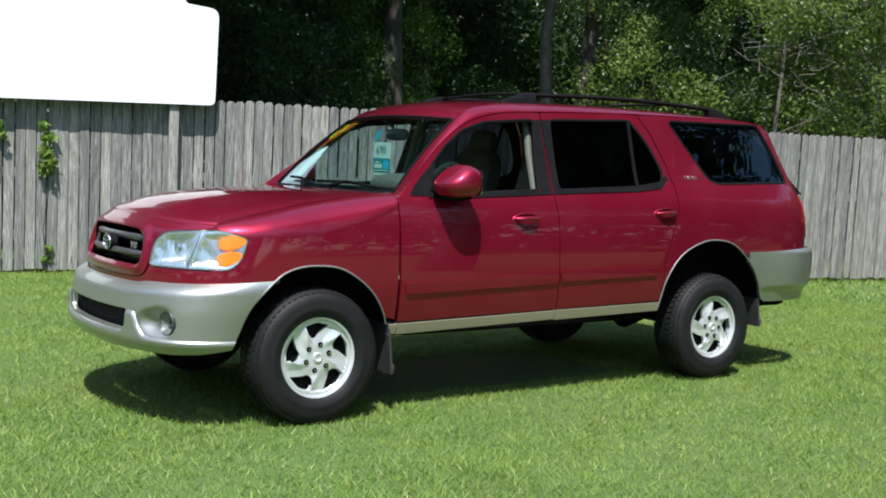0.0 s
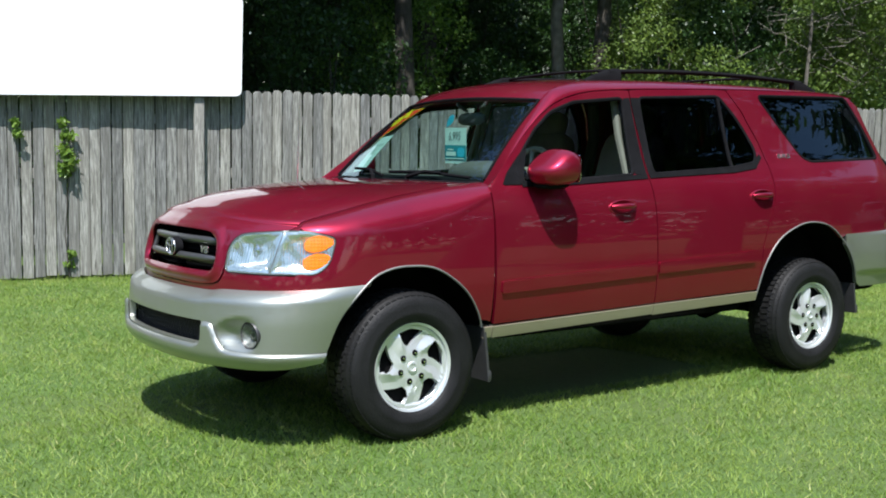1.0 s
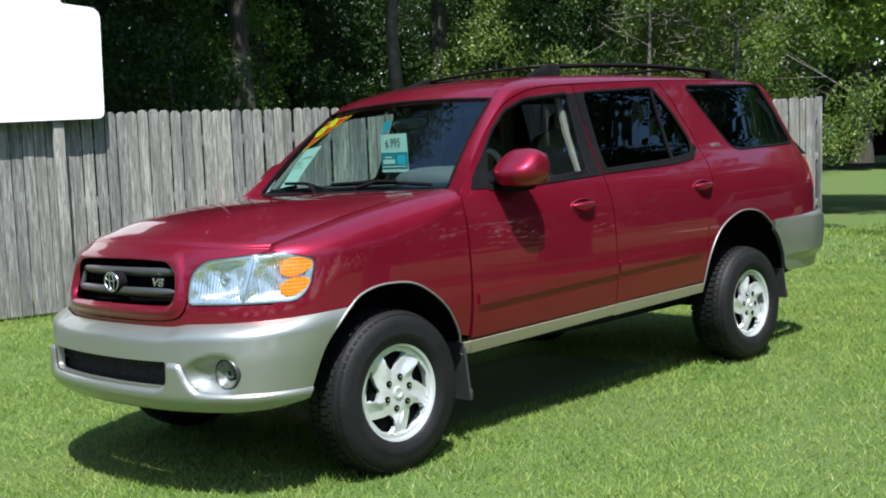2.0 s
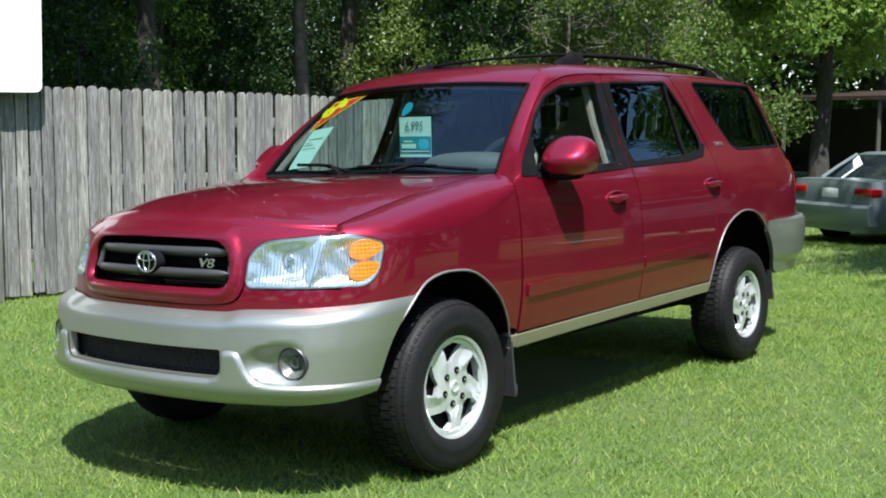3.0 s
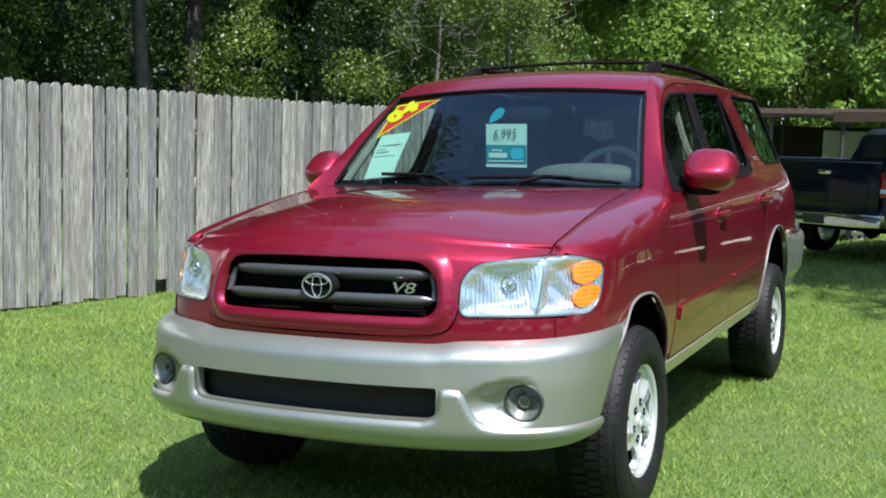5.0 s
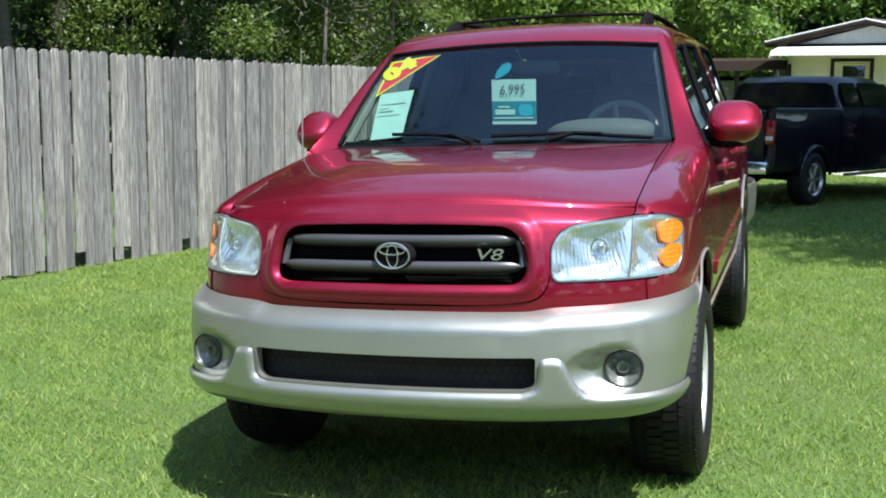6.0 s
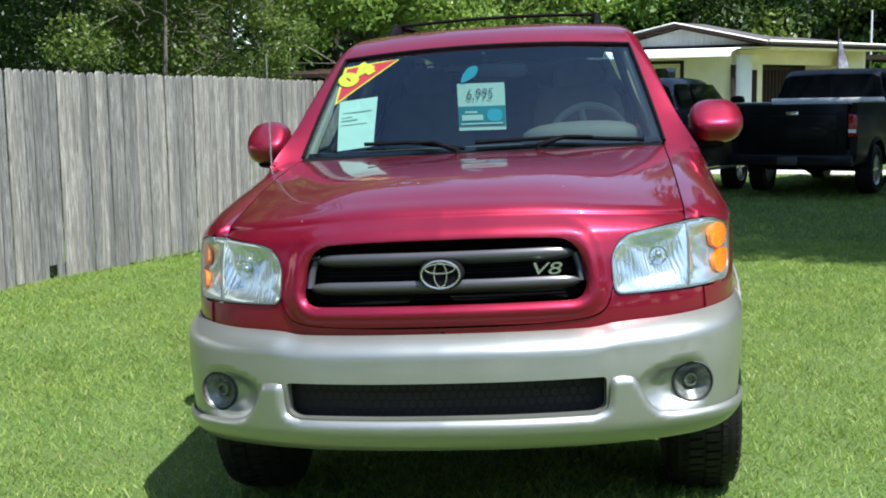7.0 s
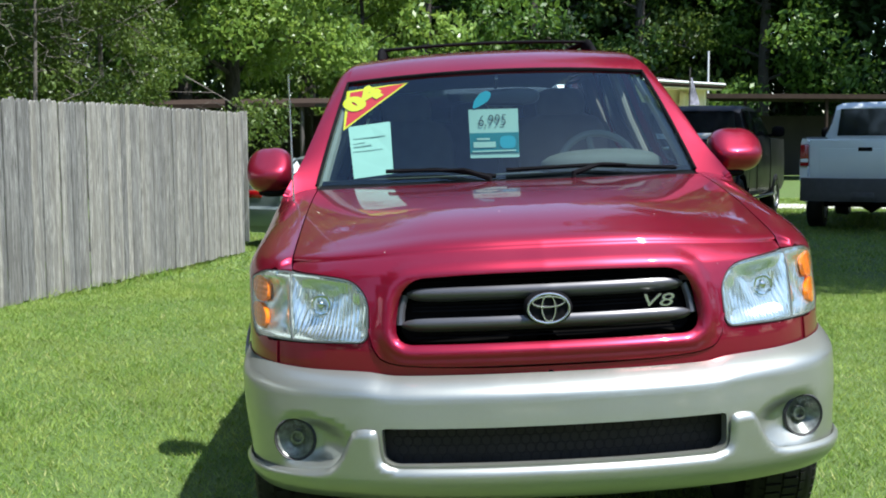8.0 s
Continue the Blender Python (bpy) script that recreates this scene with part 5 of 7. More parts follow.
lettering("V8", 0.060, 0.003, Matrix.Translation(Vector(wrap(-0.322, 0.909, -0.010))) @ Matrix.Rotation(radians(-90), 4, "Z") @ Matrix.Rotation(radians(90), 4, "X") @ Matrix(((1.4, 0.3, 0, 0), (0, 0.85, 0, 0), (0, 0, 1, 0), (0, 0, 0, 1))), "letters_badge", BADGE, car, "silver letters V8")
lettering("SR5", 0.064, 0.003, Matrix.Translation(side_pt(2.775, 1.338, 0.002)) @ Matrix.Rotation(radians(-20), 4, "X") @ Matrix.Rotation(radians(90), 4, "X") @ Matrix.Diagonal((1.2, 0.56, 1, 1)), "letters_badge", BADGE, car, "silver letters SR5")


# ---- head lamps ----
def lamp(s):
    small = shrink(LAMP, -0.0025)
    def cut(z):
        return LAMP_CUT - 0.012 - 0.058 * (1.01 - z) / 0.19
    inner = [p for p in small if p[0] < cut(p[1]) - 0.005]
    inner = inner + [(cut(1.010) - 0.0015, 1.010), (cut(0.8255) - 0.0015, 0.8255)]
    outer = [(cut(0.8255) + 0.0015, 0.8255), (cut(1.010) + 0.0015, 1.010)] + [p for p in small if p[0] > cut(p[1]) + 0.007]
    whole = LAMP
    fl = lambda o: [(s * a, z) for a, z in o]
    body = skin(fl(whole), lambda a, z: lamp_face(a, z, -0.001), 0.03, [fl(shrink(inner, -0.001)), fl(shrink(outer, -0.001))], 0.02, -1.0).make("head_lamp", LAMPEDGE, car, "head lamp with a clear lens and an amber corner lamp")
    for nm, o in (("lens", inner), ("corner_lens", outer)):
        ob = skin(fl(o), lambda a, z: lamp_face(a, z, 0.002), 0.03, (), 0.004, -1.0).make(nm, LENS, body, "clear lens")
        ob.visible_shadow = False
    # bright reflectors: they start at the lens's edge, deepen inwards and carry fine upright flutes
    def bowl(outline, a, z, c, deep):
        b = np.abs(a)
        edge = smooth_step(far_from(outline, b, z, True), 0.0, 0.045)
        r = np.hypot((b - c[0]) / 0.12, (z - c[1]) / 0.10)
        flute = 0.0042 * np.abs(np.sin(b * 230.0)) + 0.0022 * np.sin(z * 62.0 + 3.0 * np.sin(b * 21.0))
        return lamp_face(a, z, -0.004 - edge * (0.016 + deep * (1 - smooth_step(r, 0.1, 1.0)) - flute))
    mid = ((LAMP_IN + LAMP_CUT) / 2 + 0.01, 0.925)
    o1, o2 = shrink(inner, 0.0005), shrink(outer, 0.0005)
    skin(fl(o1), lambda a, z: bowl(o1, a, z, mid, 0.026), 0.003, (), 0.0, -1.0).make("reflector", REFLECTOR, body, "bright fluted reflector")
    skin(fl(o2), lambda a, z: bowl(o2, a, z, (LAMP_CUT + 0.06, 0.92), 0.008), 0.0035, (), 0.0, -1.0).make("corner_reflector", REFLECTOR, body, "bright fluted reflector")
    # two amber reflectors, drawn out towards the wing, and a fluted clear strip beside them
    for zc, ac, aw, zh in ((0.960, -0.476, 0.074, 0.037), (0.881, -0.492, 0.064, 0.035)):
        o = []
        for t in np.linspace(0, math.tau, 37)[:-1]:
            cx, cz = math.cos(t), math.sin(t)
            o.append((s * (A0 + ac + aw * cx), zc + zh * math.copysign(abs(cz) ** 0.75, cz) * (1 - 0.30 * max(0.0, cx)) + 0.012 * cx))
        skin(o, lambda a, z: lamp_face(a, z, -0.005 + 0.0008 * np.abs(np.sin(np.abs(a) * 190.0)) + 0.0005 * np.sin(z * 420.0)), 0.005, (), 0.014, -1.0).make("amber_reflector", AMBER, body, "fluted amber indicator reflector")
    bm = bmesh.new()
    p = Vector(lamp_face(s * ((LAMP_IN + LAMP_CUT) / 2 + 0.01), 0.925, -0.026))
    pillow(bm, p, (0.034, 0.028, 0.028), 2.0, 12, 8)
    tube(bm, [p + Vector((-0.012, 0.026 * math.cos(t), 0.026 * math.sin(t))) for t in np.linspace(0, math.tau, 25)[:-1]], 0.004, 5, 1.0, True)
    part("bulb", bm, CHROME, body)


lamp(1)
lamp(-1)

# ---- front bumper ----
BOT = 0.388
FOG = (-0.765, 0.738, 0.553)


def bumper(a, z, pocket=True):
    a, z = np.asarray(a, float), np.asarray(z, float)
    b = np.abs(a)
    top = _btop(b)
    fade = 1 - 0.72 * smooth_step(b, A0 - 0.74, A0 - 0.30)
    round_top = np.clip((top - z) / 0.06, -0.2, 1)
    face = 0.070 * (1 - (1 - round_top) ** 2.2) + 0.012 * smooth_step(top - z, 0.02, 0.16)
    low = np.clip((z - BOT) / 0.085, 0, 1)
    face = face - 0.055 * (1 - low) ** 2.2
    out = wrap(a, z, fade * face + 0.004)
    if not pocket:
        return out
    # the fog lamp's pocket, with a floor that faces forwards
    y = np.abs(out[..., 1])
    r = np.hypot((y - FOG[1]) / np.where(y < FOG[1], 0.185, 0.085), (z - FOG[2]) / 0.088)
    floor = FOG[0] + 0.012 + 0.22 * (y - FOG[1])
    out[..., 0] = np.maximum(out[..., 0], out[..., 0] + (floor - out[..., 0]) * (1 - smooth_step(r, 0.45, 1.0)))
    return out


# the raised lower band, with a horn at each side of the intake
_ly = [(0.0, 0.493), (0.420, 0.493), (0.455, 0.507), (0.465, 0.540), (0.468, 0.583), (0.480, 0.600), (0.517, 0.600), (0.537, 0.586), (0.562, 0.532), (0.588, 0.496), (0.62, 0.482), (0.70, 0.476), (0.76, 0.474)]
_lh = [(arc_y(y), z) for y, z in _ly] + [(A0 - 0.60, 0.472), (A0 - 0.455, 0.468)]
_lh = [tuple(p) for p in spline(_lh[1:], 6)]
LIP = np.array([(-a, z) for a, z in reversed(_lh)] + [(a, 0.493) for a in np.linspace(-0.40, 0.40, 30)] + _lh)


LIPX = np.concatenate([[(LIP[0][0] - 0.2, LIP[0][1])], LIP, [(LIP[-1][0] + 0.2, LIP[-1][1])]])


def band(a, z):
    a, z = np.asarray(a, float), np.asarray(z, float)
    under = np.where(inside(np.concatenate([LIP, [(LIP[-1][0], 0.2), (LIP[0][0], 0.2)]]), np.stack([a, z], -1).reshape(-1, 2)), 1, -1).reshape(a.shape)
    r = np.clip(far_from(LIPX, a, z) * under / 0.02, -0.4, 1)
    lift = 0.007 + 0.015 * (1 - (1 - r) ** 2.2)
    return bumper(a, z, False) + (wrap(a, z, 1.0) - wrap(a, z, 0.0)) * (lift + 0.001)[..., None]


_bt = [(a, bumper_top(a)) for a in np.linspace(-(A0 - 0.232), A0 - 0.232, 121)]
_ar = [p for p in AF if p[0] < -0.236 and p[1] > 0.465]
_bo = _bt + [(A0 + x, z) for x, z in reversed(_ar)] + [(A0 - 0.475, 0.420), (A0 - 0.62, 0.398)] + [(a, BOT + 0.004) for a in np.linspace(A0 - 0.75, -(A0 - 0.75), 50)] + [(-(A0 - 0.62), 0.398), (-(A0 - 0.475), 0.420)] + [(-(A0 + x), z) for x, z in _ar]
INTAKE = rounded([(-0.464, 0.602), (-0.462, 0.515), (-0.436, 0.498), (0.436, 0.498), (0.462, 0.515), (0.464, 0.602)], [0.012, 0.03, 0.03, 0.03, 0.03, 0.012])
_ag = np.linspace(0.45, 1.2, 300)


def fog_hole(r):
    """The fog lamp's round hole, as arc and height."""
    o = []
    for t in np.linspace(0, math.tau, 29)[:-1]:
        z = FOG[2] + r * math.sin(t)
        o.append((float(np.interp(FOG[1] + r * math.cos(t), bumper(_ag, np.full(300, z))[:, 1], _ag)), z))
    return o


FOGS = [fog_hole(0.0615), [(-a, z) for a, z in fog_hole(0.0615)]]
skin(_bo, bumper, 0.016, [INTAKE] + FOGS, 0.03, -1.0).make("front_bumper", SILVER, car, "silver painted front bumper with intake and fog lamps")
_lo = [tuple(p) for p in LIP] + [(A0 - 0.475, 0.424), (A0 - 0.62, 0.402)] + [(a, BOT + 0.008) for a in np.linspace(A0 - 0.75, -(A0 - 0.75), 50)] + [(-(A0 - 0.62), 0.402), (-(A0 - 0.475), 0.424)]
skin(_lo, band, 0.012, (), 0.012, -1.0).make("bumper_lip", SILVER, car, "raised lower lip of the silver bumper")
skin(shrink(INTAKE, 0.03), lambda a, z: wrap(a, z, 0.014), 0.05, (), 0.01, -1.0).make("intake_back", INTAKEGREY, car)
bm = bmesh.new()
for r, zc in enumerate((0.506, 0.531, 0.556, 0.581)):
    for i in range(-17, 18):
        a0 = (i + 0.5 * (r % 2)) * 0.027
        if abs(a0) > 0.445:
            continue
        hexa = [Vector(wrap(a0 + 0.0145 * math.cos(t), zc + 0.0155 * math.sin(t), 0.042)) for t in np.linspace(0, math.tau, 7)[:-1]]
        tube(bm, hexa, 0.0017, 4, 1.0, True)
part("intake_mesh", bm, RUBBER, car, "black honeycomb intake mesh")
for s in (-1, 1):
    p = Vector((FOG[0] + 0.008, s * FOG[1], FOG[2]))
    d = Vector((-1.0, s * 0.22, 0)).normalized()
    rot = d.to_track_quat("Y", "Z").to_matrix().to_4x4()
    bm = bmesh.new()
    lathe(bm, [(0.0, -0.05), (0.03, -0.045), (0.053, -0.02), (0.057, 0.0), (0.060, 0.005), (0.064, 0.0), (0.064, -0.06), (0.0, -0.06)], 36)
    bmesh.ops.transform(bm, matrix=Matrix.Translation(p) @ rot, verts=bm.verts)
    fog = part("fog_lamp", bm, GREYTRIM, car, "round fog lamp set in the bumper")
    bm = bmesh.new()
    lathe(bm, [(0.0, -0.038), (0.012, -0.036), (0.014, -0.018), (0.02, -0.018), (0.022, -0.033), (0.042, -0.016), (0.055, 0.0)], 36, closed=False)
    bmesh.ops.transform(bm, matrix=Matrix.Translation(p) @ rot, verts=bm.verts)
    part("reflector", bm, FOGBOWL, fog, "dull mirrored bowl")
    bm = bmesh.new()
    lathe(bm, [(0.0, 0.010), (0.03, 0.008), (0.056, 0.002)], 36, closed=False)
    bmesh.ops.transform(bm, matrix=Matrix.Translation(p) @ rot, verts=bm.verts)
    part("lens", bm, LENS, fog).visible_shadow = False

# rear bumper, tail lamps and tailgate
_rt = float(ARC[-1])
def rear_bumper(a, z):
    a, z = np.asarray(a, float), np.asarray(z, float)
    f = smooth_step(np.abs(a), A0 + 3.3, A0 + 3.75)
    r = np.clip((0.872 - z) / 0.04, 0, 1)
    return wrap(a, z, 0.004 + f * (0.055 * np.sqrt(1 - (1 - r) ** 2) - 0.03 * smooth_step(0.60 - z, 0.0, 0.02)))
for s in (-1, 1):
    o = [(s * a, 0.848 + 0.02 * smooth_step(a, A0 + 3.3, A0 + 3.9)) for a in np.linspace(A0 + 3.255, _rt, 40)] + [(s * _rt, 0.50)] + [(s * a, 0.50) for a in np.linspace(_rt - 0.1, A0 + 3.46, 20)] + [(s * (A0 + x), z) for x, z in reversed(AR) if x > 3.24 and z > 0.52]
    skin(o, rear_bumper, 0.03, (), 0.03, -1.0).make("rear_bumper", SILVER, car, "silver painted rear bumper half")
    o = rounded([(s * (A0 + 3.90), 1.225), (s * (A0 + 4.04), 1.225), (s * (A0 + 4.06), 0.93), (s * (A0 + 3.95), 0.93), (s * (A0 + 3.90), 1.02)], 0.015)
    skin(o, lambda a, z: wrap(a, z, 0.006), 0.03, (), 0.02, -1.0).make("tail_lamp", REDLENS, car, "red tail lamp")
sp = Soup()
for s in (-1, 1):
    skin([(s * (A0 + 3.992), 0.86), (s * (_rt - 0.0), 0.86), (s * _rt, 1.25), (s * (A0 + 3.95), 1.25), (s * (A0 + 3.988), 1.05)], wrap, 0.05, (), 0.02, -1.0, sp)
sp.make("tailgate", RED, car, "dark red tailgate")
bm = bmesh.new()
rings(bm, [[Vector((3.975 - 0.40 * v - 0.08 * u * u, u * (0.82 - 0.25 * v), 1.24 + 0.49 * v)) for u in np.linspace(-1, 1, 16)] for v in np.linspace(0, 1, 8)], False, False)
part("rear_window", bm, TRUCKGLASS, car, "dark tinted tailgate glass")

# ---- mirrors, handles, rack, wipers, antenna, flaps ----
for s in (-1, 1):
    bm = bmesh.new()
    pillow(bm, (0.800, s * (0.988 if s < 0 else 0.972), 1.278), (0.240, 0.228 if s < 0 else 0.196, 0.188), 2.7, 30, 20)
    for v in bm.verts:
        f = (v.co.x - 0.675) / 0.25
        v.co.z += 0.014 * (1 - abs(f - 0.6)) - 0.03 * (s * v.co.y - 0.9) * (1 if v.co.z > 1.28 else -1)
        if v.co.z > 1.25:
            v.co.z = 1.25 + (v.co.z - 1.25) * (0.5 + 0.5 * float(smooth_step(f, 0.0, 0.6)))
        v.co.x += 0.16 * (s * v.co.y - 0.97)
        if v.co.x > 0.89:
            v.co.x = 0.89 + (v.co.x - 0.89) * 0.25
    m = part("door_mirror", bm, RED, car, "dark red door mirror housing")
    bm = bmesh.new()
    rings(bm, [[Vector((0.79 + 0.055 * math.cos(t), s * y, z + 0.035 * math.sin(t))) for t in np.linspace(0, math.tau, 15)[:-1]] for y, z in ((0.83, 1.228), (0.91, 1.232), (0.96, 1.24))])
    pillow(bm, (0.810, s * 0.955, 1.203), (0.190, 0.14, 0.046), 2.6, 20, 8)
    part("mirror_arm", bm, BLACK, m)
    bm = bmesh.new()
    prism(bm, rounded([(-0.092, -0.068), (0.092, -0.068), (0.092, 0.073), (-0.092, 0.073)], 0.03), 0.003, lambda u, v, w: Vector((0.897 + 0.16 * s * u + w, s * 0.978 + u * 0.92, 1.283 + v)))
    part("mirror_glass", bm, CHROME, m)
    for hx, hz in ((1.338, 1.072), (2.465, 1.104)):
        y = abs(side_pt(hx, hz).y)
        bm = bmesh.new()
        lathe(bm, [(0.0, -0.004), (0.6, -0.002), (0.85, 0.004), (1.0, 0.006), (1.06, 0.002), (1.06, -0.01)], 32, "Y", closed=False)
        bmesh.ops.transform(bm, matrix=Matrix.Translation((hx, -y, hz)) @ Matrix.Diagonal((0.098, -1, 0.038, 1)), verts=bm.verts)
        bmesh.ops.recalc_face_normals(bm, faces=bm.faces[:])
        h = part("door_handle", bm, RED, car, "dark red pull handle in a recessed cup")
        bm = bmesh.new()
        tube(bm, [(hx - 0.082, -y - 0.004, hz + 0.006), (hx - 0.05, -y - 0.026, hz + 0.008), (hx, -y - 0.033, hz + 0.008), (hx + 0.05, -y - 0.028, hz + 0.008), (hx + 0.085, -y - 0.006, hz + 0.006)], [0.008, 0.013, 0.015, 0.014, 0.009], 10, 1.0)
        g = part("grip", bm, RED, h)
        if s > 0:
            for o in (h, g):
                o.data.transform(Matrix.Diagonal((1, -1, 1, 1)))
                o.data.flip_normals()
    # rack rail with feet
    y = s * 0.505
    bm = bmesh.new()
    xs = np.linspace(1.60, 3.30, 24)
    tube(bm, [(x, y, _rz(x) + 0.028 + 0.012 * math.sin(math.pi * (x - 1.6) / 1.7)) for x in xs], 0.019, 10, 0.75)
    r = part("roof_rack_rail", bm, BLACK, car, "black roof rack rail")
    for x0, x1 in ((1.42, 1.68), (3.22, 3.46)):
        bm = bmesh.new()
        loops = []
        for q in np.linspace(0, 1, 12):
            x = x0 + (x1 - x0) * q
            f = q if x0 < 2 else 1 - q
            h = 0.066 * min(1.0, 0.06 + f ** 0.75 * 1.15)
            z0 = float(_rz(x)) - 0.03
            loops.append([Vector((x, y + 0.028 * math.cos(t) * (0.6 + 0.4 * f), z0 + (h + 0.012) * max(0.0, math.sin(t)) ** 0.8)) for t in np.linspace(0, math.pi, 9)])
        rings(bm, loops, True, True)
        part("rack_foot", bm, BLACK, r)
    for x0, zt, zb in ((0.435, 0.50, 0.225), (3.40, 0.52, 0.325)):
        bm = bmesh.new()
        rings(bm, [[Vector((x0 + dx + k * 0.028, s * (0.89 - w), zt + (zb - zt) * k)) for dx, w in ((0, 0), (0.014, 0), (0.014, 0.24), (0, 0.24))] for k in np.linspace(0, 1, 6)])
        box(bm, (x0 + 0.038, s * 0.77, zb + 0.03), (0.022, 0.245, 0.05), 0.006)
        part("mud_flap", bm, GREYTRIM, car, "black rubber mud flap")
for x in (1.66, 2.95):
    bm = bmesh.new()
    tube(bm, [(x, 0.505 * u, float(_rz(x)) + 0.034 + 0.016 * (1 - u * u)) for u in np.linspace(-1, 1, 16)], 0.014, 8, 0.6)
    part("roof_rack_bar", bm, BLACK, car, "black roof rack cross bar")
for (u0, v0), (u1, v1), (u2, v2) in (((-0.33, -0.02), (-0.62, 0.035), (-0.89, 0.0)), ((0.10, -0.03), (0.36, 0.05), (0.64, 0.075))):
    off = Vector((-0.025, 0, 0.018))
    bm = bmesh.new()
    a, b = Vector(screen(u0, v0)) + Vector((-0.05, 0, 0.0)), Vector(screen((u0 + u1) / 2, (v0 + v1) / 2 + 0.02)) + off * 1.5
    tube(bm, [a, a + Vector((0, 0, 0.02)), b, Vector(screen(u1, v1)) + off], [0.014, 0.012, 0.008, 0.006], 7)
    w = part("wiper", bm, BLACK, car, "black windshield wiper")
    bm = bmesh.new()
    q0 = u0 + 0.34 * (1 if u0 < 0 else -0.1)
    tube(bm, [Vector(screen(u, v)) + off * 0.65 for u, v in zip(np.linspace(q0, u2, 14), np.interp(np.linspace(0, 1, 14), [0, 0.5, 1], [0.045 if u0 < 0 else 0.0, v1 + 0.02, v2]))], 0.0065, 6, 1.4)
    part("wiper_blade", bm, BLACK, w)
bm = bmesh.new()
tube(bm, [(0.28, 0.822, 1.10), (0.28, 0.822, 1.165), (0.285, 0.822, 1.17)], [0.02, 0.014, 0.006], 10)
tube(bm, [(0.285, 0.822, 1.16), (0.295, 0.820, 1.40), (0.305, 0.818, 1.645), (0.305, 0.818, 1.652)], [0.0038, 0.0032, 0.0027, 0.0045], 6)
part("antenna", bm, BADGE, car, "thin whip antenna")


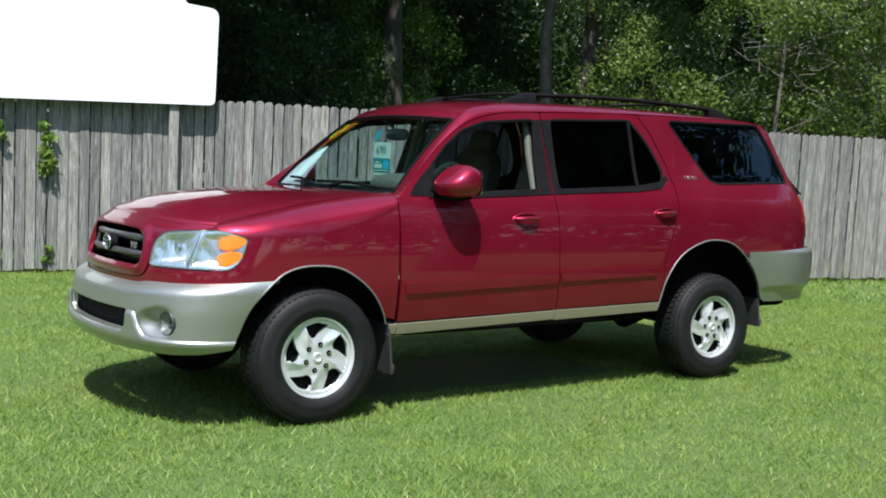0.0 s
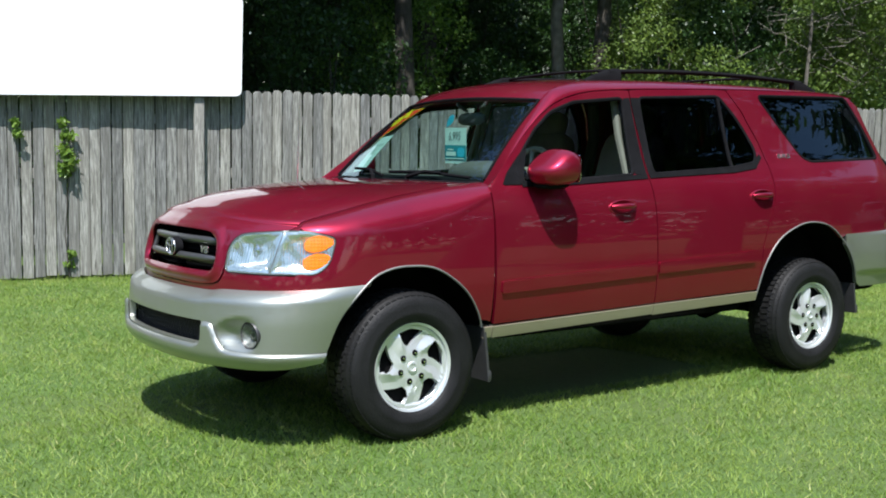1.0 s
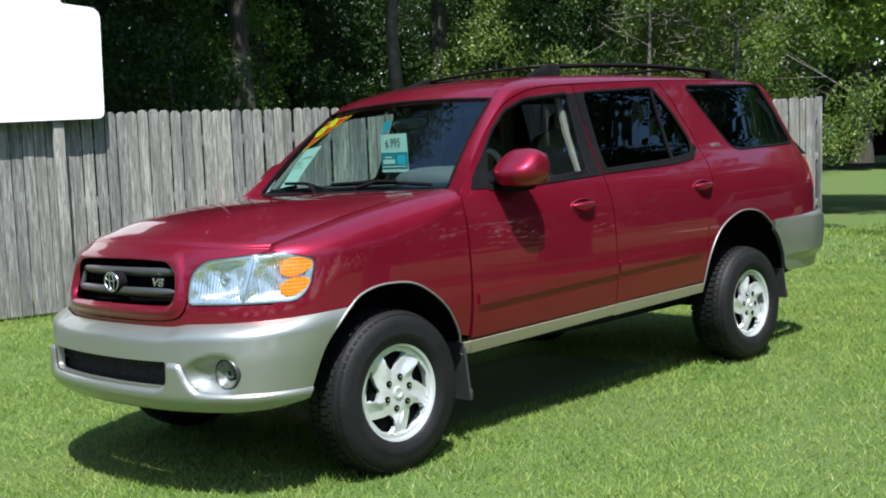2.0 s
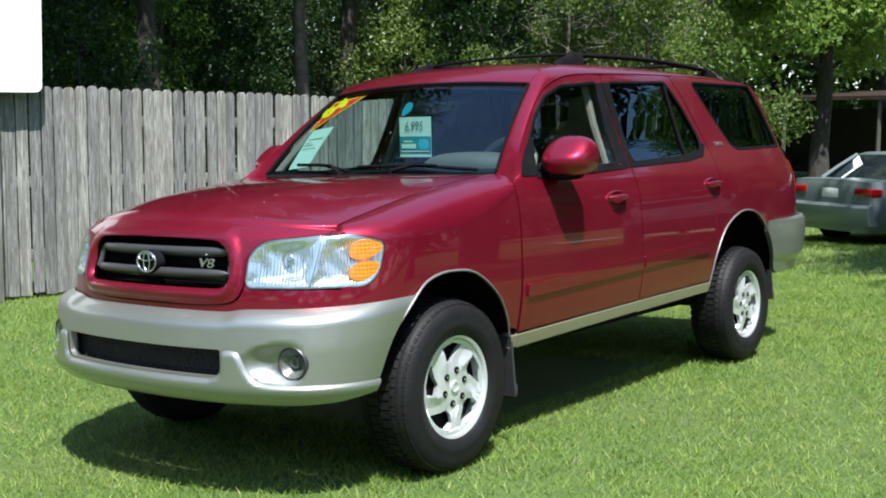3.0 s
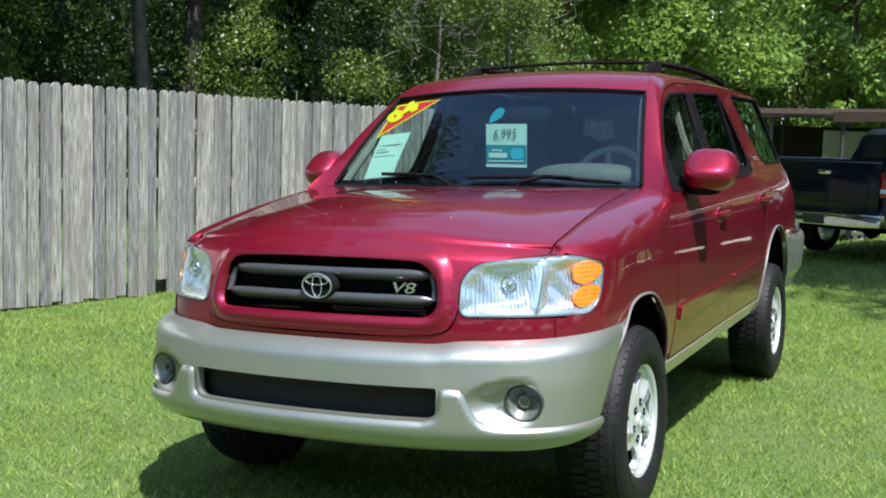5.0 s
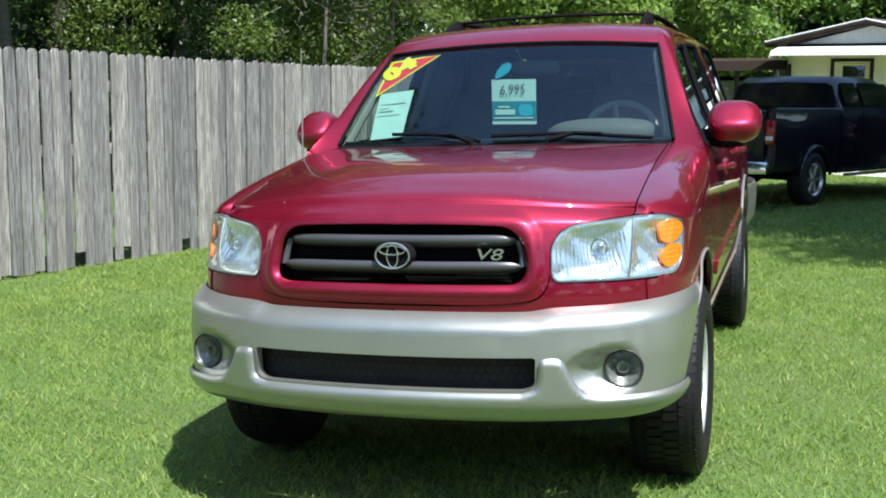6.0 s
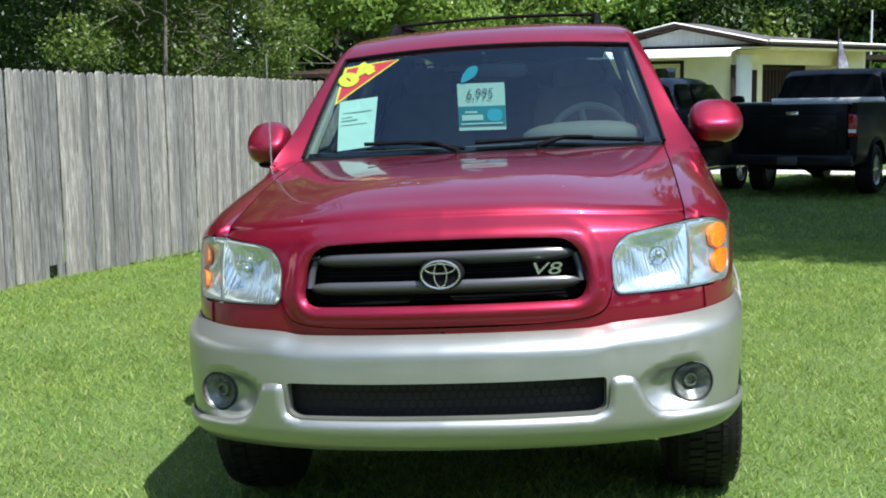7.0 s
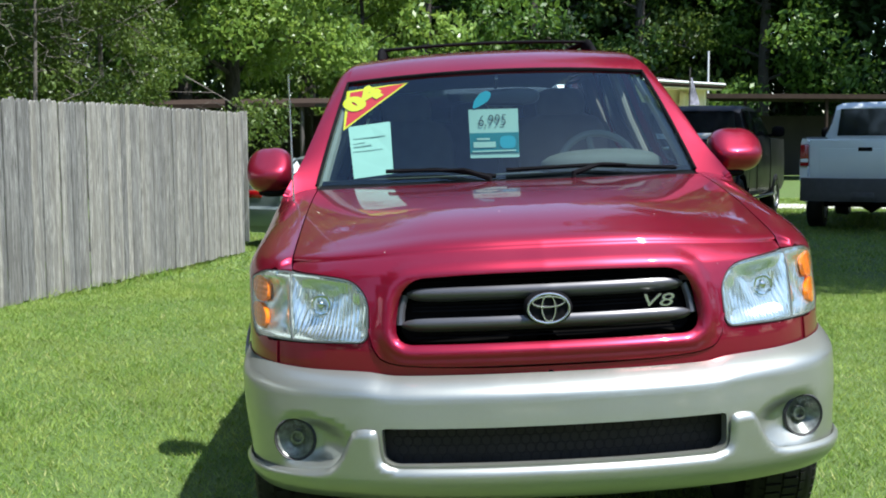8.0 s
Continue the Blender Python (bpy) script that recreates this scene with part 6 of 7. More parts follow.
# ---- wheels ----
def wheel_parts():
    """Five-spoke alloy with its outer face towards -y, hub at the origin."""
    R, Q = 0.378, 0.212
    bm = bmesh.new()
    lathe(bm, [(0.150, 0.06), (Q - 0.012, 0.07), (Q - 0.010, 0.0), (Q - 0.004, -0.025), (Q + 0.008, -0.030), (Q + 0.010, -0.018), (Q + 0.004, 0.19), (0.150, 0.19)], 64)
    w = part("wheel", bm, ALLOY, None, "silver five-spoke alloy wheel", sharp=50)
    # the face: five broad flat spokes between windows that widen towards the rim
    def face(x, z):
        x, z = np.asarray(x, float), np.asarray(z, float)
        r, th = np.hypot(x, z), np.arctan2(z, x)
        dt = 2.5 * (th - math.radians(52) + 3.2 * (r - 0.1))
        sp = np.clip(1 - np.abs(np.sin(dt)) * 1.3, 0, 1)
        y = -0.004 - 0.012 * (1 - smooth_step(r, 0.055, 0.150)) - 0.016 * sp * smooth_step(r, 0.055, 0.13) * (1 - smooth_step(r, 0.17, 0.197)) - 0.010 * smooth_step(r, 0.184, 0.192)
        return np.stack([x, y, z], -1)

    def polar(r, t):
        return r * math.cos(t), r * math.sin(t)

    holes = []
    for k in range(5):
        t = math.radians(90) + math.tau * k / 5
        holes.append(rounded([polar(0.106, t + 0.08), polar(0.116, t + 0.34), polar(0.150, t + 0.43), polar(0.186, t + 0.40), polar(0.191, t + 0.02), polar(0.187, t - 0.40), polar(0.164, t - 0.30), polar(0.130, t - 0.09)], 0.008, 3))
    skin([polar(0.2035, t) for t in np.linspace(0, math.tau, 73)[:-1]], face, 0.009, holes, 0.022, 1.0).make("spoke_face", ALLOY, w, "silver face with five broad spokes")
    # behind the spokes a black disc stands in for the shade; the hub in front
    bm = bmesh.new()
    lathe(bm, [(0.0, 0.030), (0.185, 0.030), (0.197, 0.034), (0.197, 0.08), (0.0, 0.08)], 40, closed=False)
    part("wheel_shade_disc", bm, DARK, w)
    bm = bmesh.new()
    lathe(bm, [(0.0, -0.020), (0.014, -0.020), (0.018, -0.024), (0.026, -0.023), (0.031, -0.013)], 28, closed=False)
    part("hub_cap", bm, ALLOY, w)
    # flat black discs imitate the shaded lug holes, each with its nut
    for k in range(6):
        a = math.tau * k / 6 + 0.3
        bm = bmesh.new()
        c = (0.071 * math.cos(a), 0, 0.071 * math.sin(a))
        lathe(bm, [(0.0, -0.0205), (0.0135, -0.0205), (0.015, -0.0195), (0.015, -0.010)], 12, centre=c, closed=False)
        n = part("lug_hole_shade", bm, DARK, w)
        bm = bmesh.new()
        lathe(bm, [(0.0, -0.026), (0.006, -0.025), (0.0075, -0.019)], 6, centre=c, closed=False)
        part("lug_nut", bm, CHROME, w)
    # tyre: sidewalls, shoulder, tread
    bm = bmesh.new()
    prof = [(Q + 0.004, -0.012), (Q + 0.010, -0.026), (0.235, -0.038), (0.262, -0.046), (0.272, -0.049), (0.278, -0.047), (0.305, -0.048), (0.332, -0.042), (0.352, -0.028), (0.364, -0.012), (0.368, 0.0), (0.368, 0.175), (0.364, 0.187), (0.35, 0.20), (0.305, 0.218), (0.25, 0.208), (Q + 0.004, 0.185)]
    lathe(bm, prof, 72)
    ty = part("tyre", bm, RUBBER, w, "black all-terrain tyre", sharp=60)
    bm = bmesh.new()
    nb = 60
    for k in range(nb):
        for row, (y0, y1, r1, ph) in enumerate(((-0.030, 0.026, 0.374, 0.0), (0.034, 0.082, 0.376, 0.5), (0.090, 0.142, 0.376, 0.15), (0.150, 0.205, 0.374, 0.6))):
            a = math.tau * (k + ph) / nb
            hw = math.tau / nb * 0.37
            ya, yb = y0, y1
            t = []
            for y, r, sk in ((ya, (0.356 if row == 0 else r1), 0.0), (yb, (0.356 if row == 3 else r1), 0.25)):
                for sgn in (-1, 1):
                    aa = a + sgn * hw + sk * hw
                    t.append((Vector((r * math.cos(aa), y, r * math.sin(aa))), Vector((0.352 * math.cos(aa), y, 0.352 * math.sin(aa)))))
            (p0, q0), (p1, q1), (p2, q2), (p3, q3) = t
            vs = [bm.verts.new(p) for p in (p0, p1, p3, p2, q0, q1, q3, q2)]
            for f in ((0, 1, 2, 3), (0, 4, 5, 1), (1, 5, 6, 2), (2, 6, 7, 3), (3, 7, 4, 0)):
                bm.faces.new([vs[i] for i in f])
    bmesh.ops.recalc_face_normals(bm, faces=bm.faces[:])
    part("tread", bm, RUBBER, ty, smooth=False)
    return w


_w = wheel_parts()
_w.parent = car
_wsize = Matrix.Diagonal((0.968, 0.968, 0.968, 1))
_w.matrix_basis = pose(0.0, -0.892, 0.354, 0, 0, 0) @ _wsize
for x, s, turn in ((2.945, -1, 23), (0.0, 1, 12), (2.945, 1, 65)):
    c = copy_thing(_w, pose(x, s * 0.892, 0.354, 0, turn, 0 if s < 0 else 180) @ _wsize)

# wheel wells, floor pan and frame
for cx, rr in ((0.0, 0.495), (2.93, 0.60)):
    for s in (-1, 1):
        bm = bmesh.new()
        rings(bm, [[Vector((cx + rr * math.cos(t), s * y, 0.36 + rr * math.sin(t))) for t in np.linspace(0.22, math.pi - 0.22, 22)] for y in (0.885, 0.55)], False, False)
        t = bmesh.new()
        t.faces.new([t.verts.new(Vector((cx + rr * math.cos(q), s * 0.55, 0.36 + rr * math.sin(q)))) for q in np.linspace(0.22, math.pi - 0.22, 22)])
        merge(bm, t)
        part("wheel_well", bm, DARK, car, "black wheel well liner")
bm = bmesh.new()
box(bm, (1.48, 0, 0.50), (1.85, 1.66, 0.16), 0.03)
box(bm, (1.5, 0.42, 0.42), (4.2, 0.10, 0.12), 0.02)
box(bm, (1.5, -0.42, 0.42), (4.2, 0.10, 0.12), 0.02)
box(bm, (-0.1, 0, 0.62), (1.0, 1.0, 0.42), 0.05)
box(bm, (-0.62, 0, 0.50), (0.25, 1.2, 0.14), 0.04)
box(bm, (3.0, 0, 0.60), (2.0, 1.0, 0.30), 0.05)
box(bm, (3.75, 0, 0.52), (0.5, 1.3, 0.2), 0.05)
tube(bm, [(0.0, -0.75, 0.36), (0.0, 0.75, 0.36)], 0.05, 10)
tube(bm, [(3.0, -0.75, 0.36), (3.0, -0.2, 0.36), (3.0, 0.0, 0.36), (3.0, 0.2, 0.36), (3.0, 0.75, 0.36)], [0.05, 0.05, 0.14, 0.05, 0.05], 12)
part("underbody", bm, DARK, car, "black underbody with frame and axles")

# ---- cabin ----
bm = bmesh.new()
box(bm, (1.475, 0, 0.60), (1.85, 1.66, 0.06), 0.01)
box(bm, (3.07, 0, 0.62), (1.36, 1.0, 0.06), 0.01)
for s in (-1, 1):
    rings(bm, [[Vector((x, s * 0.845, z)) for z in (0.6, 1.0, 1.20)] for x in (0.6, 1.6, 2.34)], False, False)
    rings(bm, [[Vector((x, s * 0.845, z)) for z in (0.99, 1.08, 1.20)] for x in (2.34, 3.0, 3.75)], False, False)
part("cabin_lining", bm, BEIGE, car, "beige cabin lining")
bm = bmesh.new()
rings(bm, [[Vector(roof(u, w)) - Vector((0, 0, 0.045)) for u in np.linspace(-0.98, 0.98, 14)] for w in np.linspace(0.015, 0.98, 12)], False, False)
part("headliner", bm, BEIGE, car, "beige headliner")
for s in (-1, 1):
    bm = bmesh.new()
    tube(bm, [side_pt(1.505, 1.20, -0.10), side_pt(1.525, 1.45, -0.09), side_pt(1.548, 1.67, -0.08)], 0.022, 8)
    tube(bm, [side_pt(1.585, 1.20, -0.06) * 1.0, side_pt(1.59, 1.45, -0.055), side_pt(1.60, 1.68, -0.05)], 0.014, 8)
    tube(bm, [side_pt(2.60, 1.20, -0.08), side_pt(2.58, 1.45, -0.06), side_pt(2.5, 1.70, -0.05)], 0.04, 8)
    ob = part("pillar_trim", bm, BEIGE, car)
    if s > 0:
        ob.data.transform(Matrix.Diagonal((1, -1, 1, 1)))
        ob.data.flip_normals()
    bm = bmesh.new()
    tube(bm, [Vector((x, y, z)) + Vector((0.035, 0.015, -0.02)) for x, y, z in (screen(-1, v) for v in np.linspace(0, 1, 8))], 0.020, 8)
    ob = part("pillar_trim", bm, BEIGE, car)
    if s > 0:
        ob.data.transform(Matrix.Diagonal((1, -1, 1, 1)))
        ob.data.flip_normals()
bm = bmesh.new()
rings(bm, [[Vector((x + 0.10 * (1 - (y / 0.8) ** 2) * -0.6, y, z)) for x, z in ((0.54, 1.205), (0.72, 1.235), (0.86, 1.235), (0.93, 1.17), (0.95, 0.85), (0.6, 0.80), (0.5, 0.85))] for y in np.linspace(-0.80, 0.80, 20)])
pillow(bm, (0.80, -0.42, 1.245), (0.32, 0.52, 0.15), 2.6, 20, 10)
part("dashboard", bm, DASH, car, "grey-beige dashboard with an instrument hood")
# steering wheel
bm = bmesh.new()
R = Matrix.Translation((1.04, -0.45, 1.235)) @ Matrix.Rotation(radians(-62), 4, "Y")
tube(bm, [R @ Vector((0.17 * math.cos(t), 0.17 * math.sin(t), 0)) for t in np.linspace(0, math.tau, 37)[:-1]], 0.016, 8, 1.0, True)
for t in (0.2, math.pi - 0.2, -math.pi / 2 - 0.4, -math.pi / 2 + 0.4):
    tube(bm, [R @ Vector((0.04 * math.cos(t), 0.04 * math.sin(t), -0.03)), R @ Vector((0.18 * math.cos(t), 0.18 * math.sin(t), 0))], 0.014, 6)
pillow(bm, R @ Vector((0, 0, -0.03)), (0.08, 0.15, 0.13), 2.5, 14, 8)
tube(bm, [R @ Vector((0, 0, -0.04)), (0.85, -0.43, 1.08)], 0.035, 8)
part("steering_wheel", bm, CREAM, car, "beige four-spoke steering wheel")
TILT = Matrix.Rotation(radians(16), 3, "Y")
for x, y, w in ((1.55, -0.40, 0.50), (1.55, 0.40, 0.50), (2.45, -0.42, 0.62), (2.45, 0.42, 0.62), (3.2, 0.0, 1.1)):
    bm = bmesh.new()
    pillow(bm, (x, y, 0.92), (0.52, w, 0.18), 4, 20, 8)
    st = part("seat", bm, BEIGE, car, "beige cloth seat")
    bm = bmesh.new()
    pillow(bm, (x + 0.30, y, 1.19), (0.16, w * 0.96, 0.62), 4, 20, 10, TILT)
    part("backrest", bm, BEIGE, st)
    bm = bmesh.new()
    pillow(bm, (x + 0.39, y, 1.54), (0.10, 0.26, 0.17), 3.2, 18, 8, TILT)
    tube(bm, [(x + 0.37, y - 0.06, 1.42), (x + 0.385, y - 0.06, 1.52)], 0.007, 6)
    tube(bm, [(x + 0.37, y + 0.06, 1.42), (x + 0.385, y + 0.06, 1.52)], 0.007, 6)
    part("headrest", bm, BEIGE, st)
# rear-view mirror
bm = bmesh.new()
pillow(bm, (0.96, -0.06, 1.555), (0.04, 0.26, 0.075), 3, 16, 8)
tube(bm, [(0.97, 0, 1.60), Vector(screen(0, 0.96)) + Vector((0.02, 0, -0.01))], 0.010, 6)
part("rear_view_mirror", bm, GREYTRIM, car)


# ---- papers behind the windshield ----
def on_screen(u, v, w=0.0):
    """A place on the inner face of the windshield: y, and metres up the glass from its foot, w behind it."""
    f = v / 0.637
    return Vector(screen(u / (0.755 + (0.639 - 0.755) * f), f)) + Vector((0.012 + w * 0.8, 0, -0.010 - w * 0.6))


def sheet(name, outline, material, parent=None, w=0.004, label=""):
    bm = bmesh.new()
    prism(bm, dense(outline, 0.08), 0.0012, lambda u, v, d: on_screen(u, v, w + d))
    return part(name, bm, material, parent, label, smooth=False)


def paper_thing(name, label, category):
    return thing(name, label, category, LEAN)


tri_s = paper_thing("year_sticker", "red and yellow three-cornered year sticker on the windshield", "sticker")
TRI = [(0.628, 0.331), (0.618, 0.602), (0.350, 0.622)]
sheet("yellow_border", TRI, YELLOW, tri_s, 0.004)
sheet("red_field", shrink(TRI, -0.022), REDPRINT, tri_s, 0.0025)
for ch, u, v, sz in (("0", 0.580, 0.495, 0.13), ("4", 0.515, 0.556, 0.13)):
    o = on_screen(u, v, -0.001)
    ax, ay = (on_screen(u - 0.01, v) - on_screen(u + 0.01, v)).normalized(), (on_screen(u, v + 0.01) - on_screen(u, v - 0.01)).normalized()
    az = ax.cross(ay)
    m = Matrix((ax, ay, az)).transposed().to_4x4()
    lettering(ch, sz, 0.0005, Matrix.Translation(o) @ m @ Matrix.Rotation(radians(38), 4, "Z") @ Matrix.Diagonal((1.2, 0.95, 1, 1)), "numeral", YELLOW, tri_s, fat=0.011)
FAINT = plain("faint_print", (0.24, 0.32, 0.27), 0.6)
notice = paper_thing("notice_sheet", "white printed notice sheet behind the windshield", "paper")
sheet("paper", [(0.582, 0.052), (0.608, 0.357), (0.434, 0.372), (0.424, 0.072)], PAPER, notice, 0.010)
for va, w, h in ((0.275, 0.13, 0.006), (0.225, 0.075, 0.007), (0.200, 0.12, 0.003), (0.245, 0.05, 0.003)):
    sheet("printed_line", [(0.585, va), (0.586, va + h), (0.586 - w, va + h + 0.010), (0.585 - w, va + 0.010)], FAINT, notice, 0.0085)
tag = paper_thing("price_tag", "hanging white and teal price tag on the rear-view mirror", "tag")


def hang(name, outline, material, w, label=""):
    """A flat piece of the tag: y and height, w towards the windshield."""
    bm = bmesh.new()
    prism(bm, outline, 0.0012, lambda u, v, d: Vector((0.90 - w + d, u - 0.012, v)))
    return part(name, bm, material, tag, label, smooth=False)


hang("card", [(0.115, 1.302), (0.116, 1.508), (-0.094, 1.504), (-0.094, 1.298)], CARD, 0.0, "pale green card with a hand-written price")
hang("teal_band", [(0.1145, 1.322), (0.1145, 1.408), (-0.0935, 1.404), (-0.0935, 1.317)], TEAL, 0.002)
for y0, y1, z0, z1 in ((0.100, 0.006, 1.346, 1.370), (0.085, 0.03, 1.378, 1.386), (0.105, -0.08, 1.327, 1.333)):
    hang("printed_line", [(y0, z0), (y0, z1), (y1, z1 - 0.002), (y1, z0 - 0.002)], CARD, 0.004)
hang("printed_seal", rounded([(-0.012, 1.338), (-0.012, 1.392), (-0.080, 1.390), (-0.080, 1.336)], 0.025), CYAN, 0.004)
hang("hook", rounded([(0.100, 1.508), (0.090, 1.545), (0.060, 1.578), (0.030, 1.584), (0.016, 1.570), (0.030, 1.540), (0.066, 1.520)], 0.014), CYAN, 0.003, "cyan hook of the tag")
lettering("6,995", 0.074, 0.0004, Matrix.Translation((0.8965, 0.004, 1.456)) @ Matrix.Rotation(radians(-90), 4, "Z") @ Matrix.Rotation(radians(90), 4, "X") @ Matrix(((0.74, 0.12, 0, 0), (0, 0.95, 0, 0), (0, 0, 1, 0), (0, 0, 0, 1))), "price", INK, tag, fat=-0.0012)


# ---- other vehicles ----
def simple_wheel(name, parent, x, y, r, w, rim_mat):
    bm = bmesh.new()
    lathe(bm, [(r * 0.60, -w / 2 + 0.01), (r * 0.66, -w / 2 - 0.006), (r * 0.85, -w / 2 - 0.008), (r * 0.96, -w / 2 + 0.012), (r, -w / 2 + 0.04), (r, w / 2 - 0.04), (r * 0.96, w / 2 - 0.01), (r * 0.6, w / 2)], 40)
    wh = part(name, bm, RUBBER, parent, "black tyre on a bright alloy rim")
    wh.matrix_basis = Matrix.Translation((x, y, r - 0.01)) @ (Matrix() if y < 0 else Matrix.Rotation(math.pi, 4, "Z"))
    bm = bmesh.new()
    lathe(bm, [(r * 0.62, -w / 2), (r * 0.60, -w / 2 + 0.015), (r * 0.55, -w / 2 + 0.03), (r * 0.54, w / 2 - 0.02), (r * 0.62, w / 2 - 0.01)], 40)
    for k in range(6):
        a = math.tau * k / 6
        t = bmesh.new()
        rings(t, [[Vector((q * math.cos(a + s * wd), y0 - w / 2, q * math.sin(a + s * wd))) for s, y0 in ((-1, 0.05), (-0.7, 0.02), (0.7, 0.02), (1, 0.05))] for q, wd in ((0.03, 0.9), (r * 0.25, 0.26), (r * 0.56, 0.17))])
        merge(bm, t)
    part("rim", bm, rim_mat, wh)
    return wh


def loft_x(bm, sections):
    """Skins sections (x, [(y, z), ...] of one side from sill to middle) on both sides."""
    loops = [[Vector((x, y, z)) for y, z in s] + [Vector((x, -y, z)) for y, z in reversed(s)] for x, s in sections]
    t = bmesh.new()
    rings(t, loops)
    merge(bm, t)


def pickup(name, label, m, paint, bed, cab, L, W, bed_z, roof_z, wheel_r, bumper_mat, double=True, rail=False, zb=0.52):
    """A pickup with its tail at x 0 and its nose towards +x."""
    t = thing(name, label, "pickup truck", m, "parked pickup trucks")
    h = W / 2
    axle_r, axle_f = min(1.3, bed * 0.62), L - 0.95
    # bed side walls, tailgate, floor
    for s in (-1, 1):
        bm = bmesh.new()
        prof = [(h - 0.04, zb), (h - 0.005, zb + 0.12), (h, (zb + bed_z) / 2), (h - 0.012, bed_z - 0.08), (h - 0.03, bed_z), (h - 0.10, bed_z), (h - 0.10, bed_z - 0.05), (h - 0.12, bed_z - 0.06), (h - 0.12, zb + 0.1)]
        loops = []
        for x in np.linspace(0.05, bed, 30):
            lift = math.sqrt(max(0.0, (wheel_r + 0.09) ** 2 - (x - axle_r) ** 2))
            zz = max(zb, wheel_r + lift if lift else 0)
            loops.append([Vector((x, s * y, max(z, zz) if z < bed_z - 0.1 else z)) for y, z in prof])
        rings(bm, loops)
        part("bed_side", bm, paint, t)
        bm = bmesh.new()
        tube(bm, [(axle_r + (wheel_r + 0.08) * math.cos(q), s * (h + 0.004), wheel_r + (wheel_r + 0.08) * math.sin(q)) for q in np.linspace(0.1, math.pi - 0.1, 18)], 0.03, 6)
        part("arch_flare", bm, paint, t)
        bm = bmesh.new()
        box(bm, (0.05, s * (h - 0.075), (zb + bed_z) / 2 + 0.12), (0.12, 0.13, 0.34), 0.02)
        tl = part("tail_lamp", bm, REDLENS, t, "red and clear tail lamp")
        bm = bmesh.new()
        box(bm, (0.048, s * (h - 0.075), (zb + bed_z) / 2 + 0.04), (0.122, 0.12, 0.07), 0.015)
        part("clear_lens", bm, WHITEMETAL, tl)
        bm = bmesh.new()
        tube(bm, [(0.1, s * (h - 0.055), bed_z + 0.012), (bed, s * (h - 0.055), bed_z + 0.012)], 0.035, 6, 0.5)
        part("bed_rail_cap", bm, BRIGHT if paint is BLACKPAINT else GREYTRIM, t)
    bm = bmesh.new()
    box(bm, (0.03, 0, (zb + bed_z) / 2 + 0.05), (0.07, W - 0.30, bed_z - zb - 0.12), 0.02)
    box(bm, (-0.005, 0, (zb + bed_z) / 2 + 0.02), (0.02, W - 0.6, (bed_z - zb) * 0.55), 0.008)
    tg = part("tailgate", bm, paint, t)
    bm = bmesh.new()
    box(bm, (-0.012, 0, bed_z - 0.16), (0.02, 0.2, 0.06), 0.008)
    part("tailgate_handle", bm, CHROME if paint is not WHITEPAINT else BLACK, tg)
    bm = bmesh.new()
    box(bm, (bed / 2, 0, zb + 0.14), (bed, W - 0.24, 0.04), 0.005)
    box(bm, (bed - 0.03, 0, (zb + bed_z) / 2), (0.05, W - 0.2, bed_z - zb), 0.01)
    part("bed_floor", bm, paint, t)
    if rail:
        bm = bmesh.new()
        box(bm, (bed - 0.16, 0, bed_z + 0.03), (0.26, W - 0.16, 0.11), 0.02)
        part("tool_rail", bm, WHITEMETAL, t, "pale metal rail across the bed")
    bm = bmesh.new()
    loops = []
    for y in np.linspace(-h + 0.04, h - 0.04, 15):
        k = -0.10 - 0.10 * (1 - (y / h) ** 4)
        loops.append([Vector((k, y, 0.50)), Vector((k - 0.01, y, 0.60)), Vector((k + 0.02, y, zb + 0.145)), Vector((0.06, y, zb + 0.15)), Vector((0.06, y, 0.50))])
    rings(bm, loops)
    part("rear_bumper", bm, bumper_mat, t, "step bumper")
    # plate, left blank
    bm = bmesh.new()
    box(bm, (-0.215, 0, 0.575), (0.012, 0.32, 0.13), 0.006)
    part("blank_plate", bm, GREYTRIM, t)
    # cab and nose
    c0, c1 = bed + 0.03, bed + 0.03 + cab
    def ring(x, top, wtop, belt=bed_z - 0.02, wb=h):
        return [(h - 0.05, zb - 0.08), (h - 0.005, zb + 0.05), (wb, (zb + belt) / 2), (wb - 0.02, belt), (wb - 0.05 - (wb - wtop) * 0.5, (belt + top) / 2 + 0.02), (wtop, top - 0.05), (wtop - 0.10, top), (0.0, top + 0.015)]
    bm = bmesh.new()
    loft_x(bm, [(c0, ring(c0, bed_z + 0.02, h - 0.14)), (c0 + 0.03, ring(c0, roof_z - 0.10, h - 0.20)), (c0 + 0.16, ring(c0, roof_z - 0.01, h - 0.20)), (c0 + cab * 0.4, ring(c0, roof_z + 0.01, h - 0.19)), (c0 + cab * 0.66, ring(c0, roof_z - 0.01, h - 0.20)), (c1 - 0.02, ring(c0, bed_z + 0.05, h - 0.10)), (c1 + 0.1, ring(c0, bed_z - 0.01, h - 0.06)), (L - 0.25, ring(c0, bed_z - 0.10, h - 0.08)), (L - 0.04, ring(c0, bed_z - 0.22, h - 0.12)), (L, ring(c0, bed_z - 0.35, h - 0.18))])
    cb = part("cab", bm, paint, t, sharp=50)
    # windows laid on the cab
    def pane(nm, pts, parent=cb):
        bm = bmesh.new()
        bm.faces.new([bm.verts.new(p) for p in pts])
        bmesh.ops.triangulate(bm, faces=bm.faces[:])
        bmesh.ops.recalc_face_normals(bm, faces=bm.faces[:])
        ex = bmesh.ops.extrude_face_region(bm, geom=bm.faces[:])
        return part(nm, bm, GLASSDARK, parent, "dark window glass", smooth=False)
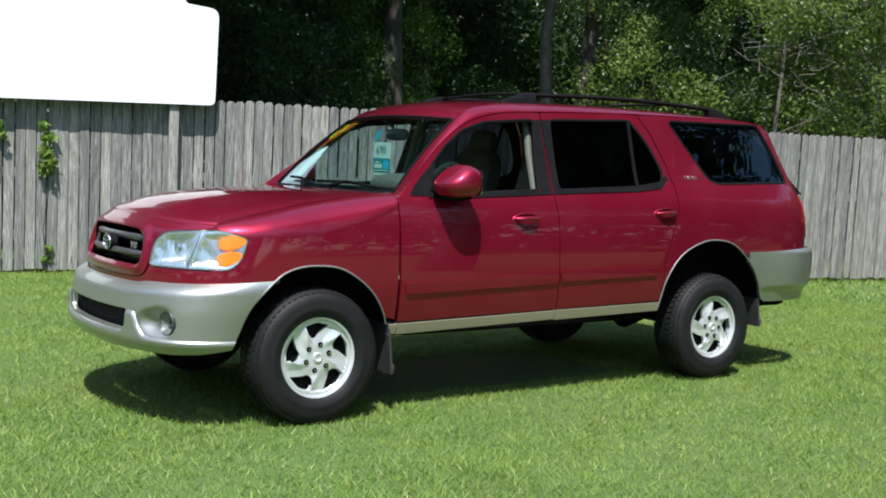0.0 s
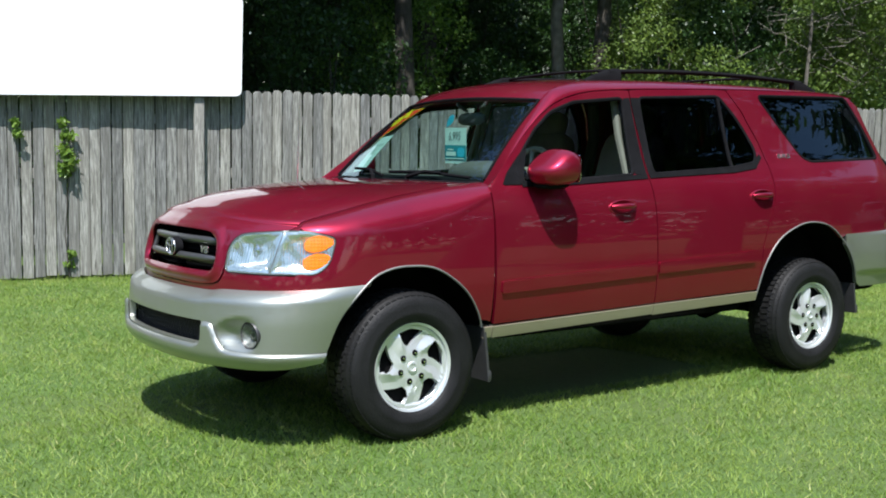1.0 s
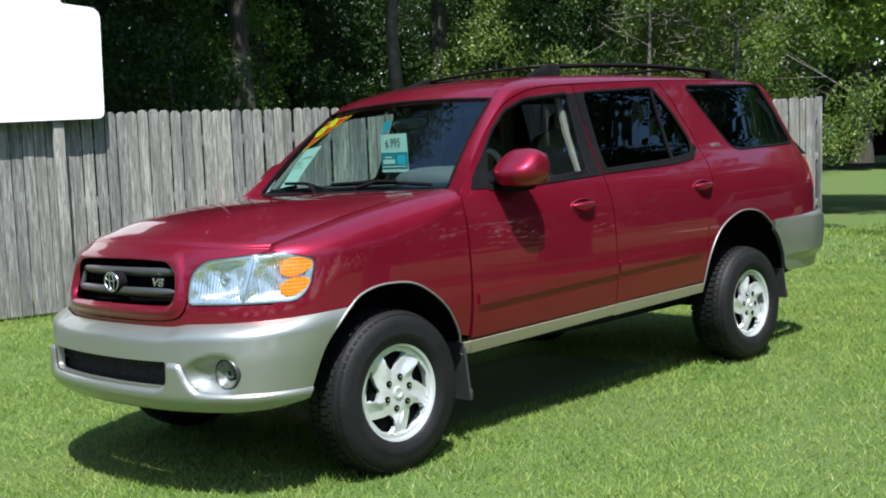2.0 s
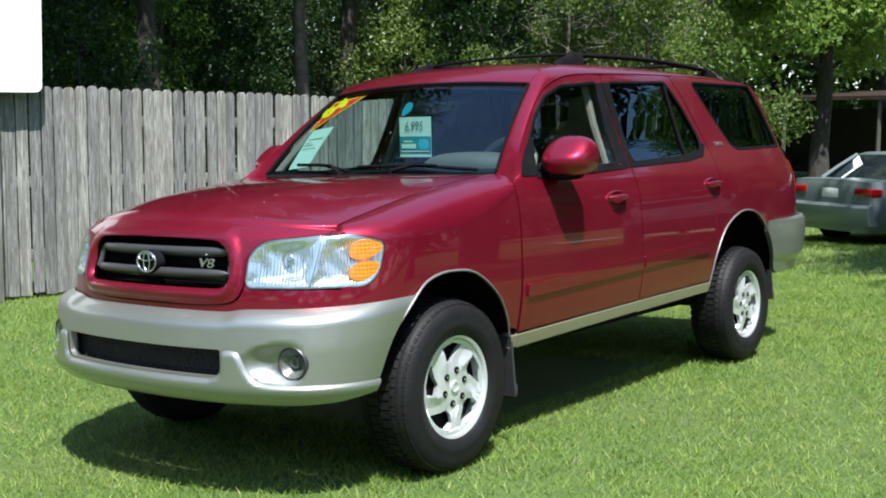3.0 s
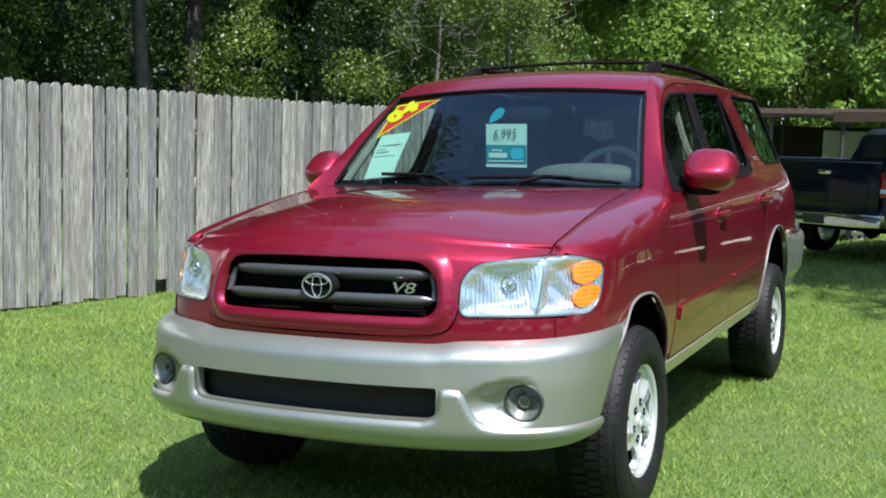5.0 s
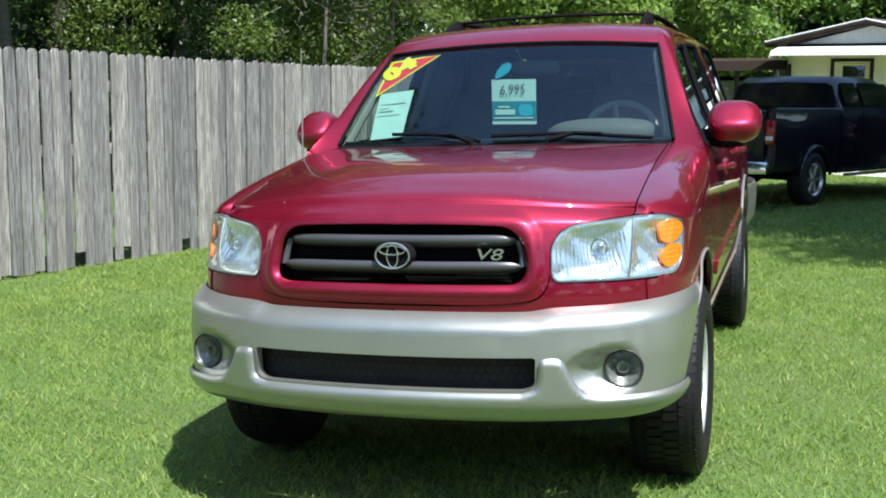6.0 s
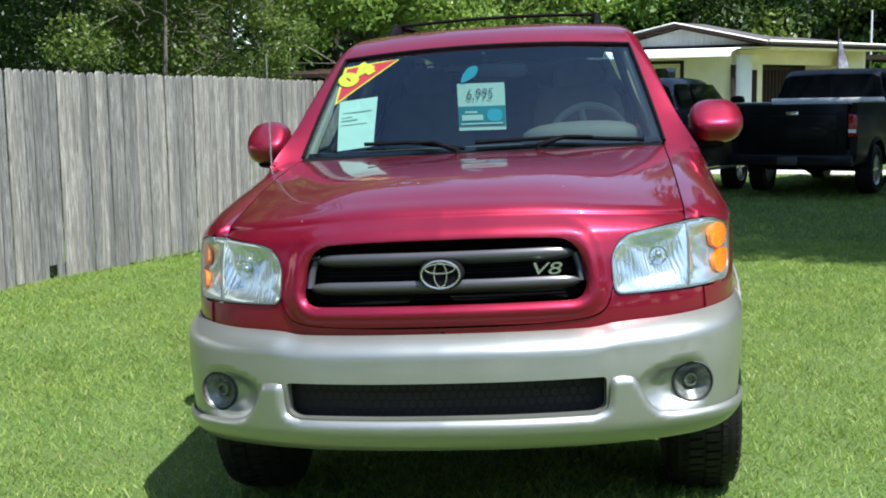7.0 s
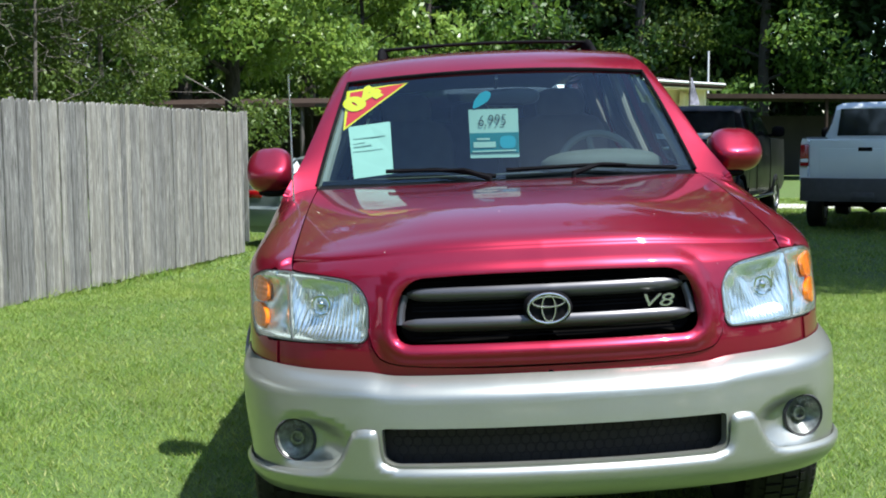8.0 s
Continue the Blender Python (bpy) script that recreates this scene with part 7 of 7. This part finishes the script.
    zb2, zt2 = bed_z + 0.05, roof_z - 0.09
    xr0, xr1 = c0 + 0.0, c0 + 0.028
    pane("rear_window", [Vector((xr0 - 0.012, y, zb2 + 0.0)) if v == 0 else Vector((xr1 - 0.012, y * 0.93, zt2 - 0.02)) for y, v in ((-h + 0.24, 0), (h - 0.24, 0), (h - 0.24, 1), (-h + 0.24, 1))])
    ylow, yhigh = h - 0.028, h - 0.176
    for s in (-1, 1):
        cuts = [c0 + 0.14, c0 + cab * 0.30, c0 + cab * 0.34, c1 - 0.42] if double else [c0 + 0.14, c0 + cab * 0.22, c0 + cab * 0.26, c1 - 0.42]
        for i in (0, 2):
            xa, xb = cuts[i], cuts[i + 1]
            xa2, xb2 = xa + (0.05 if i == 0 else 0), xb - (0.0 if i == 0 else 0.10)
            xb = xb if i == 0 else xb + 0.28
            pane("side_window", [Vector((xa, s * ylow, zb2)), Vector((xb, s * ylow, zb2)), Vector((xb2, s * yhigh, zt2)), Vector((xa2, s * yhigh, zt2))])
        bm = bmesh.new()
        pillow(bm, (c1 - 0.18, s * (h + 0.14), bed_z + 0.12), (0.12, 0.24, 0.2), 3, 14, 8)
        tube(bm, [(c1 - 0.16, s * (h - 0.04), bed_z + 0.04), (c1 - 0.17, s * (h + 0.08), bed_z + 0.07)], 0.025, 6)
        part("door_mirror", bm, BLACK, t)
        bm = bmesh.new()
        for xd in (c0 + cab * 0.32, c1 - 0.10):
            tube(bm, [(xd, s * (h - 0.0), zb + 0.02), (xd, s * (h + 0.003), (zb + bed_z) / 2), (xd, s * (h - 0.018), bed_z)], 0.006, 4)
        part("door_gap", bm, DARK, t)
        bm = bmesh.new()
        tube(bm, [(c0 + 0.1, s * (h + 0.05), 0.42), (c1 - 0.1, s * (h + 0.05), 0.42)], 0.05, 8, 0.5)
        part("side_step", bm, BRIGHT, t)
    for x in (axle_r, axle_f):
        for s in (-1, 1):
            simple_wheel("wheel", t, x, s * (h - 0.12), wheel_r, 0.26, BRIGHT)
    bm = bmesh.new()
    box(bm, (L / 2 - 0.1, 0, 0.50), (L - 0.7, W * 0.55, 0.16), 0.03)
    tube(bm, [(axle_r, -h + 0.2, wheel_r), (axle_r, -0.15, wheel_r), (axle_r, 0.0, wheel_r), (axle_r, 0.15, wheel_r), (axle_r, h - 0.2, wheel_r)], [0.05, 0.05, 0.15, 0.05, 0.05], 10)
    part("underbody", bm, DARK, t)
    return t


GLASSDARK = plain("dark_window_glass", (0.012, 0.016, 0.022), 0.05, 0.0, 0.05, coat=1.0)
HEAD = -27.0
_h = Vector((0.891, -0.454, 0))


def parked(axle, back):
    """Pose of a vehicle whose rear axle's middle stands at axle, its tail that far behind."""
    p = Vector(axle) - _h * back + Vector((0, 0, -0.10))
    return Matrix.Translation(p) @ Matrix.Rotation(radians(HEAD), 4, "Z")


pickup("pickup_truck", "dark navy extended-cab pickup truck parked on the shaded grass", parked((13.5, -0.56, 0), 1.25), NAVY, 2.0, 2.3, 5.7, 1.98, 1.38, 1.88, 0.39, CHROME)
pickup("pickup_truck", "black pickup truck with a tool rail on its bed", parked((15.35, -4.12, 0), 1.25), BLACKPAINT, 2.0, 2.1, 5.6, 1.98, 1.46, 2.03, 0.40, BLACKPAINT, rail=True)
pickup("pickup_truck", "white pickup truck with a dark rear bumper", parked((14.0, -6.85, 0), 1.2), WHITEPAINT, 2.55, 2.0, 5.8, 1.90, 1.44, 2.06, 0.39, GREYTRIM, zb=0.70)


def sedan(m):
    """A saloon car with its tail at x 0 and its nose towards +x."""
    t = thing("sedan", "grey-green four-door sedan parked on the grass", "car", m)
    h, L = 0.89, 4.75
    def low(top, w=1.0):
        return [(h * w - 0.10, 0.22), (h * w - 0.02, 0.32), (h * w, 0.55), (h * w - 0.02, 0.78), (h * w - 0.07, top - 0.02), (h * w - 0.18, top), (0, top + 0.02)]
    bm = bmesh.new()
    secs = [(0.0, 0.84, 0.90), (0.03, 0.96, 0.95), (0.10, 1.005, 0.98), (0.6, 1.0, 1.0), (1.0, 0.96, 1.0), (2.6, 0.95, 1.0), (3.4, 0.93, 1.0), (4.2, 0.82, 0.98), (4.6, 0.70, 0.92), (4.75, 0.58, 0.80)]
    dense_s = spline([(x, a, b) for x, a, b in secs], 4)
    loft_x(bm, [(x, low(a, b)) for x, a, b in dense_s])
    part("body", bm, SEDANPAINT, t, sharp=45)
    bm = bmesh.new()
    def cap(top, w):
        return [(h - 0.06, 0.93), (h - 0.10, 0.98), (w + 0.02, top - 0.06), (w - 0.06, top), (0, top + 0.015)]
    loft_x(bm, [(0.62, cap(1.0, h - 0.22)), (1.12, cap(1.36, h - 0.27)), (1.35, cap(1.405, h - 0.27)), (2.2, cap(1.41, h - 0.26)), (2.55, cap(1.37, h - 0.26)), (3.35, cap(0.99, h - 0.2))])
    part("glasshouse", bm, GLASSDARK, t, "dark cabin glass", sharp=45)
    bm = bmesh.new()
    rings(bm, [[Vector((x, u * (h - 0.27), z + 0.018 * (1 - u * u))) for u in np.linspace(-1, 1, 9)] + [Vector((x, u * (h - 0.27), z - 0.02)) for u in np.linspace(1, -1, 9)] for x, z in ((1.14, 1.372), (1.36, 1.418), (2.2, 1.424), (2.53, 1.385))])
    part("roof", bm, SEDANPAINT, t)
    for s in (-1, 1):
        bm = bmesh.new()
        tube(bm, [(0.55, s * (h - 0.12), 0.99), (0.85, s * (h - 0.17), 1.18), (1.16, s * (h - 0.26), 1.375)], [0.035, 0.03, 0.03], 8)
        part("roof_pillar", bm, SEDANPAINT, t)
        bm = bmesh.new()
        tube(bm, [(2.0, s * (h - 0.08), 0.95), (1.98, s * (h - 0.17), 1.2), (1.95, s * (h - 0.25), 1.40)], 0.025, 6)
        part("door_pillar", bm, SEDANPAINT, t)
        bm = bmesh.new()
        box(bm, (0.10, s * (h - 0.20), 0.83), (0.24, 0.36, 0.13), 0.03)
        part("tail_lamp", bm, REDLENS, t, "red wrap-round tail lamp")
        bm = bmesh.new()
        pillow(bm, (3.0, s * (h + 0.06), 1.02), (0.12, 0.2, 0.13), 3, 12, 8)
        part("door_mirror", bm, SEDANPAINT, t)
        for x in (1.0, 3.65):
            bm = bmesh.new()
            lathe(bm, [(0.0, -0.005), (0.35, -0.005), (0.36, 0.1), (0.0, 0.1)], 30, centre=(x, s * (h - 0.045), 0.33), closed=False)
            part("wheel_well", bm, DARK, t)
            simple_wheel("wheel", t, x, s * (h - 0.08), 0.315, 0.2, BRIGHT)
    bm = bmesh.new()
    loops = []
    for y in np.linspace(-h + 0.03, h - 0.03, 13):
        k = -0.05 - 0.05 * (1 - (y / h) ** 4)
        loops.append([Vector((k + 0.03, y, 0.33)), Vector((k, y, 0.42)), Vector((k, y, 0.60)), Vector((k + 0.04, y, 0.64)), Vector((0.15, y, 0.64)), Vector((0.15, y, 0.33))])
    rings(bm, loops)
    part("rear_bumper", bm, SEDANPAINT, t)
    bm = bmesh.new()
    box(bm, (0.005, 0, 0.80), (0.02, 0.34, 0.14), 0.005)
    part("blank_plate", bm, WHITEMETAL, t)
    return t


sedan(Matrix.Translation((0, 0, -0.23)) @ parked((14.9, 1.97, 0), 1.0))

# ---- house ----
HX = Matrix.Translation((27.0, -5.1, 0)) @ Matrix.Rotation(math.atan2(-0.727, 0.686), 4, "Z")
house = thing("house", "cream single-storey house with a low gable and a white awning", "house", HX)
# local: x along the long side away from the gable end, y across the gable end to the far corner
HL, HW, HE, HR = 4.5, 4.4, 2.86, 3.40


def h_box(name, c, s, mtl, parent=house, bev=0.01, label=""):
    bm = bmesh.new()
    box(bm, c, s, bev)
    return part(name, bm, mtl, parent, label)


h_box("side_wall", (HL / 2, 0.91, HE - 0.22), (HL, 0.12, 0.44), WALLYELLOW)
# dark brown back sheet: the shade deep in the porch is put into its colour
h_box("porch_shade_back", (HL / 2 + 0.4, 1.7, HE / 2 - 0.2), (HL - 1.2, 0.10, HE - 0.4), BROWN)
h_box("side_wall", (HL / 2, HW - 0.06, HE / 2), (HL, 0.12, HE), WALLYELLOW)
h_box("rear_wall", (HL - 0.06, HW / 2, HE / 2), (0.12, HW - 0.26, HE), WALLYELLOW)
# gable wall with its doorway
DY0, DY1 = 2.3, 3.2
DT = 2.42
for y0, y1 in ((0.85, DY0), (DY1, HW)):
    h_box("gable_wall", (0.06, (y0 + y1) / 2, HE / 2), (0.12, y1 - y0, HE), WALLYELLOW)
h_box("gable_wall", (0.06, (DY0 + DY1) / 2, (DT + HE) / 2), (0.12, DY1 - DY0, HE - DT), WALLYELLOW)
bm = bmesh.new()
prism(bm, [(0.0, HE), (HW, HE), (HW / 2, HR)], 0.12, lambda u, v, w: Vector((w, u, v)))
gb = part("gable", bm, WHITEMETAL, house, "white ribbed gable cladding")
for k in range(1, 40):
    y = HW * k / 40
    top = HE + (HR - HE) * (1 - abs(2 * y / HW - 1))
    bm = bmesh.new()
    box(bm, (-0.012, y, (HE + top) / 2), (0.024, 0.03, top - HE))
    part("rib", bm, WHITEMETAL, gb)
for s in (0, 1):
    bm = bmesh.new()
    e = -0.20 if s == 0 else HW + 0.30
    zs = HE + 0.02
    # steep over the gable end, then low over the rest of the house
    rings(bm, [[Vector((x, e, zs)), Vector((x, HW / 2, top + 0.03)), Vector((x, HW / 2, top + 0.13)), Vector((x, e, zs + 0.10))] for x, top in ((-0.35, HR), (0.75, HR), (0.9, HE + 0.28), (HL + 0.3, HE + 0.28))])
    part("roof_slope", bm, ROOFMETAL, house)
    bm = bmesh.new()
    tube(bm, [(-0.37, e, zs + 0.02), (-0.37, HW / 2, HR + 0.04)], 0.06, 4)
    tube(bm, [(-0.37, e, zs + 0.03), (HL + 0.3, e, zs + 0.03)], 0.07, 4)
    part("fascia", bm, BROWN, house, "dark brown roof edge board")
    bm = bmesh.new()
    tube(bm, [(-0.42, e, zs + 0.10), (-0.42, HW / 2, HR + 0.125)], 0.018, 4)
    tube(bm, [(-0.40, e + (0.0 if s else -0.05), zs + 0.10), (HL + 0.3, e + (0.0 if s else -0.05), zs + 0.10)], 0.032, 4)
    part("drip_edge", bm, WHITEMETAL, house, "white metal drip edge along the eave")
h_box("head_board", (-0.03, HW / 2, HE), (0.06, HW, 0.14), BROWN)
# ribbed awning over the gable wall
for k in range(44):
    y = 0.50 + (HW - 0.60) * k / 44
    loops = [[Vector((x, y + dy, z + dz)) for dy, dz in ((0, 0), (0.022, 0.018), (0.06, 0.018), (0.080, 0))] for x, z in ((0.0, HE - 0.02), (-0.5, HE - 0.05), (-0.75, HE - 0.14), (-0.79, HE - 0.27))]
    bm = bmesh.new()
    rings(bm, loops, False, False)
    part("awning_rib", bm, WHITEMETAL, house)
dr = h_box("door", (0.09, (DY0 + DY1) / 2, DT / 2), (0.05, DY1 - DY0 - 0.02, DT - 0.02), WALLYELLOW, house, 0.004, "cream door with a dark window")
h_box("door_window", (0.055, (DY0 + DY1) / 2, 2.02), (0.02, 0.54, 0.66), GLASSDARK, dr, 0.003)
for y, w in ((DY0 - 0.04, 0.09), (DY1 + 0.04, 0.09)):
    h_box("door_frame", (-0.012, y, DT / 2 + 0.03), (0.03, w, DT + 0.06), BROWN)
h_box("door_frame", (-0.012, (DY0 + DY1) / 2, DT + 0.08), (0.03, DY1 - DY0 + 0.17, 0.09), BROWN)
for y in (0.86, HW - 0.1):
    h_box("awning_post", (-0.10, y, 1.2), (0.09, 0.09, 2.4), BROWN)
# porch on the long side
h_box("corner_pier", (0.24, 0.82, HE / 2 - 0.1), (0.48, 0.16, HE - 0.2), WHITEMETAL, label="white corner pier")
h_box("side_wall", (0.78, 0.91, HE / 2 - 0.2), (0.62, 0.12, HE - 0.4), WALLYELLOW)
h_box("porch_window", (0.72, 0.835, 1.72), (0.20, 0.04, 1.1), BROWN)
h_box("porch_floor", (HL / 2, 0.2, 0.10), (HL, 0.9, 0.2), CONCRETE)
h_box("soffit", (HL / 2, 0.32, HE - 0.03), (HL + 0.5, 1.02, 0.05), WALLYELLOW)
for k in range(9):
    h_box("lattice_bar", (1.16 + 0.145 * k, 0.90, 1.25), (0.055, 0.05, 2.1), BROWN, bev=0.004)
h_box("porch_rail", (1.72, 0.90, 2.32), (1.3, 0.07, 0.09), BROWN)
h_box("porch_post", (HL - 0.30, 0.60, 1.35), (0.30, 0.14, 2.7), WALLYELLOW)

# the gable end stands askew to the long side
for ob in house.children_recursive:
    ob.data.transform(Matrix(((1, -0.597, 0, 0), (0, 0.802, 0, 0), (0, 0, 1, 0), (0, 0, 0, 1))))
# open carport and shed beside the house
port = thing("carport", "low open carport with a flat metal roof on thin posts", "carport", Matrix.Translation((29.5, 2.6, 0)) @ Matrix.Rotation(radians(-63), 4, "Z"))
bm = bmesh.new()
rings(bm, [[Vector((x, -2.6, z)), Vector((x, 2.6, z + 0.12)), Vector((x, 2.6, z + 0.22)), Vector((x, -2.6, z + 0.10))] for x, z in ((-0.3, 2.28), (6.5, 2.50))])
part("roof", bm, ROOFMETAL, port)
bm = bmesh.new()
rings(bm, [[Vector((x, -2.62, z)), Vector((x, -2.66, z)), Vector((x, -2.66, z + 0.26)), Vector((x, -2.62, z + 0.26))] for x, z in ((-0.35, 2.18), (6.5, 2.40))])
part("roof_edge", bm, BROWN, port)
for x in (0.0, 3.2, 6.3):
    for y in (-2.45, 2.45):
        bm = bmesh.new()
        tube(bm, [(x, y, 0), (x, y, 2.28 + 0.032 * x)], 0.055, 8)
        part("post", bm, GREYWALL, port)
bm = bmesh.new()
_wave = [(2.3 + dy, 0.42 + 0.05 * k + dz) for k in range(33) for dy, dz in ((0.0, 0.0), (0.02, 0.015), (0.02, 0.032))]
rings(bm, [[Vector((x, y, z)) for y, z in _wave] for x in (1.2, 5.8)], False, False)
part("ribbed_wall", bm, WHITEMETAL, port, "white ribbed metal wall")
shed = thing("shed", "long dark low shed under the trees", "shed", Matrix.Translation((33.0, 6.8, 0)) @ Matrix.Rotation(radians(-100), 4, "Z"))
bm = bmesh.new()
box(bm, (0, 2.0, 1.1), (13.0, 0.1, 2.2), 0.01)
box(bm, (-6.4, 0.5, 1.1), (0.1, 3.0, 2.2), 0.01)
part("wall", bm, GREYWALL, shed)
bm = bmesh.new()
rings(bm, [[Vector((x, -1.8, 2.38)), Vector((x, 2.3, 2.7)), Vector((x, 2.3, 2.8)), Vector((x, -1.8, 2.5))] for x in (-7, 7)])
part("roof", bm, BROWN, shed)
for x in (-6.5, -3.2, 0, 3.2, 6.5):
    bm = bmesh.new()
    tube(bm, [(x, -1.6, 0), (x, -1.6, 2.42)], 0.07, 8)
    part("post", bm, ROOFMETAL, shed)
barn = thing("shed", "dark open shed with a brown roof beyond the trucks", "shed", Matrix.Translation((36, -14, 0)) @ Matrix.Rotation(radians(-78), 4, "Z"))
bm = bmesh.new()
box(bm, (0, 2.0, 1.1), (14.0, 0.1, 2.2), 0.01)
part("wall", bm, GREYWALL, barn)
bm = bmesh.new()
rings(bm, [[Vector((x, -1.8, 2.68)), Vector((x, 2.3, 2.72)), Vector((x, 2.3, 2.82)), Vector((x, -1.8, 2.83))] for x in (-7.5, 7.5)])
part("roof", bm, BROWN, barn)
for x in (-7, -4, -1, 2, 5):
    bm = bmesh.new()
    tube(bm, [(x, -1.6, 0), (x, -1.6, 2.7)], 0.06, 8)
    part("post", bm, BROWN, barn)

# mast and flag by the house
mast = thing("mast", "thin pale metal mast", "mast", Matrix.Translation((34.5, -9.4, 0)))
bm = bmesh.new()
tube(bm, [(0, 0, 0), (0, 0, 4.3)], [0.05, 0.03], 8)
part("pole", bm, WHITEMETAL, mast)
flag = thing("flag", "small folded flag on a short pole", "flag", Matrix.Translation((22.0, -5.81, 0)))
bm = bmesh.new()
tube(bm, [(0, 0, 0), (0, 0, 2.97)], 0.018, 6)
part("pole", bm, GREYWALL, flag)
bm = bmesh.new()
rings(bm, [[Vector((0.03 * math.sin(z * 9), -0.02 - w * u, z)) for u in np.linspace(0, 1, 7)] for z, w in ((2.74, 0.03), (2.6, 0.07), (2.45, 0.12), (2.3, 0.18), (2.12, 0.22))], False, False)
part("cloth", bm, plain("flag_cloth", (0.30, 0.30, 0.36), 0.8, 0.0, 0.5, 14.0), flag)
# tall trees whose high crowns shade the parked trucks
tree(11.5, -9.5, 12, 0.3, 5.2, 0.50, 48000, 0.20, LEAF_MID, 900, "tall shade tree beside the parked trucks", 46, 1.5, (-1.5, 3.0))
tree(6.8, -10.0, 12.5, 0.3, 5.4, 0.50, 48000, 0.20, LEAF_MID, 901, "tall shade tree beside the lawn", 52, 1.6, (1.2, 4.2))
